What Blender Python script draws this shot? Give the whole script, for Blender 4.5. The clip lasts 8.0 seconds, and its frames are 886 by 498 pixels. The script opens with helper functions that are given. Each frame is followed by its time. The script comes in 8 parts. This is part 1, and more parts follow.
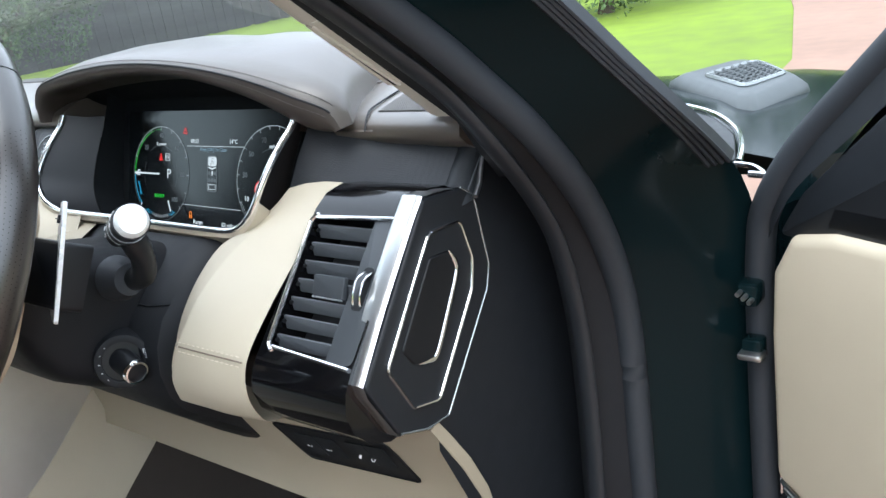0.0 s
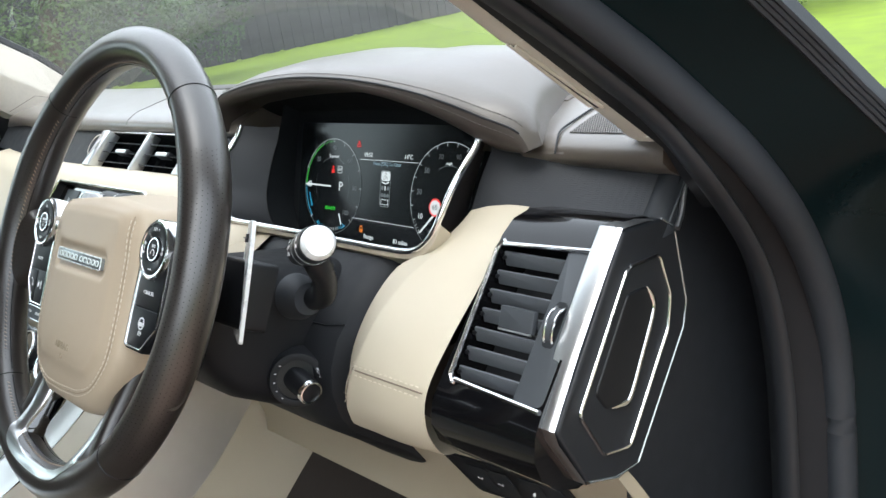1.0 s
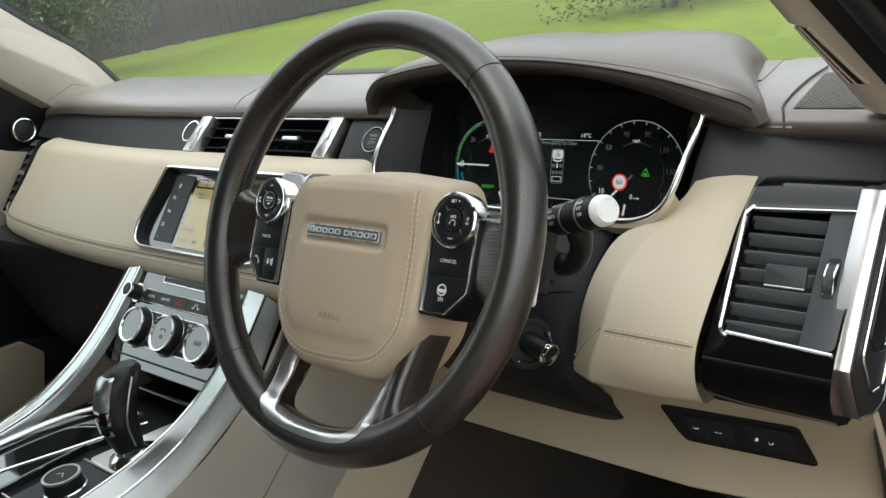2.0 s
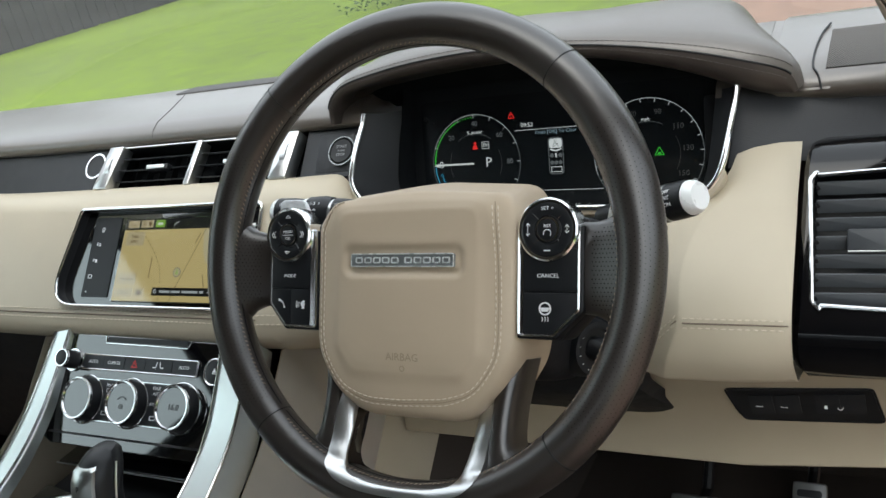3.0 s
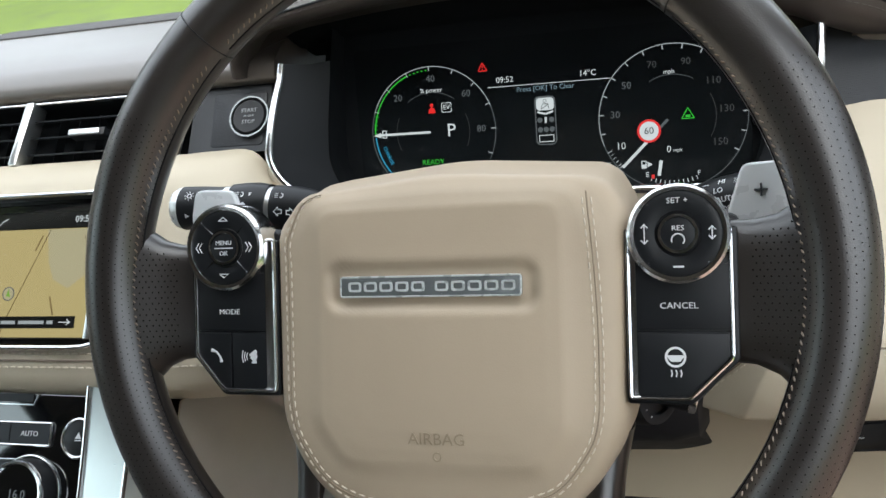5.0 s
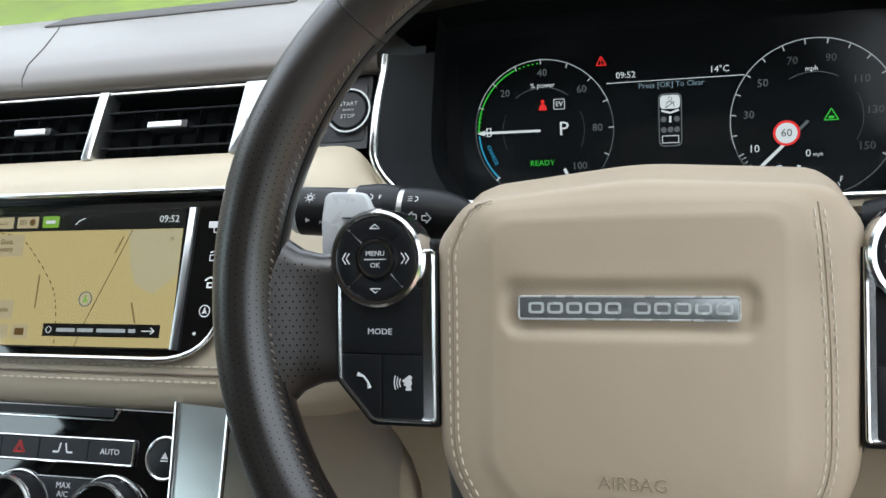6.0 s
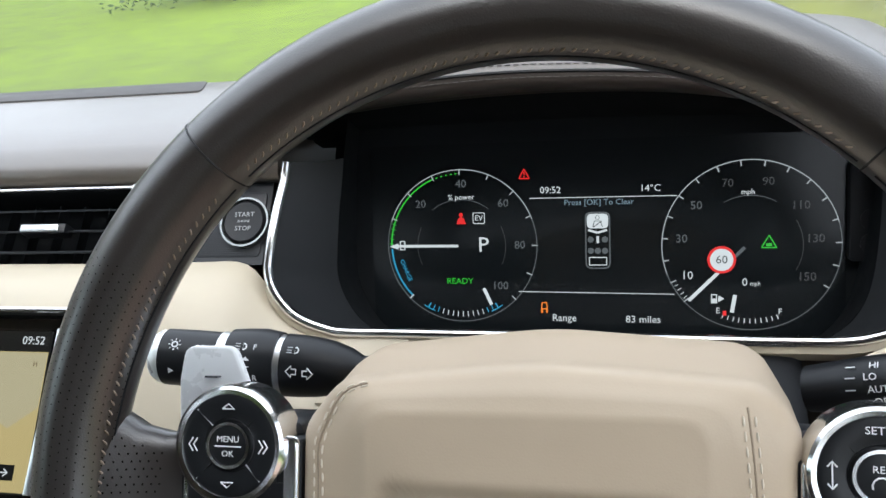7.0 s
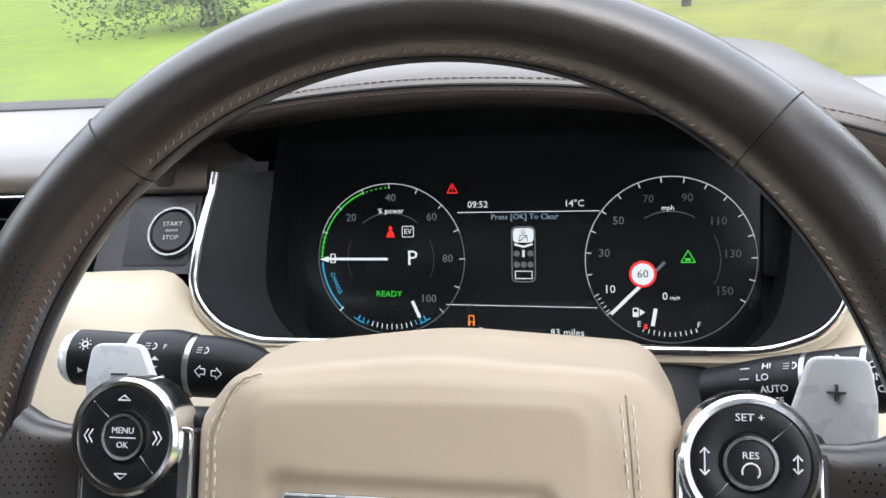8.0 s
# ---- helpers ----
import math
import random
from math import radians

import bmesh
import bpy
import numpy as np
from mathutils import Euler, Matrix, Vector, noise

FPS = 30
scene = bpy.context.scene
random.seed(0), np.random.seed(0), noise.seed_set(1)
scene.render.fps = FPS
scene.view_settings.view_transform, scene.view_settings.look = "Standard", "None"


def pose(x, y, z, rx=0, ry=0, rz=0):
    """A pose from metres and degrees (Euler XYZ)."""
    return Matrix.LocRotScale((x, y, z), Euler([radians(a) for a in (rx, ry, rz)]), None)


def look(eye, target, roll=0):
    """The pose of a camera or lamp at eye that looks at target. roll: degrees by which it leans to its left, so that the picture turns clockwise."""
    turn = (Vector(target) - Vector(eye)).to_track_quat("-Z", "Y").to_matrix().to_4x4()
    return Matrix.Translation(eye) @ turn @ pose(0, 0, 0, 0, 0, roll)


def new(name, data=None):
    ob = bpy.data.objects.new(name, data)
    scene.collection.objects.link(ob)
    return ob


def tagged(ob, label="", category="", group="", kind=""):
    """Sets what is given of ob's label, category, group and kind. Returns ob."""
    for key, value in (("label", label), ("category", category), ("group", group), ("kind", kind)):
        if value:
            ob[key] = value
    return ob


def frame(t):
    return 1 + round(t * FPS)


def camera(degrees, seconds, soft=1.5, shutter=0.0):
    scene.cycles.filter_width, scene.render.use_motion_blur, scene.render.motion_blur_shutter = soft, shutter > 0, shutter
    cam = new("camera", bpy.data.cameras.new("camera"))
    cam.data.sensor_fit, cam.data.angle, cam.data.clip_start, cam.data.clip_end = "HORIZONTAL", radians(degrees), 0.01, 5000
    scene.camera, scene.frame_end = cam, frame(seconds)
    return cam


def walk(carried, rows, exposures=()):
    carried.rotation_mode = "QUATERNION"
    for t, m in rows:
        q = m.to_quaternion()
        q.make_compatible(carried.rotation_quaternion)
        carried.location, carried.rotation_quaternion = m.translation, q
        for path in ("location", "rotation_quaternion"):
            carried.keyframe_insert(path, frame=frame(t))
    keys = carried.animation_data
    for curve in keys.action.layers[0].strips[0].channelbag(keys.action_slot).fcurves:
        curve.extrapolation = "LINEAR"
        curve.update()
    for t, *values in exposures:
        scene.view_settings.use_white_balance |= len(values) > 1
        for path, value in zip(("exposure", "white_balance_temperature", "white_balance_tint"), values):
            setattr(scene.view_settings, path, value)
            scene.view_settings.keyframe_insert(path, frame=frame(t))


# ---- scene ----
cam = camera(53.1, 8.0)
PATH = [
    (0, (0.757, -0.247, 1.29), (-0.48, 1.187, 0.647), -9.3),
    (0.5, (0.727, -0.212, 1.296), (-0.653, 1.105, 0.694), -9.7),
    (1, (0.698, -0.243, 1.305), (-0.754, 0.997, 0.71), -9.8),
    (1.5, (0.644, -0.351, 1.332), (-0.81, 0.868, 0.7), -10.1),
    (2, (0.534, -0.471, 1.347), (-0.763, 0.908, 0.701), -9.2),
    (2.2, (0.504, -0.51, 1.36), (-0.741, 0.914, 0.709), -8.9),
    (3.3, (0.244, -0.507, 1.374), (-0.591, 1.132, 0.589), -14.4),
    (3.5, (0.185, -0.503, 1.374), (-0.579, 1.156, 0.559), -14.4),
    (4, (0.127, -0.487, 1.359), (-0.587, 1.177, 0.51), -14.0),
    (4.5, (0.125, -0.431, 1.349), (-0.534, 1.252, 0.493), -12.4),
    (4.7, (0.124, -0.393, 1.338), (-0.497, 1.301, 0.476), -11.3),
    (5.8, (0.064, -0.322, 1.322), (-0.473, 1.381, 0.421), -9.2),
    (6, (0.032, -0.323, 1.323), (-0.549, 1.376, 0.442), -9.3),
    (6.5, (0.013, -0.309, 1.32), (-0.586, 1.389, 0.449), -9.4),
    (6.8, (0.026, -0.275, 1.327), (-0.531, 1.465, 0.514), -7.9),
    (6.9, (0.037, -0.254, 1.334), (-0.491, 1.494, 0.52), -7.9),
    (7, (0.044, -0.243, 1.337), (-0.432, 1.532, 0.547), -6.5),
    (7.5, (0.05, -0.198, 1.319), (-0.302, 1.636, 0.602), -4.7),
    (8, (0.071, -0.25, 1.324), (-0.334, 1.57, 0.6), -4.9),
]
walk(cam, [(t, look(eye, target, roll)) for t, eye, target, roll in PATH],
     exposures=[(0, 2.19, 5950, 6), (0.5, 2.22, 6150, 6), (1, 2.19, 6350, 6), (1.5, 1.75, 6700, 5), (2, 1.52, 6850, 5), (3.5, 1.60, 6450, 5), (4.5, 1.81, 6450, 6), (6, 1.86, 6350, 6), (6.5, 1.77, 6300, 6), (7, 1.97, 6300, 8), (7.5, 2.20, 6300, 10), (8, 2.26, 6400, 11)])

# ---- world, sun ----
SUN_EL, SUN_AZ = radians(60), radians(170)
world = bpy.data.worlds.new("world")
scene.world = world
world.use_nodes = True
wn = world.node_tree
sky = wn.nodes.new("ShaderNodeTexSky")
sky.sky_type, sky.sun_disc, sky.sun_elevation, sky.sun_rotation = "NISHITA", False, SUN_EL, SUN_AZ
sky.dust_density, sky.air_density = 5.0, 1.0
hsv = wn.nodes.new("ShaderNodeHueSaturation")
hsv.inputs["Saturation"].default_value = 0.7
wn.links.new(sky.outputs[0], hsv.inputs["Color"])
cloud = wn.nodes.new("ShaderNodeMix")      # an even layer of cloud before the blue
cloud.data_type = "RGBA"
cloud.inputs["Factor"].default_value = 0.75
cloud.inputs["B"].default_value = (4.9, 5.2, 5.65, 1)
wn.links.new(hsv.outputs[0], cloud.inputs["A"])
wn.links.new(cloud.outputs["Result"], wn.nodes["Background"].inputs[0])
wn.nodes["Background"].inputs[1].default_value = 0.15
sun = new("sun", bpy.data.lights.new("sun", "SUN"))
sun.data.energy, sun.data.angle, sun.data.color = 0.35, radians(60), (1.0, 0.99, 0.98)
sun.matrix_world = look((0, 0, 0), (-math.sin(SUN_AZ) * math.cos(SUN_EL), -math.cos(SUN_AZ) * math.cos(SUN_EL), -math.sin(SUN_EL)))


# ---- materials ----
def material(name, colour, rough=0.5, metal=0.0, vary=0.12, scale=30.0, bump=0.0, bump_scale=600.0, kind="noise", coat=0.0, spec=0.5, big=4.0, coat_rough=0.04):
    m = bpy.data.materials.new(name)
    m.use_nodes = True
    t = m.node_tree
    b = t.nodes["Principled BSDF"]
    b.inputs["Roughness"].default_value = rough
    b.inputs["Metallic"].default_value = metal
    b.inputs["Coat Weight"].default_value = coat
    b.inputs["Coat Roughness"].default_value = coat_rough
    b.inputs["Specular IOR Level"].default_value = spec
    co = t.nodes.new("ShaderNodeTexCoord")
    n1, n2 = t.nodes.new("ShaderNodeTexNoise"), t.nodes.new("ShaderNodeTexNoise")
    n1.inputs["Scale"].default_value, n2.inputs["Scale"].default_value = scale, big
    n1.inputs["Detail"].default_value = 6
    for n in (n1, n2):
        t.links.new(co.outputs["Object"], n.inputs["Vector"])
    add = t.nodes.new("ShaderNodeMath")
    add.operation = "ADD"
    t.links.new(n1.outputs["Fac"], add.inputs[0])
    t.links.new(n2.outputs["Fac"], add.inputs[1])
    ramp = t.nodes.new("ShaderNodeMapRange")
    ramp.inputs["From Min"].default_value, ramp.inputs["From Max"].default_value = 0.6, 1.4
    t.links.new(add.outputs[0], ramp.inputs["Value"])
    mix = t.nodes.new("ShaderNodeMix")
    mix.data_type = "RGBA"
    mix.inputs["A"].default_value = (*[c * (1 - vary) for c in colour], 1)
    mix.inputs["B"].default_value = (*[min(1, c * (1 + vary)) for c in colour], 1)
    t.links.new(ramp.outputs[0], mix.inputs["Factor"])
    t.links.new(mix.outputs["Result"], b.inputs["Base Color"])
    rr = t.nodes.new("ShaderNodeMapRange")
    rr.inputs["To Min"].default_value, rr.inputs["To Max"].default_value = max(0.0, rough * (1 - 0.18)), min(1, rough * (1 + 0.18))
    t.links.new(n1.outputs["Fac"], rr.inputs["Value"])
    t.links.new(rr.outputs[0], b.inputs["Roughness"])
    if bump:
        bp = t.nodes.new("ShaderNodeBump")
        bp.inputs["Strength"].default_value, bp.inputs["Distance"].default_value = bump, 0.0006
        if kind == "leather":
            v = t.nodes.new("ShaderNodeTexVoronoi")
            v.feature = "DISTANCE_TO_EDGE"
            v.inputs["Scale"].default_value = bump_scale
            nz = t.nodes.new("ShaderNodeTexNoise")
            nz.inputs["Scale"].default_value = bump_scale * 0.35
            t.links.new(co.outputs["Object"], nz.inputs["Vector"])
            t.links.new(co.outputs["Object"], v.inputs["Vector"])
            mm = t.nodes.new("ShaderNodeMath")
            mm.operation = "ADD"
            t.links.new(v.outputs["Distance"], mm.inputs[0])
            t.links.new(nz.outputs["Fac"], mm.inputs[1])
            t.links.new(mm.outputs[0], bp.inputs["Height"])
        elif kind == "holes":
            v = t.nodes.new("ShaderNodeTexVoronoi")
            v.inputs["Scale"].default_value, v.inputs["Randomness"].default_value = bump_scale, 0.0
            cut = t.nodes.new("ShaderNodeMapRange")
            cut.inputs["From Min"].default_value, cut.inputs["From Max"].default_value = 0.2, 0.34
            t.links.new(co.outputs["Object"], v.inputs["Vector"])
            t.links.new(v.outputs["Distance"], cut.inputs["Value"])
            t.links.new(cut.outputs[0], bp.inputs["Height"])
        else:
            nz = t.nodes.new("ShaderNodeTexNoise")
            nz.inputs["Scale"].default_value, nz.inputs["Detail"].default_value = bump_scale, 4
            t.links.new(co.outputs["Object"], nz.inputs["Vector"])
            t.links.new(nz.outputs["Fac"], bp.inputs["Height"])
        t.links.new(bp.outputs[0], b.inputs["Normal"])
    return m


def glow(name, colour, strength=1.0):
    m = bpy.data.materials.new(name)
    m.use_nodes = True
    b = m.node_tree.nodes["Principled BSDF"]
    b.inputs["Base Color"].default_value = (0.004, 0.004, 0.004, 1)
    b.inputs["Roughness"].default_value = 0.4
    b.inputs["Emission Color"].default_value = (*colour, 1)
    b.inputs["Emission Strength"].default_value = strength * 0.42
    return m


def glass(name, tint=(1, 1, 1), gloss=0.06, haze=0.0, ior=1.45):
    m = bpy.data.materials.new(name)
    m.use_nodes = True
    t = m.node_tree
    t.nodes.remove(t.nodes["Principled BSDF"])
    tr, gl, mx, fr = (t.nodes.new("ShaderNode" + k) for k in ("BsdfTransparent", "BsdfGlossy", "MixShader", "Fresnel"))
    tr.inputs[0].default_value = (*tint, 1)
    gl.inputs["Roughness"].default_value = gloss
    fr.inputs["IOR"].default_value = ior
    t.links.new(fr.outputs[0], mx.inputs[0])
    t.links.new(tr.outputs[0], mx.inputs[1])
    t.links.new(gl.outputs[0], mx.inputs[2])
    last = mx
    if haze:                                    # a faint veil that stands in for glare and reflected haze
        veil, both = t.nodes.new("ShaderNodeBsdfTranslucent"), t.nodes.new("ShaderNodeMixShader")
        nz = t.nodes.new("ShaderNodeTexNoise")
        nz.inputs["Scale"].default_value, nz.inputs["Detail"].default_value = 5.0, 5
        amount = t.nodes.new("ShaderNodeMath")
        amount.operation = "MULTIPLY"
        amount.inputs[1].default_value = haze * 2
        t.links.new(nz.outputs["Fac"], amount.inputs[0])
        t.links.new(amount.outputs[0], both.inputs[0])
        t.links.new(mx.outputs[0], both.inputs[1])
        t.links.new(veil.outputs[0], both.inputs[2])
        last = both
    t.links.new(last.outputs[0], t.nodes["Material Output"].inputs[0])
    return m


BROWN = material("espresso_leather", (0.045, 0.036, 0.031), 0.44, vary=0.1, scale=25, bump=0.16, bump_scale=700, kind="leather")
RIM = material("wheel_leather", (0.0200, 0.0155, 0.0132), 0.34, vary=0.14, scale=40, bump=0.16, bump_scale=900, kind="leather", spec=0.8, coat=0.5, coat_rough=0.28)
PAD = material("dash_top_leather", (0.079, 0.0635, 0.050), 0.42, vary=0.08, scale=25, bump=0.22, bump_scale=900, kind="leather", spec=1.0, coat=0.9, coat_rough=0.32)
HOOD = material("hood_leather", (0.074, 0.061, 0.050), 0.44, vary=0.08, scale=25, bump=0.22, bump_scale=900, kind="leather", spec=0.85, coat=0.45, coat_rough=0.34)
HOLE = material("hole_shadow", (0.0090, 0.0072, 0.0064), 0.9, spec=0.1)
BEIGE = material("almond_leather", (0.482, 0.424, 0.320), 0.48, vary=0.05, scale=18, bump=0.08, bump_scale=800, kind="leather")
HUB = material("almond_hub_leather", (0.470, 0.378, 0.272), 0.48, vary=0.05, scale=18, bump=0.06, bump_scale=800, kind="leather")
THREAD_B = material("shadowed_seam", (0.26, 0.205, 0.16), 0.7, vary=0.1, scale=300)
# Darker than the cover so the raised letters carry their own shade.
EMBOSS = material("emboss_shade_leather", (0.34, 0.27, 0.185), 0.55, vary=0.05, scale=60)
THREAD_S = material("almond_seam", (0.30, 0.235, 0.165), 0.7, vary=0.1, scale=300)
BEIGE_P = material("almond_plastic", (0.365, 0.312, 0.228), 0.55, vary=0.04, scale=20, bump=0.10, bump_scale=900, kind="leather")
HEADLINE = material("headliner_cloth", (0.62, 0.57, 0.49), 0.9, vary=0.06, scale=200, bump=0.2, bump_scale=900)
THREAD = material("almond_thread", (0.64, 0.57, 0.46), 0.7, vary=0.1, scale=300)
THREAD_D = material("brown_thread", (0.20, 0.155, 0.12), 0.7, vary=0.15, scale=300)
PLASTIC = material("charcoal_plastic", (0.0100, 0.0122, 0.0155), 0.5, vary=0.1, scale=60, bump=0.12, bump_scale=1200)
PLASTIC_G = material("grey_plastic", (0.045, 0.050, 0.056), 0.45, vary=0.1, scale=60, bump=0.12, bump_scale=1200)
SLAT = material("pale_grey_plastic", (0.072, 0.078, 0.086), 0.42, vary=0.08, scale=60, bump=0.1, bump_scale=1200)
BLACK = material("black_plastic", (0.0075, 0.0083, 0.0100), 0.42, vary=0.1, scale=80, spec=0.35)
PIANO_V = material("black_lacquer", (0.0035, 0.0035, 0.0042), 0.10, vary=0.05, scale=80, coat=0.2, spec=0.35)
PIANO = material("piano_black", (0.0030, 0.0033, 0.0040), 0.04, vary=0.05, scale=80, coat=1.0, spec=1.0)
# Real lining is likely paler; darkened here to limit bounce and reflections.
CEIL = material("darkened_lining_cloth", (0.165, 0.152, 0.138), 0.9, vary=0.06, scale=200, bump=0.2, bump_scale=900)
RUBBER = material("seal_rubber", (0.019, 0.0225, 0.028), 0.62, vary=0.15, scale=50, bump=0.15, bump_scale=500)
SILVER = material("satin_silver", (0.66, 0.67, 0.67), 0.30, 1.0, vary=0.04, scale=60, bump=0.02, bump_scale=1500)
POLISHED = material("polished_rail", (0.60, 0.63, 0.62), 0.3, 1.0, vary=0.04, scale=60)
SATIN = material("champagne_satin", (0.60, 0.58, 0.53), 0.32, 0.6, vary=0.04, scale=60)
SILVER_D = material("dull_silver_paint", (0.050, 0.058, 0.060), 0.45, 0.0, vary=0.06, scale=60)
CHROME = material("chrome", (0.86, 0.87, 0.88), 0.15, 1.0, vary=0.02, scale=40)
PAINT = material("dark_green_paint", (0.0032, 0.0090, 0.0105), 0.16, 0.0, vary=0.15, scale=400, coat=0.05, spec=0.08)
CARPET = material("dark_brown_carpet", (0.045, 0.036, 0.030), 0.95, vary=0.4, scale=900, bump=0.6, bump_scale=1500)
MESH = material("speaker_mesh", (0.030, 0.032, 0.036), 0.5, 0.3, vary=0.1, scale=100, bump=0.6, bump_scale=800, kind="holes")
WHITE_INK = material("white_marking", (0.75, 0.76, 0.77), 0.5, vary=0.02)
GREY_INK = material("grey_marking", (0.35, 0.36, 0.37), 0.5, vary=0.02)
RED_INK = material("red_marking", (0.6, 0.03, 0.03), 0.5, vary=0.02)
DEEP = material("velvet_black", (0.0080, 0.0094, 0.0108), 0.8, vary=0.1, scale=80, spec=0.12)
FLANK = material("charcoal_flank", (0.013, 0.0145, 0.017), 0.5, vary=0.1, scale=60, bump=0.10, bump_scale=1200)
VOID = material("matt_black", (0.0075, 0.0084, 0.0105), 0.6, vary=0.1, scale=80, spec=0.3)
MESH_L = material("pale_speaker_mesh", (0.15, 0.14, 0.13), 0.5, 0.0, vary=0.1, scale=100, bump=0.8, bump_scale=600, kind="holes")
MESH_C = material("grey_speaker_cloth", (0.055, 0.052, 0.050), 0.6, 0.0, vary=0.1, scale=100, bump=0.5, bump_scale=700, kind="holes")
TRIM = material("pale_trim", (0.60, 0.57, 0.50), 0.55, vary=0.04, scale=30, bump=0.08, bump_scale=900, kind="leather")
THREAD_H = material("dark_thread", (0.075, 0.068, 0.062), 0.7, vary=0.15, scale=300)
BADGE = material("polished_badge_metal", (0.26, 0.28, 0.28), 0.24, 0.6, vary=0.08, scale=120)
BRIGHT = material("bright_raised_metal", (0.74, 0.77, 0.76), 0.28, 0.4, vary=0.03, scale=120)
SCREEN = material("screen_glass", (0.0070, 0.0088, 0.0102), 0.16, vary=0.05, scale=30, spec=0.30)
GLASS = glass("window_glass", (0.86, 0.95, 0.92))
SCREEN_GLASS = glass("windscreen_glass", haze=0.024)
COVER = glass("coated_cover_glass", gloss=0.06, ior=1.95)
SMOKED = glass("smoked_glass", (0.10, 0.11, 0.115))


# ---- mesh helpers ----
def part(name, bm, mat, parent=None, label="", m=None, smooth=True, angle=38):
    me = bpy.data.meshes.new(name)
    bmesh.ops.recalc_face_normals(bm, faces=bm.faces)
    bm.to_mesh(me)
    bm.free()
    me.materials.append(mat)
    if smooth:
        me.shade_smooth()
        me.set_sharp_from_angle(angle=radians(angle))
    ob = new(name, me)
    if parent:
        ob.parent = parent
    if m is not None:
        ob.matrix_basis = m
    if label:
        ob["label"] = label
    return ob


def thing(name, label, category, m=None, group="", kind=""):
    ob = new(name)
    ob.empty_display_size = 0.02
    if m is not None:
        ob.matrix_basis = m
    return tagged(ob, label, category, group, kind)


def axes(o, lean):
    """A frame at o whose face leans back by so many degrees: x right, y up the face, z out of it."""
    a = radians(lean)
    return Matrix(((1, 0, 0, o[0]), (0, math.sin(a), -math.cos(a), o[1]), (0, math.cos(a), math.sin(a), o[2]), (0, 0, 0, 1)))


def spline(pts, n=6, closed=False):
    p = [np.array(q, float) for q in pts]
    k, out = len(p), []
    for i in range(k if closed else k - 1):
        a, b, c, d = (p[(i + j) % k] if closed else p[min(max(i + j, 0), k - 1)] for j in (-1, 0, 1, 2))
        for s in np.arange(n) / n:
            out.append(0.5 * (2 * b + (c - a) * s + (2 * a - 5 * b + 4 * c - d) * s * s + (3 * b - a - 3 * c + d) * s ** 3))
    if not closed:
        out.append(p[-1])
    return [tuple(q) for q in out]


def even(path, n):
    """The same path with n evenly spaced points."""
    p = np.array(path, float)
    d = np.concatenate(([0], np.cumsum(np.linalg.norm(np.diff(p, axis=0), axis=1))))
    return [tuple(float(np.interp(q, d, p[:, k])) for k in range(p.shape[1])) for q in np.linspace(0, d[-1], n)]


def rpoly(pts, r, n=5):
    """A polygon with rounded corners; r: one radius, or one for each corner."""
    rs = r if isinstance(r, (list, tuple)) else [r] * len(pts)
    out, k = [], len(pts)
    for i in range(k):
        a, b, c = (np.array(pts[(i + j) % k], float) for j in (-1, 0, 1))
        u, v = (a - b), (c - b)
        lu, lv = np.linalg.norm(u), np.linalg.norm(v)
        u, v = u / lu, v / lv
        half = math.acos(max(-1, min(1, float(u @ v)))) / 2
        d = min(rs[i] / max(math.tan(half), 1e-3), lu * 0.48, lv * 0.48)
        p, q = b + u * d, b + v * d
        for s in np.linspace(0, 1, n):
            out.append(tuple((1 - s) ** 2 * p + 2 * s * (1 - s) * b + s * s * q))
    return out


def rect(x0, y0, x1, y1):
    return [(x0, y0), (x1, y0), (x1, y1), (x0, y1)]


def circle(x, y, r, n=32, a0=0.0, a1=360.0):
    full = abs(a1 - a0) >= 360
    return [(x + r * math.cos(radians(a)), y + r * math.sin(radians(a))) for a in np.linspace(a0, a1, n, endpoint=not full)]


def prism(poly, z0, z1, bev=0.0, seg=2, bm=None):
    """A plate with the outline poly from z0 to z1, its upper edge rounded by bev."""
    bm = bm or bmesh.new()
    lo = [bm.verts.new((x, y, z0)) for x, y in poly]
    bm.faces.new(lo)
    k = len(poly)
    rings = [lo]
    if bev:
        area = sum(poly[i][0] * poly[(i + 1) % k][1] - poly[(i + 1) % k][0] * poly[i][1] for i in range(k))
        sgn = 1 if area > 0 else -1
        nrm = []
        for i in range(k):
            a, b, c = poly[i - 1], poly[i], poly[(i + 1) % k]
            e1, e2 = Vector((b[0] - a[0], b[1] - a[1])), Vector((c[0] - b[0], c[1] - b[1]))
            e1, e2 = (e.normalized() if e.length > 1e-9 else Vector((1, 0)) for e in (e1, e2))
            n1, n2 = Vector((-e1.y, e1.x)) * sgn, Vector((-e2.y, e2.x)) * sgn
            nn = n1 + n2
            nn = nn.normalized() if nn.length > 1e-6 else n1
            nrm.append(nn / max(0.5, nn.dot(n1)))
        up = 1 if z1 > z0 else -1
        for s in range(seg + 1):
            a = s / seg * math.pi / 2
            ins, dz = bev * (1 - math.cos(a)), bev * (1 - math.sin(a))
            rings.append([bm.verts.new((poly[i][0] + nrm[i][0] * ins, poly[i][1] + nrm[i][1] * ins, z1 - up * dz)) for i in range(k)])
    else:
        rings.append([bm.verts.new((x, y, z1)) for x, y in poly])
    for a, b in zip(rings, rings[1:]):
        for i in range(k):
            bm.faces.new((a[i], a[(i + 1) % k], b[(i + 1) % k], b[i]))
    bm.faces.new(rings[-1])
    return bm


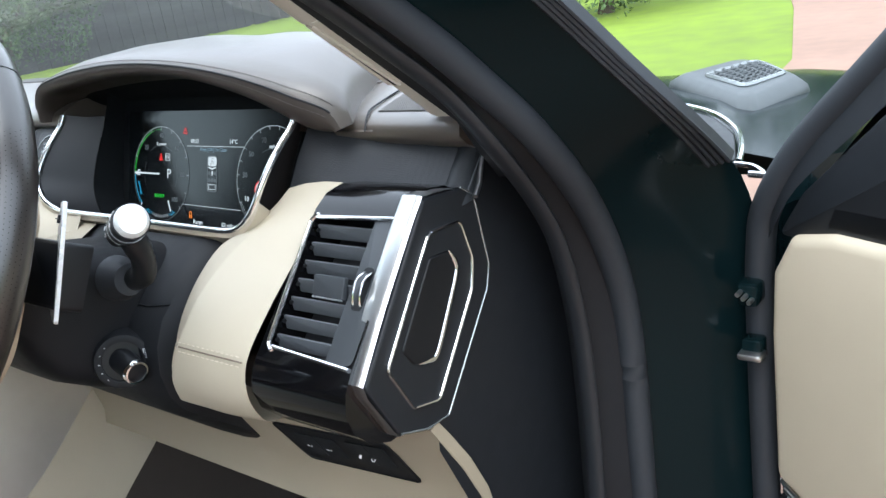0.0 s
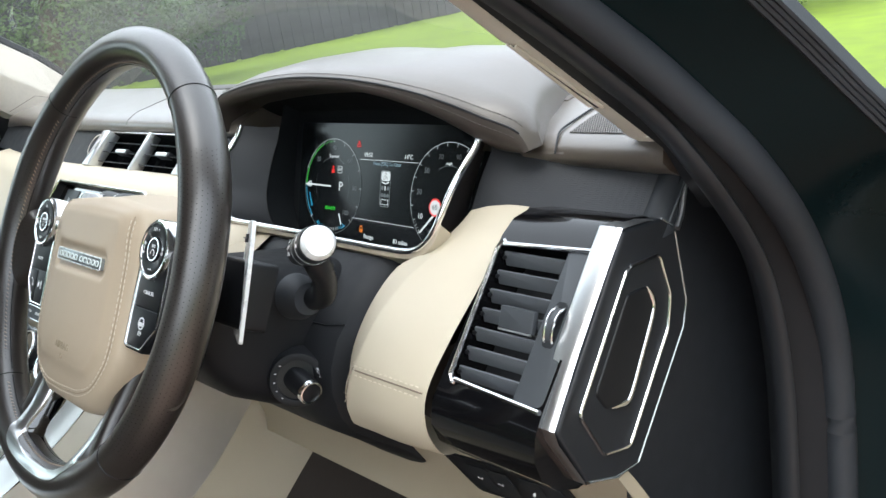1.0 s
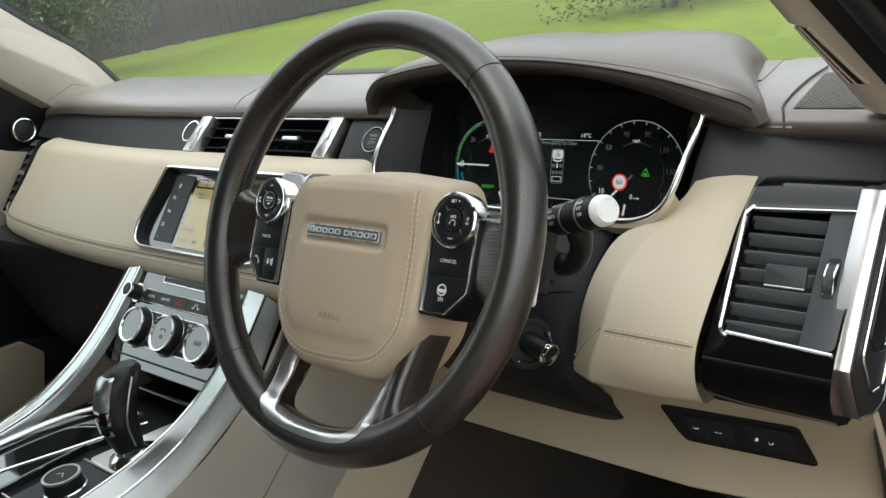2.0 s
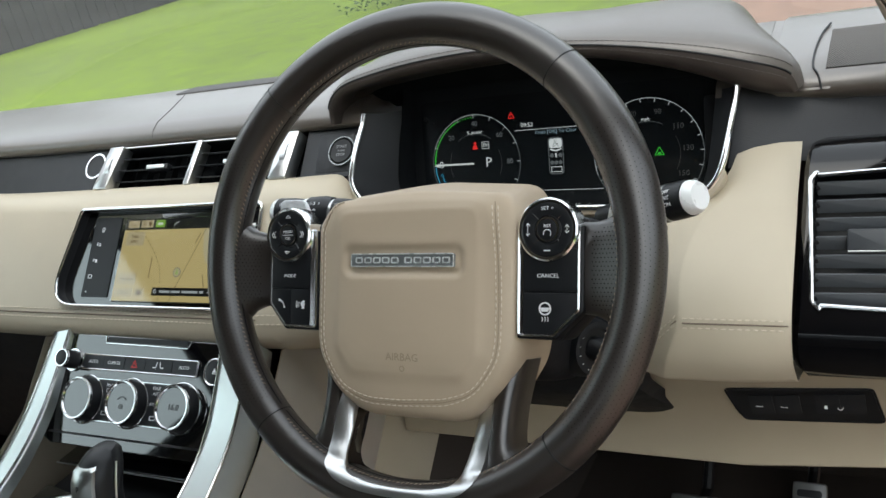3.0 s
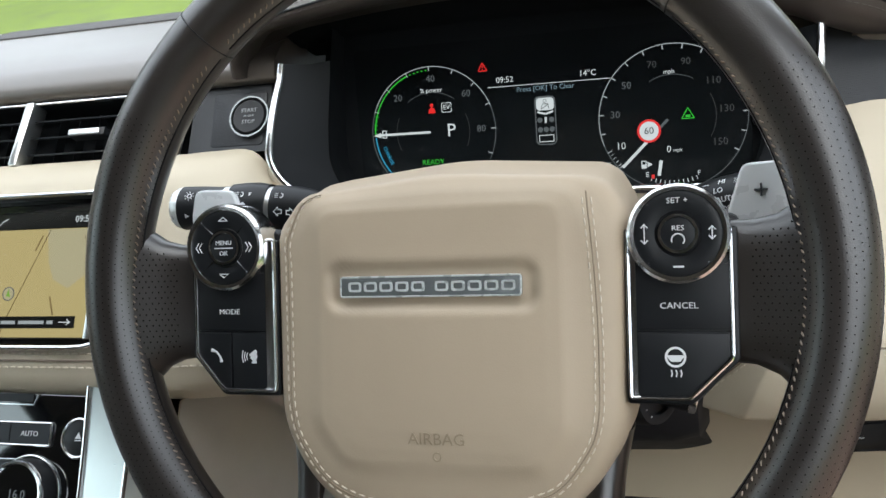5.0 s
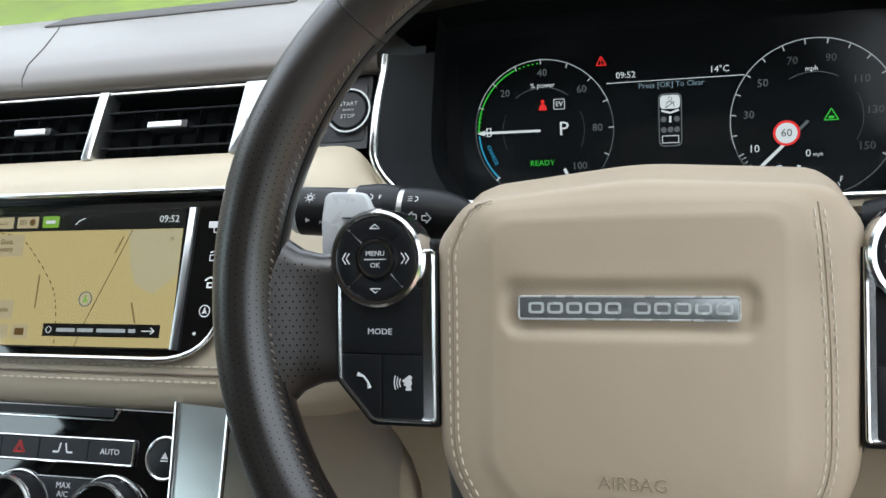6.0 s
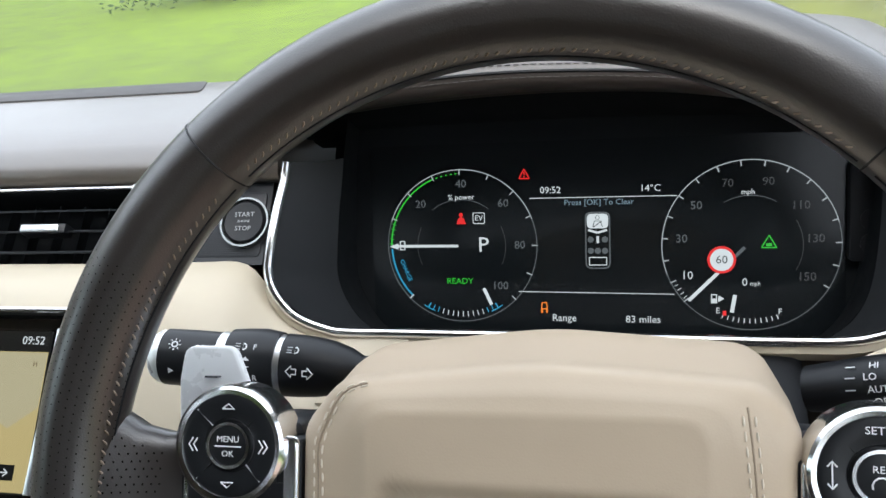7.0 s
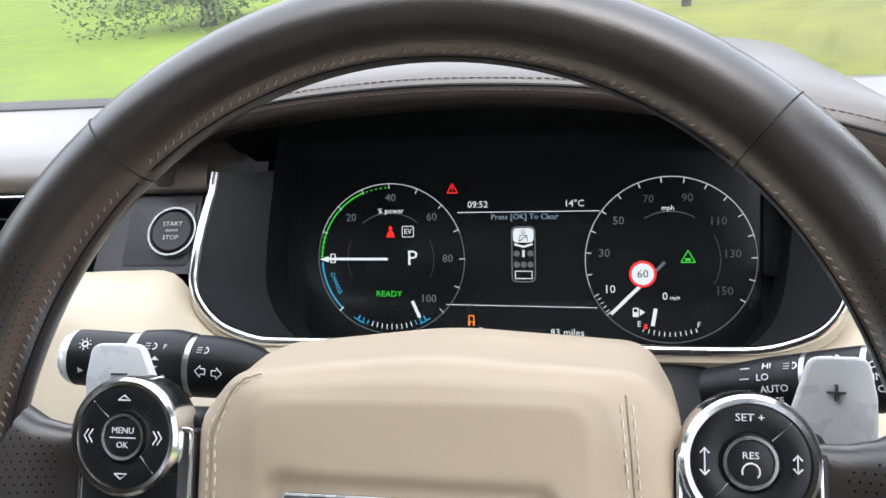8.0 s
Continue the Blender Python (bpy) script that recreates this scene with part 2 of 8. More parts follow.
def ringplate(outer, inner, z0, z1, bm=None):
    """A flat frame between two outlines with the same number of points."""
    bm = bm or bmesh.new()
    k = len(outer)
    v = [[bm.verts.new((x, y, z)) for x, y in p] for p, z in ((outer, z0), (outer, z1), (inner, z1), (inner, z0))]
    for j in range(4):
        a, b = v[j], v[(j + 1) % 4]
        for i in range(k):
            bm.faces.new((a[i], a[(i + 1) % k], b[(i + 1) % k], b[i]))
    return bm


def box(x0, y0, z0, x1, y1, z1, bev=0.0, seg=2, bm=None):
    own = bmesh.new()
    bmesh.ops.create_cube(own, size=1)
    bmesh.ops.transform(own, verts=own.verts, matrix=Matrix.LocRotScale(((x0 + x1) / 2, (y0 + y1) / 2, (z0 + z1) / 2), None, (x1 - x0, y1 - y0, z1 - z0)))
    if bev:
        bmesh.ops.bevel(own, geom=own.edges[:], offset=bev, segments=seg, profile=0.5, affect="EDGES")
    if bm is None:
        return own
    me = bpy.data.meshes.new("tmp")
    own.to_mesh(me)
    own.free()
    bm.from_mesh(me)
    bpy.data.meshes.remove(me)
    return bm


def loft(rows, close_u=False, close_v=False, caps=False, bm=None):
    """A skin over rows of points; close_u joins each row's ends, close_v the last row to the first."""
    bm = bm or bmesh.new()
    v = [[bm.verts.new(p) for p in row] for row in rows]
    n, k = len(v), len(v[0])
    for i in range(n if close_v else n - 1):
        for j in range(k if close_u else k - 1):
            bm.faces.new((v[i][j], v[i][(j + 1) % k], v[(i + 1) % n][(j + 1) % k], v[(i + 1) % n][j]))
    if caps:
        bm.faces.new(v[0])
        bm.faces.new(v[-1])
    return bm


def tube(path, r, n=10, closed=False, flat=1.0, bm=None, up=(0, 0, 1)):
    """A round bar along path; r is a radius or one for each point; flat squashes it along up."""
    p = [Vector(q) for q in path]
    k, rows = len(p), []
    for i in range(k):
        a, b = (p[i - 1], p[(i + 1) % k]) if closed else (p[max(i - 1, 0)], p[min(i + 1, k - 1)])
        d = (b - a).normalized()
        s = d.cross(Vector(up))
        s = s.normalized() if s.length > 1e-5 else d.orthogonal().normalized()
        w = s.cross(d)
        ri = r[i] if isinstance(r, (list, tuple)) else r
        rows.append([tuple(p[i] + ri * (math.cos(t) * s + flat * math.sin(t) * w)) for t in np.linspace(0, 2 * math.pi, n, endpoint=False)])
    return loft(rows, True, closed, not closed, bm)


def stitches(path, length=0.0045, gap=0.0025, r=0.0005, lift=(0, 0, 0), bm=None):
    """A row of short raised threads along path."""
    bm = bm or bmesh.new()
    p = [Vector(q) + Vector(lift) for q in path]
    dist = [0.0]
    for a, b in zip(p, p[1:]):
        dist.append(dist[-1] + (b - a).length)

    def at(s):
        i = min(max(int(np.searchsorted(dist, s)) - 1, 0), len(p) - 2)
        return p[i].lerp(p[i + 1], (s - dist[i]) / max(dist[i + 1] - dist[i], 1e-9))

    s = 0.0
    while s + length < dist[-1]:
        tube([at(s), at(s + length / 2), at(s + length)], [r * 0.6, r, r * 0.6], 5, bm=bm)
        s += length + gap
    return bm


def words(s, size, x, y, z, mat, parent, turn=0.0, wide=1.0, align="CENTER", name="lettering"):
    cu = bpy.data.curves.new("words", "FONT")
    cu.body, cu.size, cu.align_x, cu.align_y, cu.extrude = s, size, align, "CENTER", 0.00012
    cu.resolution_u = 2
    ob = new("words", cu)
    me = bpy.data.meshes.new_from_object(ob)
    bpy.data.objects.remove(ob)
    bpy.data.curves.remove(cu)
    me.name = name
    me.materials.clear()
    me.materials.append(mat)
    t = new(name, me)
    t.parent = parent
    t.matrix_basis = pose(x, y, z, 0, 0, turn) @ Matrix.Diagonal((wide, 1, 1, 1))
    return t


def carve(ob, bm, local=False):
    """Cuts the solid bm out of ob's mesh; local: bm is in ob's own coordinates."""
    me = bpy.data.meshes.new("cutter")
    bmesh.ops.recalc_face_normals(bm, faces=bm.faces)
    bm.to_mesh(me)
    bm.free()
    c = new("cutter", me)
    bpy.context.view_layer.update()
    if local:
        c.matrix_world = ob.matrix_world
    md = ob.modifiers.new("cut", "BOOLEAN")
    md.operation, md.object, md.solver = "DIFFERENCE", c, "EXACT"
    bpy.context.view_layer.update()
    res = bpy.data.meshes.new_from_object(ob.evaluated_get(bpy.context.evaluated_depsgraph_get()))
    ob.modifiers.remove(md)
    ob.data = res
    bpy.data.objects.remove(c)
    res.shade_smooth()
    res.set_sharp_from_angle(angle=radians(38))


def wpart(name, bm, mat, parent, label="", angle=38):
    """A part given in the place's own coordinates."""
    return part(name, bm, mat, parent, label, parent.matrix_basis.inverted(), True, angle)


def along_x(profile, xs, shift=None, closed=True):
    """A profile of (y, z) carried along x; shift(x) gives (dy, dz)."""
    rows = []
    for x in xs:
        dy, dz = shift(x) if shift else (0, 0)
        rows.append([(x, y + dy, z + dz) for y, z in profile])
    return loft(rows, closed, False, closed)


MID = -0.42      # the car's middle
LEFT, RIGHT = -1.17, 0.345

# ---- outside ----
def noisy_sheet(x0, y0, x1, y1, n, z, amp):
    bm = bmesh.new()
    vs = [[bm.verts.new((x, y, z + amp * noise.noise(Vector((x * 0.08, y * 0.08, 0))))) for x in np.linspace(x0, x1, n)] for y in np.linspace(y0, y1, n)]
    for i in range(n - 1):
        for j in range(n - 1):
            bm.faces.new((vs[i][j], vs[i][j + 1], vs[i + 1][j + 1], vs[i + 1][j]))
    return bm


GRASS = material("mown_grass", (0.134, 0.198, 0.011), 0.9, vary=0.35, scale=3.0, bump=0.8, bump_scale=60, big=0.25)
BRICK = material("brick_drive", (0.25, 0.158, 0.115), 0.9, vary=0.2, scale=6, bump=0.3, bump_scale=80, big=0.6)
FENCE = material("weathered_fence", (0.042, 0.042, 0.042), 0.85, vary=0.35, scale=4, bump=0.4, bump_scale=40)
BARK = material("bark", (0.07, 0.055, 0.04), 0.9, vary=0.4, scale=12, bump=0.8, bump_scale=30)
LEAF = material("leaves", (0.045, 0.085, 0.025), 0.6, vary=0.5, scale=2.0, big=0.7)
LEAF_P = material("pale_leaves", (0.075, 0.12, 0.04), 0.6, vary=0.5, scale=2.0, big=0.7)

ground = part("ground", noisy_sheet(-400, -400, 400, 400, 61, 0.0, 0.0), GRASS)
tagged(ground, "bright green mown lawn reaching to the horizon", "lawn", kind="structure")
# Yellower grass; its darker tone also stands in for shade on this side.
GRASS_Y = material("yellower_shaded_grass", (0.118, 0.130, 0.009), 0.9, vary=0.4, scale=2.0, bump=0.8, bump_scale=60, big=0.3)
tagged(part("grass_verge", prism([(-2.6, 10.4), (-4.4, 16.5), (-3.0, 40.0), (30.0, 40.0), (30.0, 4.3), (0.6, 4.6), (0.4, 7.3), (-0.6, 10.4)], -0.05, 0.006), GRASS_Y), "rough yellow-green grass beside the driveway, darkened as if shaded", "grass", kind="structure")
bm = bmesh.new()
prism([(-3.4, -9.0), (-3.4, 4.2), (-1.2, 4.5), (-1.56, 7.0), (-2.55, 10.2), (-4.2, 15.0), (-2.6, 15.4), (-0.7, 10.4), (0.3, 7.2), (0.5, 4.5), (8.0, 4.2), (8.0, -9.0)], -0.05, 0.012, bm=bm)
tagged(part("driveway", bm, BRICK), "orange-red brick driveway beside the lawn", "driveway", kind="structure")


def build_fence():
    f = thing("garden_fence", "dark weathered timber fence at the lawn's far edge", "fence", pose(-19, 0, 0))
    pl = box(-0.02, 0, 0, 0.02, 0.166, 2.6, 0.004, 1)
    me = part("board", pl, FENCE, f)
    me.matrix_basis = pose(0, -12, 0)
    for i in range(1, 300):
        b = new("board", me.data)
        b.parent = f
        b.matrix_basis = pose(0.02 * (i % 2) - (0.0 if i < 190 else (i - 190) * 0.02), -12 + i * 0.16, random.uniform(-0.03, 0.03))
    for z in (0.5, 2.1):
        part("rail", box(-0.06, -12, z, -0.02, 36, z + 0.09, 0.004, 1), FENCE, f)


def leaf_clump(bm, c, r, n, size):
    for _ in range(n):
        d = Vector((random.gauss(0, 1), random.gauss(0, 1), random.gauss(0, 1))).normalized() * (r * random.uniform(0.55, 1.05))
        p = Vector(c) + Vector((d.x, d.y, d.z * 0.85))
        q = Euler((random.uniform(0, 6.3), random.uniform(0, 6.3), random.uniform(0, 6.3))).to_matrix()
        s = size * random.uniform(0.6, 1.3)
        v = [bm.verts.new(p + q @ Vector(w)) for w in ((-s * 0.4, 0, 0), (0, -s, 0.1 * s), (s * 0.4, 0, 0), (0, s, 0.1 * s))]
        bm.faces.new(v)


def build_tree(x, y, h, spread, mat, label, name="tree", leafsize=0.045, dense=480):
    t = thing(name, label, "tree" if name == "tree" else "shrub", pose(x, y, 0))
    path = [(0, 0, -0.1), (0.05, 0.03, h * 0.25), (-0.04, 0.06, h * 0.5), (0.03, 0, h * 0.8)]
    bm = tube(path, [0.16, 0.13, 0.09, 0.03], 9)
    limbs = []
    for i in range(9):
        a, z = i * 2.4, h * (0.25 + 0.06 * i)
        e = (spread * 0.7 * math.cos(a), spread * 0.7 * math.sin(a), z + h * 0.15)
        tube([(0, 0, z), (e[0] * 0.5, e[1] * 0.5, z + h * 0.04), e], [0.05, 0.035, 0.012], 6, bm=bm)
        limbs.append(e)
    part("trunk", bm, BARK, t)
    bm = bmesh.new()
    for i in range(26):
        a, rr, z = random.uniform(0, 6.3), spread * math.sqrt(random.random()), h * random.uniform(0.18, 1.0)
        leaf_clump(bm, (rr * math.cos(a) * (1.15 - 0.6 * z / h), rr * math.sin(a) * (1.15 - 0.6 * z / h), z), spread * random.uniform(0.28, 0.5), dense, leafsize)
    for e in limbs:
        leaf_clump(bm, e, spread * 0.35, dense, leafsize)
    part("crown", bm, mat, t, smooth=False)
    return t


build_fence()
for x, y, h, s, m, lab in ((-14.5, 5.2, 5.5, 2.2, LEAF_P, "leafy garden tree in front of the fence"), (-15.5, 7.6, 3.6, 1.5, LEAF, "dark green bushy tree against the fence"),
                           (-16.5, 2.0, 6.5, 2.6, LEAF, "tall dark garden tree by the fence"), (-21.5, 13, 8, 3.2, LEAF, "tall tree behind the fence"),
                           (-22.5, 22, 8, 3.4, LEAF, "tall tree behind the fence"), (-23, 32, 9, 3.6, LEAF, "tall tree behind the fence")):
    build_tree(x, y, h, s, m, lab)
for x, y, h, s, lab in ((-5.6, 11.5, 1.7, 1.5, "rounded pale green shrub on the lawn"), (-8.2, 15.5, 2.4, 1.7, "green garden shrub on the lawn"),
                        (-3.5, 19, 3.0, 2.2, "dark garden shrub beyond the lawn"), (2.4, 19.5, 2.6, 2.0, "green shrub beyond the lawn")):
    build_tree(x, y, h, s, LEAF_P if h < 2 else LEAF, lab, "shrub", 0.04, 380)
post = thing("garden_post", "dark wooden post on the lawn", "post", pose(0.76, 10.6, 0))
part("shaft", box(-0.05, -0.05, -0.05, 0.05, 0.05, 1.3, 0.006), FENCE, post)
part("cap", box(-0.065, -0.065, 1.3, 0.065, 0.065, 1.34, 0.008), FENCE, post)


def far_woods():
    bm = bmesh.new()
    for i in range(300):
        a = radians(-200 + i * 1.2)
        r = random.uniform(42, 62)
        # Mostly unseen; heights by bearing darken or clear the car's reflections.
        leaf_clump(bm, (r * math.sin(a), r * math.cos(a), random.uniform(0, 14 if 86 < i < 128 else 13 if 136 < i < 192 else 6)), random.uniform(2.5, 4), 170, 0.9)
    return bm


tagged(part("far_woods", far_woods(), LEAF, smooth=False), "dark green tree belt in the distance, heights set for reflections", "woods", kind="stuff")

# ---- the shell of the car ----
def shell():
    floor = part("floor", box(LEFT - 0.02, -2.2, 0.36, RIGHT + 0.12, 0.95, 0.40, 0.01), CARPET)
    tagged(floor, "dark brown carpeted car floor", "floor", kind="structure")
    bm = along_x([(-0.20, 1.65), (-0.5, 1.74), (-1.2, 1.76), (-2.2, 1.68), (-2.2, 1.72), (-1.2, 1.80), (-0.5, 1.78), (-0.19, 1.675)], np.linspace(LEFT + 0.06, RIGHT - 0.06, 12), lambda x: (0, -0.10 * abs((x - MID) / 0.75) ** 3))
    tagged(part("ceiling", bm, CEIL), "unseen headliner under the car roof, darkened to limit reflections", "ceiling", kind="structure")
    arch = lambda x: (0, -0.10 * abs((x - MID) / 0.75) ** 3)
    bm = along_x([(-0.17, 1.680), (-0.5, 1.790), (-1.2, 1.810), (-2.28, 1.725), (-2.28, 1.740), (-1.2, 1.825), (-0.5, 1.805), (-0.16, 1.690)], np.linspace(LEFT + 0.02, RIGHT + 0.02, 24), arch)
    tagged(part("roof", bm, PAINT), "dark green painted car roof", "roof", kind="structure")
    # Unseen panes, tinted this dark to cut the light from behind.
    pane = part("window_rear", loft([[(x, -2.23, 1.15) for x in (LEFT, MID, RIGHT)], [(x, -2.22, 1.66 + arch(x)[1]) for x in (LEFT + 0.06, MID, RIGHT - 0.06)]]), SMOKED)
    tagged(pane, "unseen rear window, tinted to cut light in the cabin", "window", kind="structure")
    for nm, xa, xb in (("window_right", RIGHT + 0.09, RIGHT - 0.04), ("window_left", LEFT - 0.05, LEFT + 0.04)):
        pane = part(nm, loft([[(xa, -0.93, 1.10), (xa, -2.23, 1.12)], [((xa + xb) / 2, -0.98, 1.38), ((xa + xb) / 2, -2.23, 1.38)], [(xb, -1.03, 1.665), (xb, -2.20, 1.625)]]), SMOKED)
        tagged(pane, "unseen rear side window, tinted to cut light in the cabin", "window", kind="structure")
    bm = bmesh.new()
    box(LEFT - 0.06, -2.24, 0.36, RIGHT + 0.1, -2.2, 1.15, 0.01, bm=bm)
    tagged(part("wall_rear", bm, BEIGE_P), "beige trimmed rear end of the cabin", "wall", kind="structure")
    # right-hand side behind the door opening, and the sill
    bm = bmesh.new()
    prism([(-0.78, 0.36), (-2.24, 0.36), (-2.24, 1.12), (-0.92, 1.10), (-1.02, 1.64), (-0.95, 1.66), (-0.80, 1.05)], 0, 0.06, bm=bm)
    bmesh.ops.transform(bm, verts=bm.verts, matrix=Matrix(((0, 0, 1, RIGHT + 0.06), (1, 0, 0, 0), (0, 1, 0, 0), (0, 0, 0, 1))))
    tagged(part("wall_right", bm, BEIGE_P), "beige side trim with the centre pillar", "wall", kind="structure")
    for nm, x0, lab in (("body_side_right", RIGHT + 0.122, "dark green body side behind the driver's door"), ("body_side_left", LEFT - 0.092, "dark green body side behind the passenger door")):
        bm = bmesh.new()
        prism(rpoly([(-0.80, 0.34), (-2.27, 0.42), (-2.29, 1.05), (-2.26, 1.13), (-0.93, 1.11), (-0.81, 1.05)], 0.02), 0, 0.014, 0.004, bm=bm)
        bmesh.ops.transform(bm, verts=bm.verts, matrix=Matrix(((0, 0, 1, x0), (1, 0, 0, 0), (0, 1, 0, 0), (0, 0, 0, 1))))
        tagged(part(nm, bm, PAINT), lab, "body panel", kind="structure")
    tagged(part("body_rear", box(LEFT - 0.07, -2.275, 0.36, RIGHT + 0.11, -2.245, 1.14, 0.01), PAINT), "dark green tailgate panel", "body panel", kind="structure")
    tagged(part("sill", box(RIGHT + 0.03, -0.9, 0.34, RIGHT + 0.16, 0.50, 0.47, 0.02), PAINT), "dark painted door sill", "sill", kind="structure")
    tagged(part("kick_panel_left", box(LEFT - 0.05, 0.05, 0.36, LEFT - 0.03, 0.80, 1.10, 0.004), PLASTIC), "charcoal footwell side panel", "trim", kind="structure")
    # bulkhead in front of the footwells
    bm = along_x([(0.72, 0.38), (0.78, 0.60), (0.70, 1.03), (0.73, 1.04), (0.84, 0.60), (0.80, 0.36)], [LEFT, MID, RIGHT])
    tagged(part("wall_front", bm, CARPET), "dark carpeted bulkhead of the footwell", "wall", kind="structure")


shell()


def windscreen():
    def y_at(z):
        return 0.62 - (z - 1.13) * 1.56
    rows = []
    for z in np.linspace(1.13, 1.64, 8):
        w = 0.80 - (z - 1.13) * 0.24
        rows.append([(MID + w * s, y_at(z) - 0.14 * s * s, z) for s in np.linspace(-1, 1, 17)])
    ws = part("windscreen", loft(rows), SCREEN_GLASS)
    if ws.data.polygons[0].normal.y > 0:
        ws.data.flip_normals()
    ws.visible_shadow = False
    tagged(ws, "raked clear windscreen with faint reflections", "windscreen", kind="structure")
    # scuttle below the glass
    bm = along_x([(0.44, 1.172), (0.47, 1.168), (0.62, 1.135), (0.72, 1.115), (0.72, 1.08), (0.44, 1.15)], np.linspace(LEFT + 0.03, RIGHT - 0.03, 9), lambda x: (-0.10 * ((x - MID) / 0.75) ** 2, 0))
    tagged(part("cowl", bm, BLACK), "black cowl below the windscreen", "cowl", kind="structure")


windscreen()


# ---- dashboard ----
dash = thing("dashboard", "two-tone dashboard of espresso and almond leather", "dashboard", pose(MID, 0.25, 0.95))

# upper pad, left of and behind the instrument hood
pad = [(0.262, 1.160), (0.253, 1.164), (0.250, 1.171), (0.255, 1.180), (0.272, 1.187), (0.31, 1.192), (0.36, 1.196), (0.405, 1.197), (0.43, 1.190), (0.45, 1.15), (0.30, 1.14)]
xs = [LEFT + 0.0, LEFT + 0.02, LEFT + 0.06, LEFT + 0.14, -0.9, -0.7, -0.5, -0.35, -0.22, -0.19]


def bow(x):
    """The dash bends away from the cabin towards its passenger end."""
    return 0.05 * (max(0.0, -0.6 - x) / 0.5) ** 2


def pad_shift(x):
    e = max(0, (LEFT + 0.16) - x) / 0.16
    return (0.6 * bow(x) + 0.012 * e * e, -0.02 * e * e)


wpart("top_pad", along_x(pad, xs, pad_shift), PAD, dash, "grey-brown leather dash top", 75)
right_pad = [(0.272, 1.146), (0.264, 1.154), (0.266, 1.163), (0.277, 1.1695), (0.31, 1.176), (0.40, 1.190), (0.43, 1.186), (0.44, 1.14), (0.30, 1.13)]
wpart("top_pad", along_x(right_pad, [0.214, 0.25, 0.28, 0.33, RIGHT + 0.005]), PAD, dash, "grey-brown leather dash top", 75)
wpart("back_pad", along_x([(0.345, 1.165), (0.345, 1.182), (0.40, 1.190), (0.43, 1.182), (0.44, 1.14)], [-0.19, 0.0, 0.205]), PAD, dash)
# grooved line across the pad
wpart("seam", tube([(float(np.interp(y, (0.253, 0.31, 0.36, 0.41), (-0.492, -0.508, -0.53, -0.560))), y, float(np.interp(y, [p[0] for p in pad[2:8]], [p[1] for p in pad[2:8]])) + 0.0002) for y in np.linspace(0.2515, 0.404, 40)], 0.0005, 6), THREAD_H, dash)
# flat centre speaker cover on the pad
wpart("speaker_cover", prism(rpoly([(-0.56, 0.375), (-0.30, 0.375), (-0.31, 0.408), (-0.55, 0.408)], 0.006), 1.190, 1.1978, 0.001), MESH_C, dash, "grey centre speaker cover")

# dark band that carries the vents
band = [(0.262, 1.168), (0.218, 1.122), (0.26, 1.10), (0.30, 1.15)]
wpart("vent_band", along_x(band, [LEFT + 0.02, -1.1, -1.0, -0.9, -0.75, -0.575], lambda x: (0.8 * bow(x), 0)), PLASTIC, dash, "charcoal band under the dash top")
wpart("vent_band", along_x(band, [-0.263, -0.22, -0.1965]), PLASTIC, dash, "charcoal band under the dash top")

# almond middle of the dash
almond = [(0.222, 1.119), (0.215, 1.1245), (0.205, 1.1265), (0.185, 1.126), (0.172, 1.1225), (0.164, 1.116), (0.130, 1.0735), (0.096, 1.031),
          (0.088, 1.020), (0.083, 1.011), (0.081, 1.000), (0.085, 0.990), (0.098, 0.981), (0.125, 0.976), (0.20, 0.975), (0.26, 1.09)]
xs = [-1.135, -1.13, -1.115, -1.09, -1.05, -1.0, -0.9, -0.8, -0.7, -0.62, -0.5, -0.42, -0.30, -0.262]


def almond_shift(x):
    e = max(0, -1.0 - x) / 0.135
    return (bow(x) + 0.03 * e * e, -0.006 * e * e)


def end_x(x, z):
    """The panel's passenger end slants outwards towards its foot."""
    k = np.interp(z, (1.0, 1.126), (1.06, 0.55))
    return x if x > -1.0 else -1.0 + (x + 1.0) * float(k)


mid = wpart("almond_panel", loft([[(end_x(x, z), y + almond_shift(x)[0], z + almond_shift(x)[1]) for y, z in almond] for x in xs], True, False, True), BEIGE, dash, "almond leather middle with stitched lower edge")
SCR = axes((MID, 0.130, 1.077), 40)
opening = rpoly([(-0.128, 0.053), (-0.1545, -0.062), (0.151, -0.062), (0.146, 0.053)], [0.008, 0.036, 0.048, 0.008], 10)
cut = prism(opening, -0.022, 0.03)
bmesh.ops.transform(cut, verts=cut.verts, matrix=SCR)
carve(mid, cut)
for z, y in ((1.0245, 0.0905), (1.0165, 0.0845)):
    wpart("stitching", stitches([(x, y + almond_shift(x)[0] - 0.0003, z) for x in np.linspace(-1.125, -0.262, 80)], 0.0042, 0.0024, 0.0008), THREAD, dash)
wpart("seam", tube([(x, 0.0872 + almond_shift(x)[0], 1.0205) for x in np.linspace(-1.125, -0.262, 50)], 0.0008, 6), THREAD_D, dash)
# almond sweep from the screen to the cluster surround
def resample(pts, n):
    p = np.array(pts, float)
    d = np.concatenate(([0], np.cumsum(np.linalg.norm(np.diff(p, axis=0), axis=1))))
    return [tuple(np.interp(s, d, p[:, k]) for k in range(2)) for s in np.linspace(0, d[-1], n)]


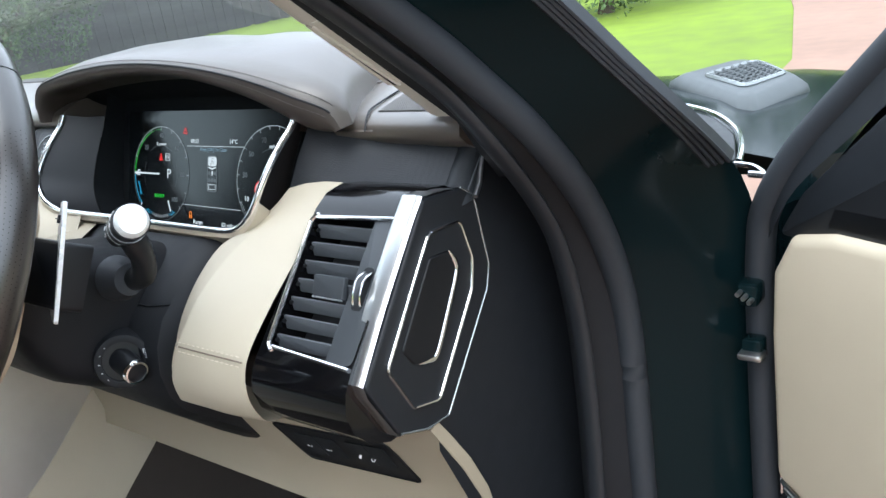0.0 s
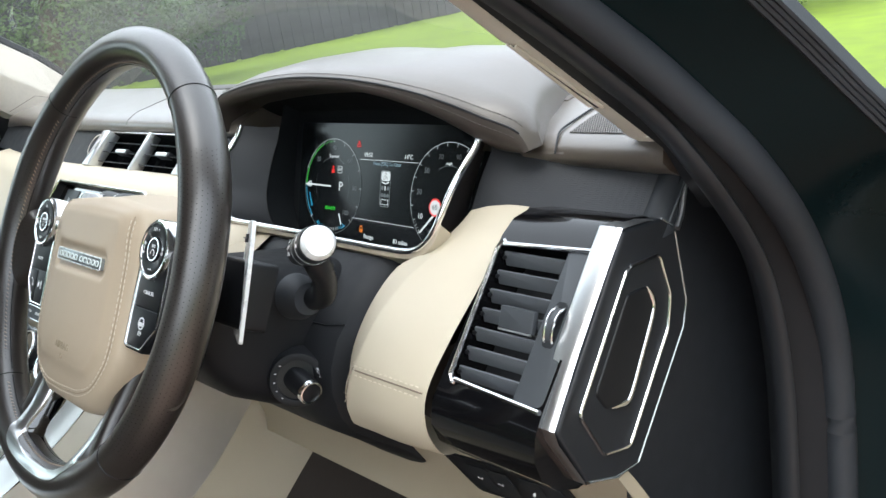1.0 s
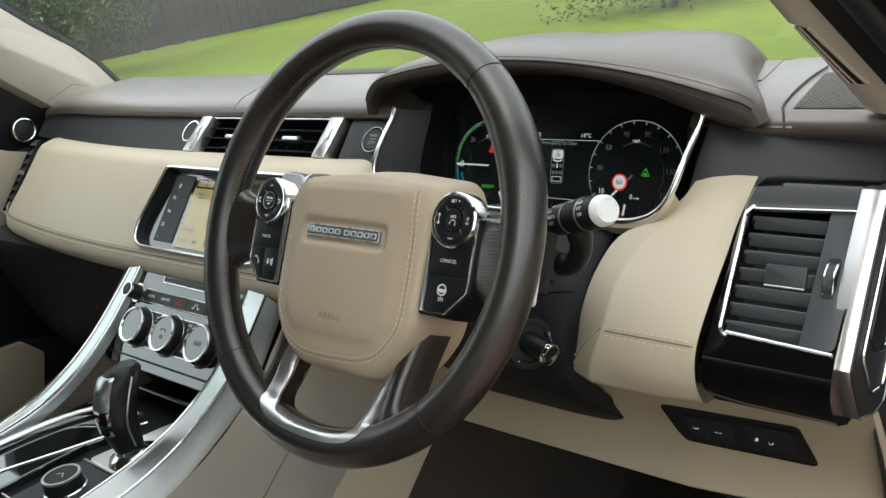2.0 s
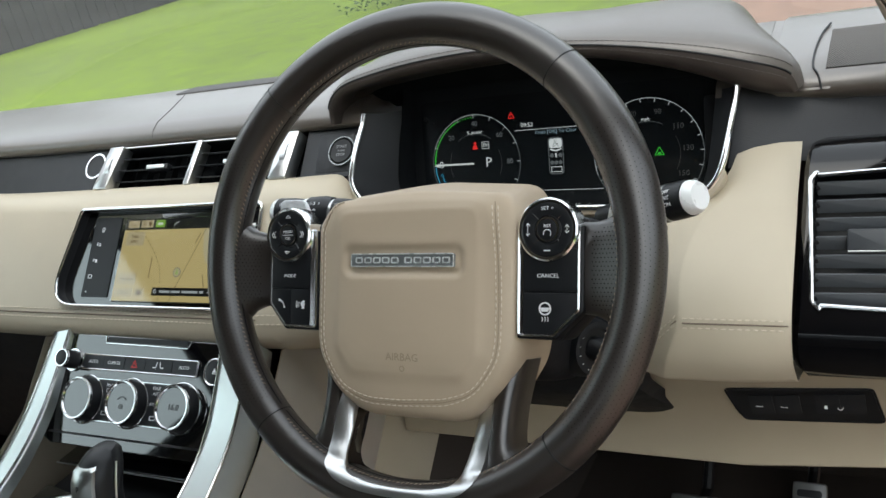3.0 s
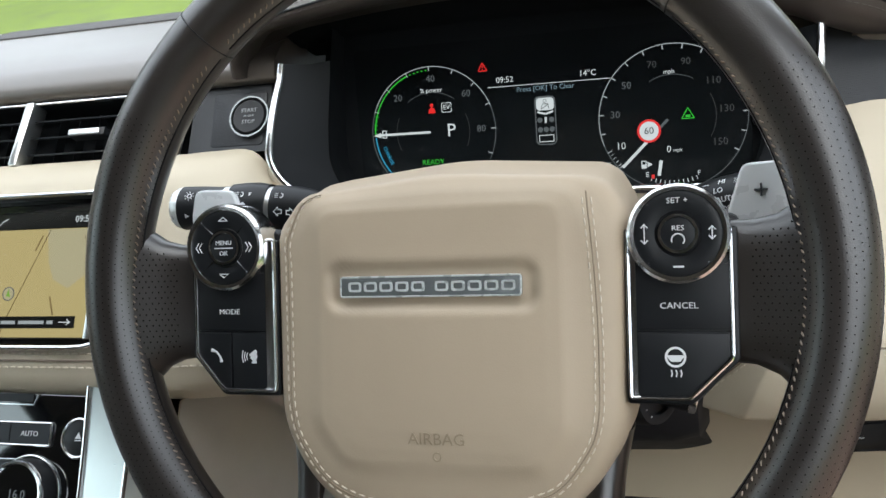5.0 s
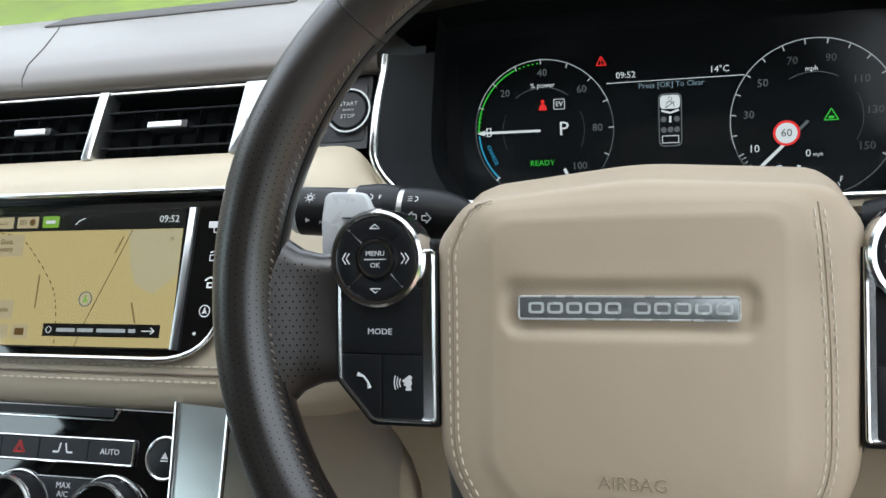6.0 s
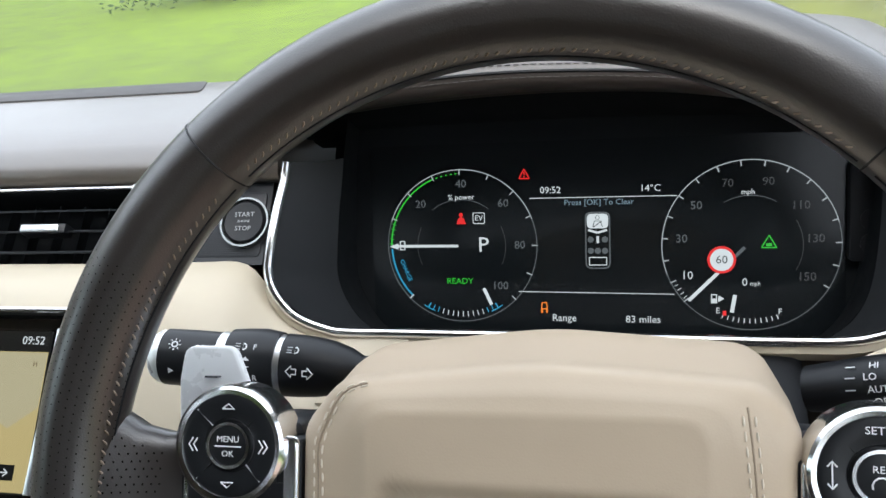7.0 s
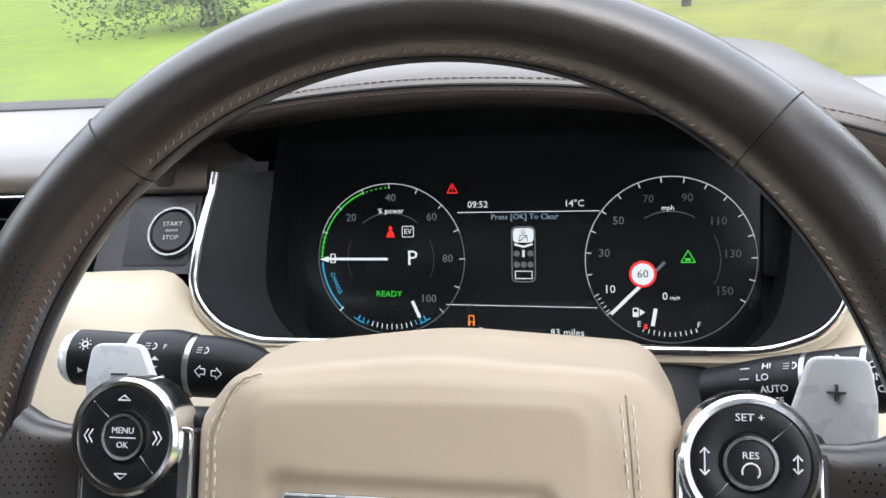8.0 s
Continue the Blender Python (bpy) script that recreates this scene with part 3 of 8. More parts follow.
front = almond[1:14]
cols = [(-0.262, front), (-0.235, [(0.216, 1.125), (0.20, 1.126), (0.178, 1.121), (0.165, 1.112), (0.131, 1.073), (0.097, 1.031), (0.087, 1.016), (0.083, 1.0), (0.095, 0.983), (0.125, 0.976)]),
        (-0.205, [(0.2155, 1.1235), (0.20, 1.1215), (0.180, 1.112), (0.160, 1.098), (0.133, 1.070), (0.101, 1.031), (0.091, 1.016), (0.088, 1.0), (0.10, 0.983), (0.13, 0.976)]),
        (-0.185, [(0.206, 1.106), (0.190, 1.100), (0.165, 1.085), (0.14, 1.066), (0.108, 1.031), (0.098, 1.016), (0.096, 1.0), (0.107, 0.983), (0.135, 0.976)]),
        (-0.160, [(0.196, 1.0885), (0.180, 1.080), (0.16, 1.066), (0.142, 1.051), (0.120, 1.028), (0.110, 1.014), (0.108, 1.0), (0.118, 0.983), (0.145, 0.976)]),
        (-0.128, [(0.193, 1.0855), (0.18, 1.074), (0.165, 1.060), (0.155, 1.045), (0.140, 1.026), (0.134, 1.012), (0.132, 1.0), (0.138, 0.985), (0.155, 0.976)]),
        (-0.100, [(0.193, 1.0855), (0.185, 1.074), (0.175, 1.060), (0.168, 1.045), (0.158, 1.026), (0.154, 1.012), (0.152, 1.0), (0.155, 0.985), (0.165, 0.976)])]
rows = [[(x, y, z) for y, z in resample(c, 40)] for x, c in cols]
cols_f = [spline([r[i] for r in rows], 4) for i in range(40)]
wpart("almond_panel", loft(cols_f), BEIGE, dash, "almond leather sweep beside the screen")
for dz in (0.0040, -0.0040):
    wpart("stitching", stitches(spline([(-0.262, 0.0872 + 0.6 * dz, 1.0205 + dz), (-0.235, 0.0892 + 0.6 * dz, 1.0205 + dz), (-0.205, 0.0932 + 0.6 * dz, 1.0205 + dz), (-0.185, 0.1002 + 0.6 * dz, 1.0205 + dz), (-0.160, 0.1142 + 0.6 * dz, 1.0205 + dz), (-0.128, 0.1362 + 0.6 * dz, 1.0205 + dz)], 5), 0.0042, 0.0024, 0.0008), THREAD, dash)
# underside and knee panel on the passenger side
wpart("glovebox", along_x([(0.10, 0.985), (0.115, 0.93), (0.16, 0.80), (0.20, 0.72), (0.30, 0.72), (0.26, 0.98)], [LEFT + 0.03, -0.9, -0.62]), PLASTIC, dash, "charcoal glovebox lid")

# almond sweep between the column and the end of the dash
def quad_skin(rows, n=6):
    fine = [spline(r, n) for r in rows]
    k = len(fine[0])
    cols = [spline([f[i] for f in fine], n) for i in range(k)]
    return loft(cols)


right_rows = [
    [(0.191, 0.2265, 1.1180), (0.204, 0.234, 1.1205), (0.224, 0.239, 1.1215), (0.241, 0.2415, 1.1205)],
    [(0.184, 0.209, 1.105), (0.199, 0.213, 1.1085), (0.222, 0.2155, 1.1090), (0.241, 0.217, 1.107)],
    [(0.164, 0.193, 1.090), (0.184, 0.190, 1.0935), (0.216, 0.191, 1.0945), (0.241, 0.193, 1.0925)],
    [(0.135, 0.184, 1.076), (0.165, 0.173, 1.0775), (0.212, 0.172, 1.0785), (0.241, 0.174, 1.0765)],
    [(0.122, 0.160, 1.050), (0.155, 0.139, 1.051), (0.215, 0.136, 1.051), (0.241, 0.138, 1.049)],
    [(0.118, 0.137, 1.020), (0.156, 0.1085, 1.022), (0.205, 0.107, 1.022), (0.241, 0.109, 1.021)],
    [(0.1155, 0.127, 0.992), (0.146, 0.1015, 0.994), (0.205, 0.0995, 0.994), (0.241, 0.103, 0.994)],
    [(0.1135, 0.121, 0.972), (0.140, 0.106, 0.9725), (0.205, 0.1055, 0.973), (0.242, 0.110, 0.973)],
    [(0.114, 0.1225, 0.9655), (0.140, 0.1105, 0.9655), (0.205, 0.112, 0.966), (0.242, 0.118, 0.966)],
    [(0.1155, 0.130, 0.9635), (0.141, 0.122, 0.9630), (0.205, 0.124, 0.9630), (0.242, 0.130, 0.9630)],
    [(0.118, 0.160, 0.962), (0.142, 0.160, 0.960), (0.205, 0.158, 0.956), (0.242, 0.160, 0.953)],
]
def with_fold(r):
    """The row with a tight turn at its second point, where the side meets the front."""
    a, f, c, d = (np.array(p) for p in r)
    return [tuple(a), tuple(a + (f - a) * 0.5), tuple(a + (f - a) * 0.92), tuple(f + (c - f) * 0.06), tuple(f + (c - f) * 0.4), tuple(c), tuple(d)]


skin = quad_skin([with_fold(r) for r in right_rows], 4)
wpart("almond_panel", skin, BEIGE, dash, "almond leather sweep beside the column")


def on_sweep(u, z):
    """A point on the sweep, u from the column (0) past the fold (1) to the vent (3), at height z."""
    zs = [np.mean([p[2] for p in r]) for r in right_rows][::-1]
    return tuple(float(np.interp(z, zs, [np.interp(u, range(4), [p[k] for p in r]) for r in right_rows][::-1])) for k in (0, 1)) + (z,)


def side_seam(dz, out):
    """Down the side of the sweep, from the fold to the column."""
    pts = [on_sweep(u, 1.0215 - 0.044 * (0.97 - u) / 0.9 + dz) for u in np.linspace(0.97, 0.06, 16)]
    return [(x - out, y - out, z) for x, y, z in pts]


def front_seam(dz, out):
    return [(x, 0.1064 + 0.30 * dz - out, 1.0215 + dz) for x in np.linspace(0.160, 0.239, 20)]


for way in (side_seam, front_seam):
    for dz in (0.0036, -0.0036):
        wpart("stitching", stitches(way(dz, 0.0006 if way is front_seam else 0.0011), 0.0036, 0.0024, 0.0006), THREAD, dash)
    wpart("seam", tube(way(0.0, 0.0003), 0.0006, 6), THREAD_D, dash)

# knee panel below the column
knee = [(0.150, 0.952), (0.163, 0.930), (0.180, 0.900), (0.196, 0.865), (0.203, 0.832), (0.200, 0.815), (0.208, 0.808), (0.214, 0.818), (0.212, 0.84), (0.206, 0.868), (0.190, 0.905), (0.168, 0.942), (0.160, 0.954)]
wpart("knee_panel", along_x(knee, [-0.20, -0.1, 0.0, 0.105, 0.16, 0.175, 0.20, 0.25, 0.30, 0.352], lambda x: (0.14 * max(0.0, x - 0.175), 0)), BEIGE_P, dash, "almond knee panel")

# mesh panel at the end of the dash and its chrome-edged upright
wpart("mesh_panel", loft([[(0.192, 0.264, 1.166), (0.265, 0.288, 1.166), (0.334, 0.305, 1.166)], [(0.188, 0.246, 1.14), (0.265, 0.267, 1.14), (0.334, 0.281, 1.14)],
                          [(0.182, 0.228, 1.105), (0.265, 0.240, 1.105), (0.334, 0.246, 1.105)]]), MESH, dash, "charcoal perforated panel")
rows = []
for z in (1.166, 1.158, 1.150, 1.140, 1.128, 1.116, 1.104):
    y = 0.2846 + (z - 1.1453) * 1.04
    rows.append([(0.326, y + 0.007, z), (0.333, y + 0.0035, z), (0.3375, y - 0.0005, z), (0.3425, y - 0.0012, z), (0.3465, y + 0.001, z), (0.3535, y + 0.0085, z), (0.3540, y + 0.030, z)])
wpart("flange", loft(rows), PLASTIC, dash, "charcoal flange at the dash end", 60)
wpart("flange_line", tube([(0.3540, 0.2846 + (z - 1.1453) * 1.04 + 0.0085, z) for z in (1.140, 1.130, 1.120, 1.1135)], 0.0008, 6), PLASTIC_G, dash)
wpart("end_panel", loft([[(0.351, 0.30, 1.165), (0.352, 0.40, 1.165)], [(0.351, 0.255, 1.10), (0.352, 0.40, 1.10)], [(0.351, 0.19, 0.98), (0.352, 0.40, 0.98)], [(0.351, 0.182, 0.93), (0.352, 0.40, 0.93)], [(0.351, 0.208, 0.865), (0.352, 0.40, 0.865)], [(0.351, 0.225, 0.80), (0.352, 0.42, 0.80)], [(0.351, 0.25, 0.45), (0.352, 0.42, 0.45)]]), PLASTIC, dash, "charcoal end panel of the dash")
wpart("upright_trim", tube([(0.352, 0.288, 1.140), (0.356, 0.272, 1.115), (0.358, 0.262, 1.108)], 0.0022, 8), SILVER, dash)
def pad_z(y):
    return float(np.interp(y, (0.277, 0.31, 0.40), (1.1695, 1.176, 1.190)))


wpart("pad_infill", loft([[(x, 0.264, 1.157) for x in (0.17, 0.22, 0.262)], [(x, 0.2695, 1.1655) for x in (0.17, 0.22, 0.262)]] + [[(x, y, pad_z(y) - 0.0006) for x in (0.17, 0.22, 0.262)] for y in (0.278, 0.30, 0.33, 0.36, 0.40)]), PAD, dash, "leather pad beside the hood")
bm = bmesh.new()
for i in range(46):                             # fine diagonal ribs
    x, y = 0.2592 + i * 0.0021, 0.2790
    run = min(0.080, (x - 0.2585) / 0.594)
    tube([(x - 0.594 * q, y + q, pad_z(y + q) + 0.0008) for q in np.linspace(0, run, 4)], 0.00065, 4, bm=bm)
grille = wpart("speaker_grille", loft([[(0.2580, y, pad_z(y) + 0.0003), (0.345, y, pad_z(y) + 0.0003)] for y in (0.2785, 0.300, 0.325, 0.360)]), VOID, dash, "ribbed triangular speaker grille")
tagged(part("grille_ribs", bm, MESH_L, grille), kind="stuff")
wpart("pad_seam", tube(spline([(0.2555, 0.262, 1.158), (0.2530, 0.270, 1.1675), (0.2485, 0.281, 1.1718), (0.2470, 0.300, 1.1752), (0.2475, 0.325, 1.1795), (0.2500, 0.352, 1.1836), (0.2555, 0.374, 1.1872)], 4), 0.0009, 6), BLACK, dash)

# ---- instrument hood ----
hood = thing("instrument_hood", "dark leather hood over the instruments with twin stitching", "hood", pose(0.01, 0.25, 1.17))
lip = [(-0.213, 1.1703), (-0.209, 1.1843), (-0.190, 1.2012), (-0.150, 1.2077), (-0.105, 1.2125), (-0.05, 1.2155), (0.0, 1.2155), (0.05, 1.2120), (0.10, 1.2030), (0.15, 1.1885), (0.190, 1.1720), (0.213, 1.1630), (0.226, 1.1600), (0.232, 1.1590)]
top = [(-0.224, 1.176), (-0.218, 1.198), (-0.192, 1.2165), (-0.150, 1.2265), (-0.105, 1.2325), (-0.05, 1.2355), (0.0, 1.2345), (0.05, 1.231), (0.10, 1.2255), (0.15, 1.2175), (0.195, 1.2075), (0.224, 1.1970), (0.2385, 1.1835), (0.2430, 1.1640)]
lipf, topf = spline(lip, 4), spline(top, 4)


rear = top[:8] + [(0.10, 1.2315), (0.15, 1.2265), (0.173, 1.2195), (0.186, 1.2080), (0.194, 1.1930), (0.198, 1.168)]
rearf = spline(rear, 4)
rows = []
for y, blend, dz, sq, back in ((0.266, 0.0, -0.0005, 0.995, 0), (0.246, 0.0, 0.0, 1.0, 0), (0.2410, 0.1, 0.0, 1.0, 0), (0.2375, 0.22, 0.0, 1.0, 0), (0.2352, 0.36, 0.0, 1.0, 0), (0.2345, 0.5, 0.0, 1.0, 0), (0.2354, 0.68, 0.0, 1.0, 0), (0.2385, 0.85, 0.0, 1.0, 0), (0.246, 1.0, 0.0, 1.0, 0),
                               (0.262, 1.0, 0.003, 1.0, 0.12), (0.30, 1.0, 0.0045, 0.985, 0.5), (0.35, 1.0, 0.002, 0.96, 0.95), (0.395, 1.0, -0.007, 0.93, 1.1), (0.425, 1.0, -0.024, 0.90, 1.15), (0.44, 1.0, -0.06, 0.88, 1.15)):
    row = []
    for (xa, za), (xb, zb), (xc, zc) in zip(lipf, topf, rearf):
        xb, zb = xb + (xc - xb) * back, zb + (zc - zb) * back
        x, z = xa + (xb - xa) * blend, za + (zb - za) * blend
        turn = max(0.0, (abs(x - 0.01) - 0.19) / 0.045) ** 2 * (0.020 if x > 0 else 0.006) * max(0.0, (0.35 - y) / 0.11)
        row.append(((x - 0.01) * (sq if x < 0.01 else 1.0) + 0.01, y + turn, z + dz))
    rows.append(row)
wpart("hood_skin", loft(rows[6:]), HOOD, hood)
# Same leather as the skin; browner here to hold the shade below the seam.
wpart("hood_lip", loft(rows[:7]), BROWN, hood, "leather lip, darkened below the seam for shade")


def lip_path(k, out=0.0005):
    """A line along the hood's front edge, k of the way from its lower to its upper rim."""
    y = float(np.interp(k, (0.36, 0.5, 0.68, 0.85, 1.0), (0.2352, 0.2345, 0.2354, 0.2385, 0.246)))
    pts = []
    for (xa, za), (xb, zb) in list(zip(lipf, topf))[3:-4]:
        x = xa + (xb - xa) * k
        turn = max(0.0, (abs(x - 0.01) - 0.19) / 0.045) ** 2 * (0.020 if x > 0 else 0.006) * (0.35 - y) / 0.11
        pts.append((x, y + turn - out, za + (zb - za) * k + out * 0.6))
    return pts


for k in (0.86, 0.54):
    wpart("stitching", stitches(lip_path(k), 0.0034, 0.0013, 0.00036), THREAD_H, hood)
wpart("seam", tube(lip_path(0.70, 0.0002), 0.0010, 6), BLACK, hood)

# ---- instrument cluster ----
cluster = thing("instrument_cluster", "digital instrument cluster with two round dials, lit", "cluster", axes((0, 0.287, 1.105), 18))
U = [(-0.182, 1.178), (-0.1845, 1.155), (-0.186, 1.135), (-0.1855, 1.120), (-0.178, 1.1075), (-0.166, 1.097), (-0.150, 1.0905), (-0.135, 1.0885), (-0.09, 1.0880), (-0.027, 1.0878), (0.05, 1.0872), (0.110, 1.0868), (0.138, 1.0878), (0.154, 1.0915), (0.168, 1.0985), (0.178, 1.108), (0.184, 1.120), (0.188, 1.137), (0.1905, 1.153), (0.193, 1.172)]


def u_point(x, z, d=0.0):
    """The surround leans back, and its sides bulge towards the driver."""
    side = min(1.0, max(0.0, (abs(x) - 0.12) / 0.05)) * (0.012 if x < 0 else 0.016)
    return (x, 0.247 - (1.175 - z) * 0.6 - side * max(0.0, 1 - ((z - 1.125) / 0.042) ** 2) + d, z)


uf = spline(U, 4)
uh = [(-0.178, 1.196)] + uf + [(0.197, 1.188)]
wpart("chrome_surround", tube([u_point(x, z) for x, z in uf], 0.0030, 10), CHROME, cluster, "bright chrome line")
# black funnel from the surround to the screen, and over the top
inner = []
for x, z in uh:
    xi = 0.007 + (x - 0.007) * 0.86
    zi = 1.040 + (z - 1.0875) * 1.36
    inner.append((xi, 0.287 + (zi - 1.105) * 0.325, zi))
flank = [tuple(np.array(u_point(x, z)) + (np.array(i) - np.array(u_point(x, z))) * np.array((0.95, 0.58, 0.60))) for (x, z), i in zip(uh, inner)]
soft = [tuple(np.array(u_point(x, z)) * 0.5 + np.array(f) * 0.5 + np.array((0.002 if x < 0 else -0.002, 0.002, -0.002))) for (x, z), f in zip(uh, flank)]
wpart("flank", loft([[u_point(x, z, 0.001) for x, z in uh][1:-1], soft[1:-1], flank[1:-1]]), FLANK, cluster, "charcoal inner walls", 85)
wpart("recess", loft([flank[:1] + [tuple(np.array(f) + np.array((0, 0.0006, 0))) for f in flank[1:-1]] + flank[-1:], inner]), DEEP, cluster, "black well round the screen", 85)
roof = [[(0.01 + (x - 0.01) * k, y, 1.19 + (z - 1.19) * q - d) for x, z in lipf] for y, k, q, d in ((0.2655, 0.995, 1.0, 0.0006), (0.285, 0.97, 0.8, 0.006), (0.300, 0.94, 0.5, 0.012), (0.316, 0.90, 0.15, 0.016), (0.322, 0.88, 0.0, 0.026))]
wpart("recess_roof", loft(roof[1:]), DEEP, cluster)
# Darker leather stands in for the shade under the hood.
wpart("hood_return", loft([roof[0], [tuple(0.5 * (np.array(a) + np.array(b))) for a, b in zip(roof[0], roof[1])], roof[1]]), BROWN, hood, "leather turned under the hood, darkened for shade")
part("back_plate", prism(rpoly([(-0.172, -0.072), (0.185, -0.072), (0.185, 0.080), (-0.172, 0.080)], 0.02), -0.006, -0.001), DEEP, cluster)
part("screen", prism(rpoly(rect(-0.147, -0.066, 0.1535, 0.066), 0.006), -0.0008, 0.0, 0.0), SCREEN, cluster, "black glass screen")
# leather return under the chrome line
low = [(x, z) for x, z in uf if z < 1.122]
def fairing(pts, mat, label):
    wpart("fairing", loft([[u_point(x, z, -0.001) for x, z in pts], [(0.005 + (x - 0.005) * 1.015, u_point(x, z)[1] - 0.002, z - 0.006) for x, z in pts], [(0.005 + (x - 0.005) * 1.01, u_point(x, z)[1] + 0.008, z - 0.016) for x, z in pts]]), mat, cluster, label)


fairing(low, BEIGE, "almond leather return")
sensor = part("sensor_panel", prism(rpoly(rect(0.1535, -0.012, 0.1775, 0.0470), 0.003), 0.0, 0.008, 0.0006), VOID, cluster, "grey panel with two sensor windows")
for v in (0.0128, -0.0014):
    part("sensor_window", prism(circle(0.1655, v, 0.0062, 24), 0.0076, 0.0084), BLACK, sensor)


# ---- steering wheel ----
WHEEL = axes((0, 0, 1.15), 28)
wheel = thing("steering_wheel", "leather steering wheel with almond airbag cover and silver lower spoke", "steering wheel", WHEEL)
RC, RT, V0, N0 = 0.1729, 0.0157, -0.0194, 0.0013


def rim_r(d):
    return RT + 0.0010 * (math.exp(-((d - 25) / 18) ** 2) + math.exp(-((d - 155) / 18) ** 2))


def rim_pt(deg, ang, lift=0.0):
    """A point on the rim's skin: round the wheel by deg, round the tube by ang (0 outwards, 90 to the driver)."""
    a, t, r = radians(deg), radians(ang), rim_r(deg) + lift
    q = RC + r * math.cos(t)
    return (q * math.cos(a), V0 + q * math.sin(a), N0 + 1.06 * r * math.sin(t))


part("rim", loft([[rim_pt(d, t) for t in np.linspace(0, 360, 24, endpoint=False)] for d in np.linspace(0, 360, 140, endpoint=False)], True, True), RIM, wheel, "dark espresso leather rim")
for d in (47.5, 132.5, 226.5, 313.5):
    part("rim_seam", tube([rim_pt(d, t, 0.0001) for t in np.linspace(-60, 200, 24)], 0.0004, 5), BLACK, wheel)
for a, b in ((-47, 46.5), (48.5, 131.5), (133.5, 225.5), (227.5, 312.5)):
    part("rim_seam", tube([rim_pt(d, 170, -0.0001) for d in np.arange(a, b, 1.5)], 0.0005, 5), BLACK, wheel)
for a, b in ((-38, 44), (50, 130), (136, 218), (230, 310)):
    bm = bmesh.new()
    for d in np.arange(a, b, 1.35):
        tube([rim_pt(d, 153, 0.0001), rim_pt(d + 0.3, 156, 0.0003), rim_pt(d + 0.6, 159, 0.0001)], [0.00028, 0.00045, 0.00028], 5, bm=bm)
    part("rim_stitching", bm, THREAD_B, wheel)
# perforations in the leather at the grips
def perforations(ranges):
    bm = bmesh.new()
    for a, b in ranges:
        for i, t in enumerate(np.arange(-10, 168, 11.0)):
            for d in np.arange(a + (0.55 if i % 2 else 0), b, 1.1):
                c, e = Vector(rim_pt(d, t, 0.00012)), 0.00031
                u = (Vector(rim_pt(d + 0.5, t)) - Vector(rim_pt(d - 0.5, t))).normalized() * e
                w = (Vector(rim_pt(d, t + 2)) - Vector(rim_pt(d, t - 2))).normalized() * e
                bm.faces.new([bm.verts.new(c + math.cos(k) * u + math.sin(k) * w) for k in np.arange(6) * math.pi / 3])
    tagged(part("perforated_area", bm, HOLE, wheel, smooth=False), kind="stuff")


perforations(((-40, 30), (150, 222)))

# airbag cover
HC = np.array((0.0045, -0.05))


def outline(pts, r, n=192):
    """The outline of a rounded polygon, sampled by direction from the cover's middle."""
    poly = [np.array(p) - HC for p in rpoly(pts, r, 8)]
    res = []
    for a in np.linspace(0, 2 * math.pi, n, endpoint=False):
        d, best = np.array((math.cos(a), math.sin(a))), 0.0
        for p, q in zip(poly, poly[1:] + poly[:1]):
            e = q - p
            den = d[0] * e[1] - d[1] * e[0]
            if abs(den) < 1e-12:
                continue
            s, u = (p[0] * e[1] - p[1] * e[0]) / den, (p[0] * d[1] - p[1] * d[0]) / den
            if s > 0 and -1e-6 <= u <= 1 + 1e-6:
                best = max(best, s)
        res.append(HC + d * best)
    return np.array(res)


outer = outline([(-0.067, 0.0270), (0.005, 0.0350), (0.081, 0.0300), (0.0925, 0.014), (0.0900, -0.086), (0.076, -0.109), (0.052, -0.1340), (-0.040, -0.1340), (-0.066, -0.112), (-0.0805, -0.084), (-0.0810, 0.010)], [0.018, 0.16, 0.018, 0.014, 0.05, 0.06, 0.05, 0.05, 0.06, 0.05, 0.014])
inner = outline([(-0.052, 0.0165), (0.062, 0.0175), (0.062, -0.082), (0.050, -0.100), (-0.040, -0.100), (-0.053, -0.082)], [0.010, 0.010, 0.014, 0.012, 0.012, 0.014])
PROFILE = [(0.0, -0.013), (0.02, -0.0075), (0.05, -0.0035), (0.12, 0.0010), (0.22, 0.0038), (0.40, 0.0060), (0.60, 0.0072), (0.75, 0.0080), (0.88, 0.0092), (1.0, 0.0104), (1.12, 0.0113), (1.3, 0.0120), (1.6, 0.0126), (1.95, 0.0128)]


def slot_depth(x, v):
    """The soft hollow round the badge."""
    dx, dv = max(abs(x - 0.0022) - 0.0430, 0), max(abs(v + 0.0195) - 0.0035, 0)
    k = min(1.0, max(0.0, 1 - (math.hypot(dx, dv) - 0.0035) / 0.0060))
    return 0.0030 * k * k * (3 - 2 * k)


def cover_pt(i, k):
    n = np.interp(k, [p[0] for p in PROFILE], [p[1] for p in PROFILE])
    p = outer[i] * (1 - k) + inner[i] * k if k <= 1 else HC + (inner[i] - HC) * (2 - k)
    top = min(1.0, max(0.0, (p[1] + 0.01) / 0.02))          # the upper edge runs flat
    flat = 0.0104 * (1 - top) + 0.0118 * top
    if k < 1.3 and top > 0 and k > 0.3:
        n = n * (1 - top) + top * np.interp(k, (0.3, 0.6, 1.0, 1.3), (0.0050, 0.0088, 0.0112, 0.0120))
    return (p[0], p[1], float(n) - slot_depth(p[0], p[1]))


def back_pt(i, n, rise):
    x, v = outer[i]
    return (x, v + rise * min(1.0, max(0.0, (v + 0.01) / 0.035)), n)


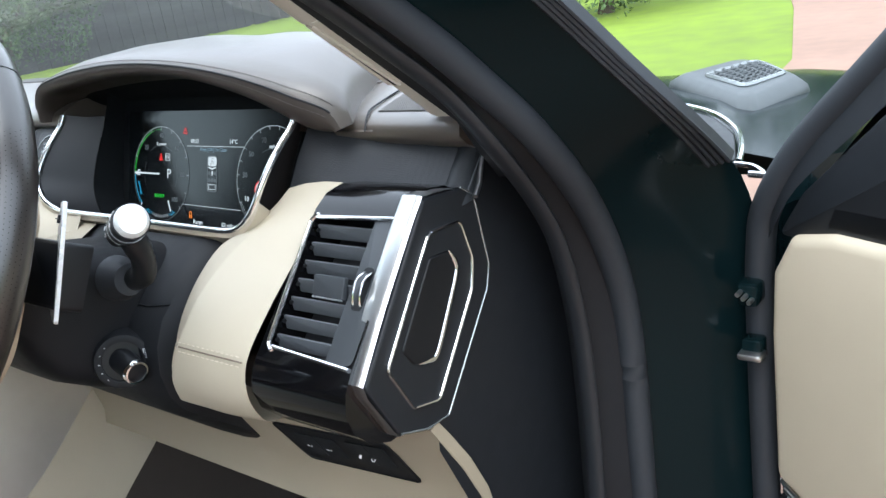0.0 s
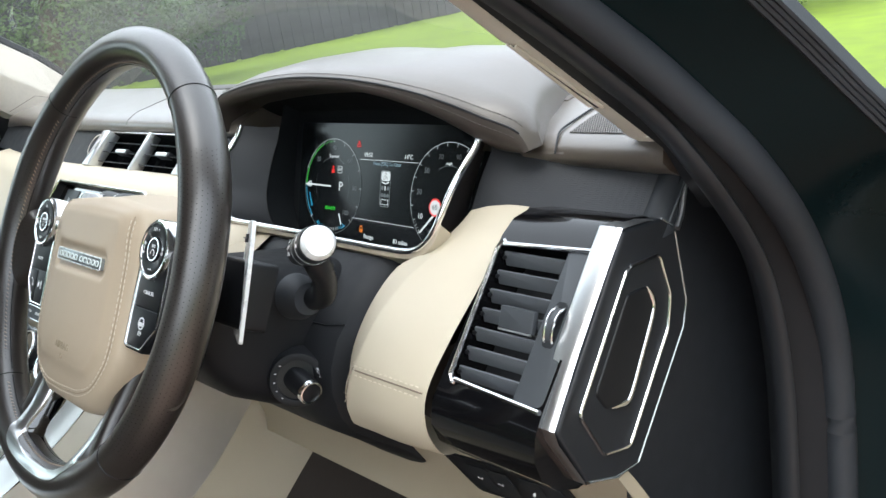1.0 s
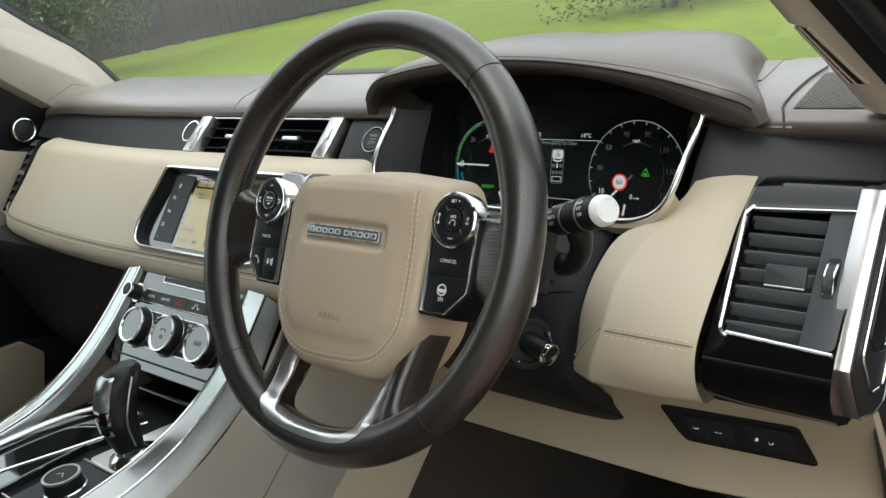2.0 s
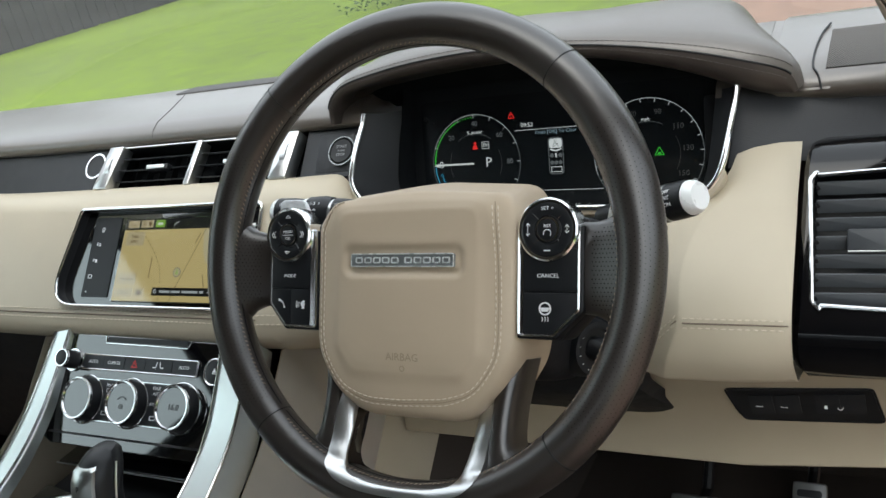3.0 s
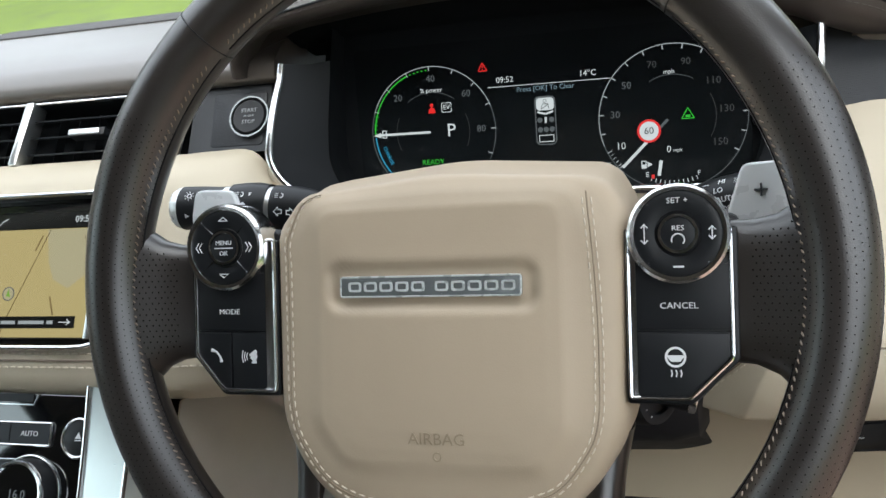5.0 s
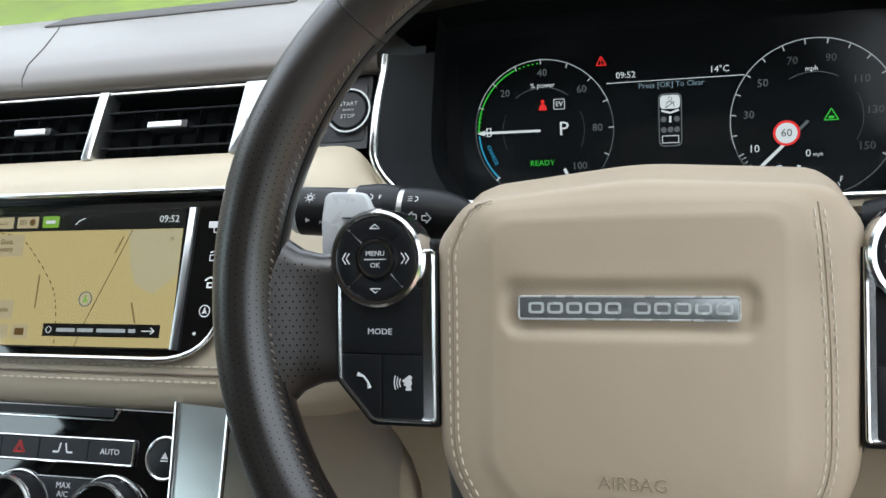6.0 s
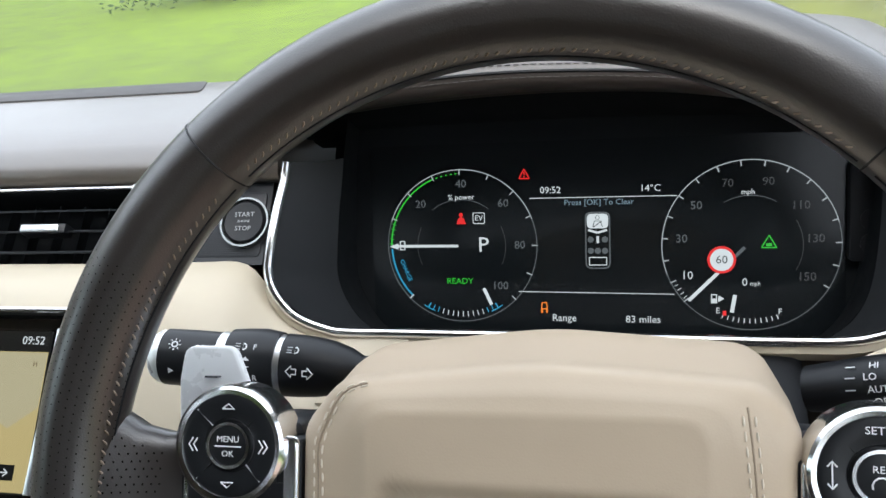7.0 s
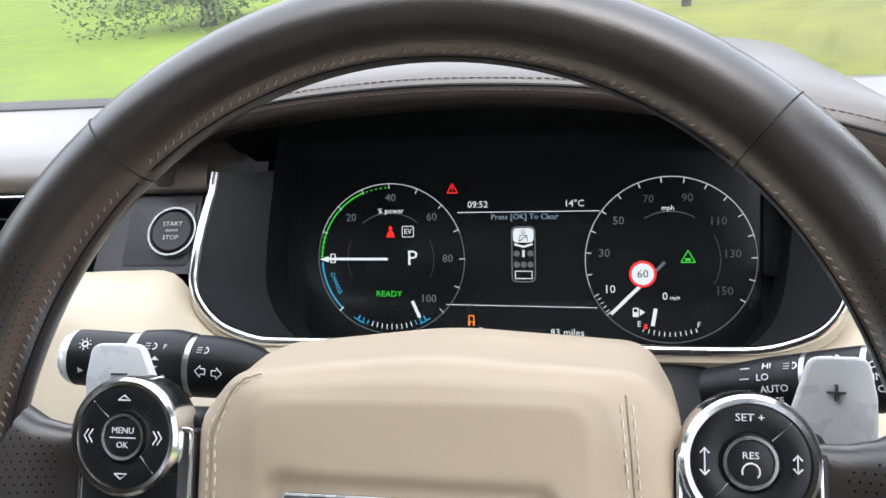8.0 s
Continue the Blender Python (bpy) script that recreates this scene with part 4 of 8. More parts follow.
NH = len(outer)
rows = [[back_pt(i, n, r) for i in range(NH)] for n, r in ((-0.060, 0.0080), (-0.056, 0.0096), (-0.050, 0.0094), (-0.030, 0.0060))]
rows += [[cover_pt(i, k) for i in range(NH)] for k in (0.0, 0.02, 0.05, 0.12, 0.22, 0.30, 0.40, 0.5, 0.60, 0.68, 0.76, 0.84, 0.92, 1.0)]
rows += [[cover_pt(i, k) for i in range(NH)] for k in np.arange(1.025, 1.985, 0.025)]
cover = part("airbag_cover", loft(rows, True, False, True), HUB, wheel, "almond leather airbag cover", Matrix.Translation((-0.0032, -0.0006, -0.0015)), angle=60)
badge = part("badge", prism(rpoly(rect(-0.0440, -0.0242, 0.0420, -0.0148), 0.0012), 0.007, 0.0124, 0.0008), BADGE, wheel, "polished metal badge bar with raised shapes", Matrix.Translation((0, 0, -0.0015)))
for i in range(10):
    x = -0.0398 + i * 0.00770 + (0.0036 if i > 4 else 0)
    part("badge_shape", ringplate(rpoly(rect(x, -0.0218, x + 0.0064, -0.0172), 0.0012, 3), rpoly(rect(x + 0.0011, -0.0208, x + 0.0053, -0.0182), 0.0006, 3), 0.0122, 0.0128), BRIGHT, badge)
part("badge_edge", tube([(x, y, 0.0121) for x, y in rpoly(rect(-0.0438, -0.0240, 0.0418, -0.0150), 0.0012)], 0.0005, 6, True), BRIGHT, badge)


def stitch_k(i, k):
    return (k + 0.09 * min(1.0, max(0.0, outer[i % NH][0] / 0.05))) * float(np.interp(i, (66, 80), (0.60, 1.0)))


SKIN = np.array([cover_pt(i, k) for i in range(NH) for k in np.arange(0.0, 1.0, 0.02)])


def on_cover(x, v, lift):
    """A point on the cover's skin."""
    d = np.hypot(SKIN[:, 0] - x, SKIN[:, 1] - v)
    near = np.argsort(d)[:10]
    w = 1 / (d[near] + 0.0010)
    return (x, v, float((SKIN[near, 2] * w).sum() / w.sum()) + lift)


def stitch_line(k, lift):
    """Round the cover's foot from its upper left corner, then straight up to the top edge."""
    pts = [cover_pt(i % NH, stitch_k(i, k)) for i in range(68, 192)]
    x, v, n = pts[-1]
    return [(a, b, c + lift) for a, b, c in pts] + [on_cover(x - 0.004 * q * q, v + (0.0215 - v) * q, lift) for q in np.linspace(0.06, 1, 18)]


for k in (0.30, 0.43):
    part("stitching", stitches(stitch_line(k, 0.0003), 0.0030, 0.0018, 0.00045), THREAD, cover)
part("seam", tube(stitch_line(0.365, 0.0), 0.0004, 6), THREAD_S, cover)
words("AIRBAG", 0.0078, 0, 0, 0, EMBOSS, cover).matrix_basis = pose(0.0042, -0.0885, 0.01195, 4.2, 0, 0)
part("emboss", ringplate(circle(0.0042, -0.0965, 0.0022, 12), circle(0.0042, -0.0965, 0.0015, 12), 0.0100, 0.0113), EMBOSS, cover)
part("hub_back", prism(rpoly([(-0.10, 0.008), (0.10, 0.008), (0.10, -0.055), (0.075, -0.085), (0.060, -0.118), (-0.060, -0.118), (-0.075, -0.085), (-0.10, -0.055)], 0.012), -0.045, -0.014, 0.004), BLACK, wheel)


SPOKE = np.array([(0.172, 0.030, -0.098, 0.012, -0.012), (0.166, 0.022, -0.086, 0.012, -0.014), (0.158, 0.008, -0.070, 0.0085, -0.016), (0.149, -0.001, -0.060, 0.004, -0.018), (0.140, -0.004, -0.056, 0.000, -0.019), (0.128, -0.004, -0.055, -0.003, -0.02), (0.108, -0.004, -0.055, -0.006, -0.02)])


def side_spoke(s):
    """A leather arm from the rim to a thumb switch: stations of reach, upper and lower edge, front and back."""
    us = SPOKE.copy()
    us[2:, 1] += np.array((0.006, 0.0095, 0.0105, 0.0105, 0.0105)) * (1.0 if s > 0 else 0.7)
    rows = []
    for u, t, b, nf, nb in us:
        mid_v, h, mid_n, d = (t + b) / 2, (t - b) / 2, (nf + nb) / 2, (nf - nb) / 2
        row = []
        for a in np.linspace(0, 2 * math.pi, 28, endpoint=False):
            c, q = math.cos(a), math.sin(a)
            row.append((s * u, mid_v + h * math.copysign(abs(c) ** 0.55, c), mid_n + d * math.copysign(abs(q) ** 0.8, q)))
        rows.append(row)
    sp = part("spoke", loft(rows, True, False, True), RIM, wheel, "leather side spoke")
    bm = bmesh.new()
    for i, v in enumerate(np.arange(-0.060, 0.014, 0.0028)):
        for u in np.arange(0.139 + (0.0014 if i % 2 else 0), 0.160, 0.0028):
            t, b, nf, nb = (float(np.interp(u, us[::-1, 0], us[::-1, k])) for k in (1, 2, 3, 4))
            if not b + 0.006 < v < t - 0.006:
                continue
            x = abs((v - (t + b) / 2) / ((t - b) / 2)) ** (1 / 0.55)
            n = (nf + nb) / 2 + (nf - nb) / 2 * (1 - x * x) ** 0.4 + 0.00015
            bm.faces.new([bm.verts.new((s * u + 0.00045 * math.cos(k), v + 0.00045 * math.sin(k), n)) for k in np.arange(6) * math.pi / 3])
    tagged(part("perforated_area", bm, HOLE, sp, smooth=False), kind="stuff")


side_spoke(-1)
side_spoke(1)


def switch_pod(s):
    """One thumb switch: a round pad over two rows of buttons in a silver edge."""
    cx, cv, r = s * 0.109, 0.001, 0.0208
    xi, xo, strip = (0.0830, 0.1278, 0.0885) if s < 0 else (0.0868, 0.1308, 0.0905)
    def edge(o, i, d):
        """The pod's outline, drawn in by o outside, i inside and d below."""
        pts = [(s * (xi + i), 0.004), (s * (xi + i), -0.0705 + d), (s * (0.1125 - 0.4 * d), -0.0705 + d), (s * (xo - o), -0.0525 + 0.4 * d), (s * (xo - o), 0.004)]
        return rpoly(pts[::-s], [0.002, 0.002, 0.005, 0.005, 0.002][::-s])

    pod = part("switch_pod", prism(edge(-0.0024, -0.0012, -0.0022), -0.016, -0.0004, 0.0014), BLACK, wheel, "black thumb switch with a bright silver edge")
    part("chrome_edge", ringplate(edge(0.0, 0.0, 0.0), edge(0.0012, strip - xi, 0.0013), -0.002, 0.0006), CHROME, pod)
    part("edge_bead", tube([(x, y, 0.0006) for x, y in edge(0.0005, 0.0005, 0.0005)], 0.0009, 8, True), CHROME, pod)
    part("housing", prism(rpoly([(s * (xi + 0.002), 0.010), (s * (xo + 0.004), 0.010), (s * (xo + 0.004), -0.052), (s * 0.115, -0.0735), (s * (xi + 0.002), -0.0735)], 0.006), -0.034, -0.0095, 0.003), BLACK, pod)
    x0, x1 = sorted((s * strip, s * (xo - 0.0012)))
    part("button", prism(rect(x0, -0.0405, x1, -0.012), -0.002, 0.0006, 0.0005), BLACK, pod)
    if s < 0:
        part("button", prism(rpoly([(-0.1080, -0.0415), (-0.1266, -0.0415), (-0.1266, -0.0520), (-0.1118, -0.0692), (-0.1080, -0.0692)], 0.0012), -0.002, 0.0006, 0.0005), BLACK, pod)
        part("button", prism(rect(-0.1072, -0.0692, -0.0885, -0.0415), -0.002, 0.0006, 0.0005), BLACK, pod)
        words("MODE", 0.0037, -0.1085, -0.0312, 0.0008, WHITE_INK, pod, wide=1.1)
        part("phone_mark", tube([(-0.1192, -0.0500, 0.0009), (-0.1162, -0.0510, 0.0009), (-0.1142, -0.0535, 0.0009), (-0.1135, -0.0562, 0.0009)], [0.0010, 0.0005, 0.0005, 0.0010], 6, flat=0.3), WHITE_INK, pod)
        part("voice_mark", prism([(-0.0948, -0.0498), (-0.0936, -0.0508), (-0.0942, -0.0520), (-0.0936, -0.0532), (-0.0944, -0.0548), (-0.0940, -0.0566), (-0.0968, -0.0566), (-0.0962, -0.0550), (-0.0978, -0.0540), (-0.0970, -0.0534), (-0.0984, -0.0524), (-0.0966, -0.0512)], 0.0005, 0.0009), WHITE_INK, pod)
        for k in range(3):
            part("voice_wave", tube([(-0.0990 - 0.0012 * k, -0.0515 + 0.0006 * k, 0.0008), (-0.0996 - 0.0012 * k, -0.0533, 0.0008), (-0.0990 - 0.0012 * k, -0.0551 - 0.0006 * k, 0.0008)], 0.00024, 4), WHITE_INK, pod)
    else:
        part("button", prism(rpoly([(0.0905, -0.0415), (0.1292, -0.0415), (0.1292, -0.0518), (0.1118, -0.0690), (0.0905, -0.0690)], 0.0012), -0.002, 0.0006, 0.0005), BLACK, pod)
        words("CANCEL", 0.0038, 0.1085, -0.0300, 0.0008, WHITE_INK, pod, wide=1.1)
        part("heat_mark", ringplate(circle(0.1065, -0.0520, 0.0045, 20), circle(0.1065, -0.0520, 0.0035, 20), 0.0005, 0.0009), WHITE_INK, pod)
        part("heat_mark", prism([(0.1025, -0.0512), (0.1105, -0.0512), (0.1085, -0.0540), (0.1045, -0.0540)], 0.0005, 0.0009), WHITE_INK, pod)
        for k in range(3):
            part("heat_wave", tube([(0.1045 + 0.002 * k, -0.0575, 0.0008), (0.1050 + 0.002 * k, -0.0590, 0.0008), (0.1045 + 0.002 * k, -0.0605, 0.0008)], 0.0003, 4), WHITE_INK, pod)
    rows = []
    for q, n in ((r + 0.0012, -0.012), (r + 0.0012, 0.001), (r + 0.0006, 0.0035), (r - 0.0006, 0.0044), (r - 0.0022, 0.0042), (r - 0.0028, 0.0030)):
        rows.append([(cx + q * math.cos(t), cv + q * math.sin(t), n) for t in np.linspace(0, 2 * math.pi, 48, endpoint=False)])
    ring = part("pad_ring", loft(rows, True), CHROME, pod, "bright ring")
    rows = [[(cx + q * math.cos(t), cv + q * math.sin(t), n) for t in np.linspace(0, 2 * math.pi, 48, endpoint=False)] for q, n in ((r - 0.0024, 0.001), (r - 0.0026, 0.0036), (r - 0.004, 0.0042), (0.0125, 0.0036), (0.0098, 0.0030), (0.0090, 0.0018))]
    part("round_pad", loft(rows, True, False, True), BLACK, pod)
    for k in range(4):
        t = radians(45 + 90 * k)
        part("pad_split", tube([(cx + 0.0095 * math.cos(t), cv + 0.0095 * math.sin(t), 0.0031), (cx + 0.0178 * math.cos(t), cv + 0.0178 * math.sin(t), 0.0040)], 0.0003, 4), PIANO, pod)
    part("centre_ring", ringplate(circle(cx, cv, 0.0084, 36), circle(cx, cv, 0.0073, 36), 0.0015, 0.0046), CHROME, pod)
    part("centre_button", prism(circle(cx, cv, 0.0073, 36), 0.0015, 0.0042, 0.0006), BLACK, pod)
    if s < 0:
        words("MENU", 0.0031, cx, cv + 0.0022, 0.0044, WHITE_INK, pod, wide=1.05)
        part("rule", box(cx - 0.0052, cv - 0.00055, 0.0042, cx + 0.0052, cv - 0.0001, 0.0044), WHITE_INK, pod)
        words("OK", 0.0031, cx, cv - 0.0030, 0.0044, WHITE_INK, pod, wide=1.05)
        for dx in (-0.0138, 0.0138):
            for k in (0, 1):
                o = dx + (0.0018 * k - 0.0009)
                g = math.copysign(0.0016, dx)
                part("arrow_mark", tube([(cx + o - g / 2, cv + 0.0024, 0.0043), (cx + o + g / 2, cv, 0.0043), (cx + o - g / 2, cv - 0.0024, 0.0043)], 0.0003, 4), WHITE_INK, pod)
        for g in (1, -1):
            part("arrow_mark", tube([(cx - 0.0024, cv + g * 0.0132, 0.0044), (cx, cv + g * 0.0150, 0.0044), (cx + 0.0024, cv + g * 0.0132, 0.0044), (cx - 0.0024, cv + g * 0.0132, 0.0044)], 0.0003, 4), WHITE_INK, pod)
    else:
        words("SET +", 0.0034, cx, cv + 0.0140, 0.0044, WHITE_INK, pod, wide=1.1)
        words("RES", 0.0031, cx, cv + 0.0022, 0.0044, WHITE_INK, pod, wide=1.1)
        part("gauge_mark", tube([(cx + 0.0027 * math.cos(radians(a)), cv - 0.0028 + 0.0027 * math.sin(radians(a)), 0.0044) for a in range(-40, 230, 30)], 0.0003, 4), WHITE_INK, pod)
        part("minus_mark", box(cx - 0.0022, cv - 0.0146, 0.0040, cx + 0.0022, cv - 0.0138, 0.0044), WHITE_INK, pod)
        for dx, h in ((-0.0140, 0.0042), (0.0140, 0.0028)):
            part("gap_mark", tube([(cx + dx, cv - h, 0.0043), (cx + dx, cv + h, 0.0043)], 0.00025, 4), WHITE_INK, pod)
            for g in (1, -1):
                part("gap_mark", tube([(cx + dx - 0.0014, cv + g * (h - 0.0016), 0.0043), (cx + dx, cv + g * h, 0.0043), (cx + dx + 0.0014, cv + g * (h - 0.0016), 0.0043)], 0.0003, 4), WHITE_INK, pod)


switch_pod(-1)
switch_pod(1)

def over_rim(x, v, n, lift=0.0012):
    """A point of the lower spoke, laid over the rim where the two meet."""
    d = math.hypot(x, v - V0) - RC
    if n > -0.015 and abs(d) < RT:
        n = max(n, N0 + 1.06 * math.sqrt(RT * RT - d * d) + lift)
    return (x, v, n)


# silver lower spoke, its dark arms and the bridge under the cover
def both_sides(half):
    """A path down the left leg, across and up the right one."""
    return spline(half + [(-x, v, n) for x, v, n in half[-2::-1]], 5)


uo = both_sides([(-0.0655, -0.100, -0.024), (-0.0655, -0.112, -0.016), (-0.0650, -0.126, -0.008), (-0.0648, -0.150, 0.0), (-0.0638, -0.163, 0.007), (-0.0605, -0.1712, 0.011), (-0.0490, -0.1803, 0.0145), (-0.028, -0.1855, 0.016), (0, -0.1870, 0.0165)])
ui = both_sides([(-0.0535, -0.100, -0.030), (-0.0532, -0.112, -0.022), (-0.0525, -0.126, -0.014), (-0.0510, -0.150, -0.003), (-0.0495, -0.163, 0.005), (-0.0468, -0.1702, 0.0085), (-0.0405, -0.1755, 0.0115), (-0.025, -0.1787, 0.0135), (0, -0.1800, 0.0145)])
rows = []
for k, d in ((-0.04, -0.020), (-0.03, -0.003), (0.0, 0.0), (0.10, 0.0006), (0.5, 0.0012), (0.9, 0.0004), (1.0, -0.001), (1.0, -0.004)):
    rows.append([over_rim(*(a[i] * (1 - k) + b[i] * k + (d if i == 2 else 0) for i in range(3)), 0.0006 if d > -0.002 else -0.003) for a, b in zip(uo, ui)])
part("lower_spoke_trim", loft(rows), SILVER, wheel, "satin silver U-shaped lower spoke")
rows = [[(x, v + 0.0002, n - 0.0035) for x, v, n in ui], [(x * 0.97, v + 0.002, n - 0.010) for x, v, n in ui], [(x * 0.955, v + 0.003, n - 0.018) for x, v, n in ui]]
part("lower_spoke_lining", loft(rows), PIANO, wheel, "gloss black inner edge")
for s in (-1, 1):
    a = spline([(s * 0.0860, -0.088), (s * 0.0815, -0.112), (s * 0.0800, -0.132), (s * 0.0825, -0.150), (s * 0.096, -0.158)], 5)
    b = spline([(s * 0.0640, -0.088), (s * 0.0645, -0.112), (s * 0.0642, -0.134), (s * 0.0640, -0.156), (s * 0.0620, -0.180)], 5)
    dn = spline([(-0.012, 0, 0), (-0.008, 0, 0), (-0.003, 0, 0), (0.0015, 0, 0), (0.004, 0, 0)], 5)
    rows = [[(p[0] * (1 - k) + q[0] * k, p[1] * (1 - k) + q[1] * k, n + d[0]) for p, q, d in zip(a, b, dn)] for k, n in ((0.04, -0.034), (0.0, -0.020), (0.03, -0.010), (0.14, -0.0035), (0.35, -0.0005), (0.65, 0.0), (0.92, -0.0015), (1.0, -0.004), (1.0, -0.02))]
    part("lower_arm", loft(rows), RIM, wheel, "dark leather lower arm")

# shift paddles behind the rim
PADDLE = material("satin_paddle_metal", (0.86, 0.88, 0.88), 0.28, 0.08, vary=0.01, scale=80)
for s in (-1, 1):
    pts = [(s * 0.118, -0.050), (s * 0.156, -0.054), (s * 0.1590, -0.01), (s * 0.1585, 0.020), (s * 0.1560, 0.0345), (s * 0.1375, 0.0345), (s * 0.1300, 0.010), (s * 0.119, -0.010)]
    bm = prism(rpoly(pts[::s], 0.005), -0.0440, -0.0405, 0.0012)
    for v in bm.verts:
        v.co.z -= 0.46 * (0.1580 - abs(v.co.x)) + 0.10 * (0.025 - v.co.y)
        v.co.x += 0.003 if s < 0 else 0.0
    pd = part("shift_paddle", bm, PADDLE, wheel, "satin silver shift paddle", angle=15)
    part("paddle_mount", prism(rpoly([(s * 0.100, -0.044), (s * 0.1515, -0.044), (s * 0.1530, 0.006), (s * 0.100, 0.006)][::s], 0.004), -0.072, -0.0500, 0.003), BLACK, pd)
    part("paddle_mark", box(s * 0.1455 + (0.0 if s < 0 else -0.003), 0.0210, -0.0475, s * 0.1455 + (0.006 if s < 0 else 0.003), 0.0218, -0.0443), PLASTIC_G, pd)
    if s > 0:
        part("paddle_mark", box(0.1451, 0.0184, -0.0475, 0.1459, 0.0244, -0.0444), PLASTIC_G, pd)


# ---- column, stalks and light switch ----
column = thing("steering_column", "charcoal plastic steering column shroud", "column", pose(0.02, 0.12, 0.95))
rows = []
for y, z0, z1, x0, x1 in ((0.028, 1.04, 1.118, -0.050, 0.056), (0.040, 1.01, 1.122, -0.060, 0.066), (0.055, 0.992, 1.116, -0.064, 0.072), (0.085, 0.972, 1.104, -0.066, 0.076), (0.12, 0.952, 1.090, -0.068, 0.078), (0.16, 0.93, 1.080, -0.068, 0.079), (0.20, 0.90, 1.070, -0.068, 0.079)):
    row = []
    for a in np.linspace(0, 2 * math.pi, 36, endpoint=False):
        c, s = math.cos(a), math.sin(a)
        row.append(((x0 + x1) / 2 + (x1 - x0) / 2 * math.copysign(abs(c) ** 0.35, c), y, (z0 + z1) / 2 + (z1 - z0) / 2 * math.copysign(abs(s) ** 0.45, s)))
    rows.append(row)
wpart("shroud", loft(rows, True, False, True), VOID, column, "charcoal shroud")
wpart("column_boot", tube([(0.0, 0.045, 1.105), (0.0, 0.005, 1.125)], [0.038, 0.032], 24), BLACK, column)
fz = [(1.078, 0.192), (1.065, 0.168), (1.048, 0.138), (1.028, 0.116), (1.008, 0.105), (0.985, 0.101), (0.962, 0.104), (0.945, 0.113), (0.925, 0.134), (0.900, 0.162), (0.875, 0.186), (0.870, 0.20)]
rows = []
for x, dy in ((-0.108, 0.05), (-0.085, 0.012), (-0.05, 0.0), (0.0, 0.0), (0.06, 0.0), (0.095, 0.002), (0.112, 0.010), (0.1185, 0.026)):
    rows.append([(x + (0.012 if z < 0.9 and x > 0.1 else 0), min(y + dy, 0.22), z) for z, y in fz])
wpart("fascia", loft(rows), VOID, column, "charcoal fascia behind the wheel")
wpart("fascia_joint", tube([(0.06, 0.1265, 1.0385), (0.095, 0.1285, 1.0385), (0.113, 0.137, 1.0385)], 0.0007, 5), BLACK, column)
for x0, x1, xl in ((-0.150, -0.078, -0.100),):
    wpart("column_filler", loft([[(x0, 0.200, 1.080), (x1, 0.200, 1.080)], [(min(x0, xl), 0.158, 1.062), (min(x1, max(xl, -0.07)), 0.158, 1.062)], [(x0 * 0.9, 0.158, 1.03), (x1 * 0.9, 0.158, 1.03)]]), BEIGE_P, column, "almond filler behind the column")
wpart("column_filler", loft([[(-0.08, 0.203, 1.078), (0.11, 0.203, 1.078)], [(-0.08, 0.170, 1.060), (0.11, 0.170, 1.060)]]), BLACK, column, "dark filler behind the column")


def stalk(tip, root, mats, name, label):
    st = thing(name, label, "stalk", Matrix.Translation(root))
    ax = (Vector(root) - Vector(tip)).normalized()
    L = (Vector(root) - Vector(tip)).length

    def seg(nm, a, b, radii, mat):
        p, q = Vector(tip) + ax * a, Vector(tip) + ax * b
        return wpart(nm, tube([tuple(p.lerp(q, k)) for k in np.linspace(0, 1, len(radii))], radii, 28), mat, st)
    return st, seg, ax, L


st, seg, ax, L = stalk((-0.189, 0.082, 1.138), (-0.070, 0.088, 1.128), None, "indicator_stalk", "black indicator stalk with silver end and white symbols")
seg("end_cap", 0.0, 0.006, [0.0105, 0.0125, 0.0128], BRIGHT)
seg("barrel", 0.006, 0.034, [0.0132, 0.0134, 0.0132], BLACK)
seg("band", 0.0335, 0.0385, [0.0136, 0.0136], SILVER)
seg("collar", 0.0385, 0.062, [0.0150, 0.0158, 0.0162, 0.0150], BLACK)
seg("band", 0.0620, 0.0650, [0.0140, 0.0136], SILVER)
seg("arm", 0.0650, 0.103, [0.0146, 0.0144, 0.0138, 0.0124, 0.0098, 0.0055], BLACK)
wpart("root", tube([(-0.098, 0.087, 1.130), (-0.066, 0.088, 1.127)], [0.0070, 0.0070], 12), BLACK, st)


def face_frame(tip, ax, d, r, ang=0.0):
    """A frame on a stalk's skin, d along it, turned towards the driver's eye."""
    p = Vector(tip) + Vector(ax) * d
    eye = Vector((0.02, -0.25, 1.33))
    out = (eye - p)
    out = (out - Vector(ax) * out.dot(Vector(ax))).normalized()
    out = (Matrix.Rotation(radians(ang), 3, Vector(ax)) @ out).normalized()
    x = Vector(ax) if ax[0] > 0 else -Vector(ax)
    y = out.cross(x).normalized()
    o = p + out * r
    return Matrix(((x.x, y.x, out.x, o.x), (x.y, y.y, out.y, o.y), (x.z, y.z, out.z, o.z), (0, 0, 0, 1)))


def mark(holder, m, bm, mat=None, name="symbol"):
    return part(name, bm, mat or WHITE_INK, holder, "", holder.matrix_basis.inverted() @ m)


def letters(holder, m, s, size, wide=1.0):
    t = words(s, size, 0, 0, 0, WHITE_INK, holder, wide=wide)
    t.matrix_basis = holder.matrix_basis.inverted() @ m @ Matrix.Diagonal((wide, 1, 1, 1))


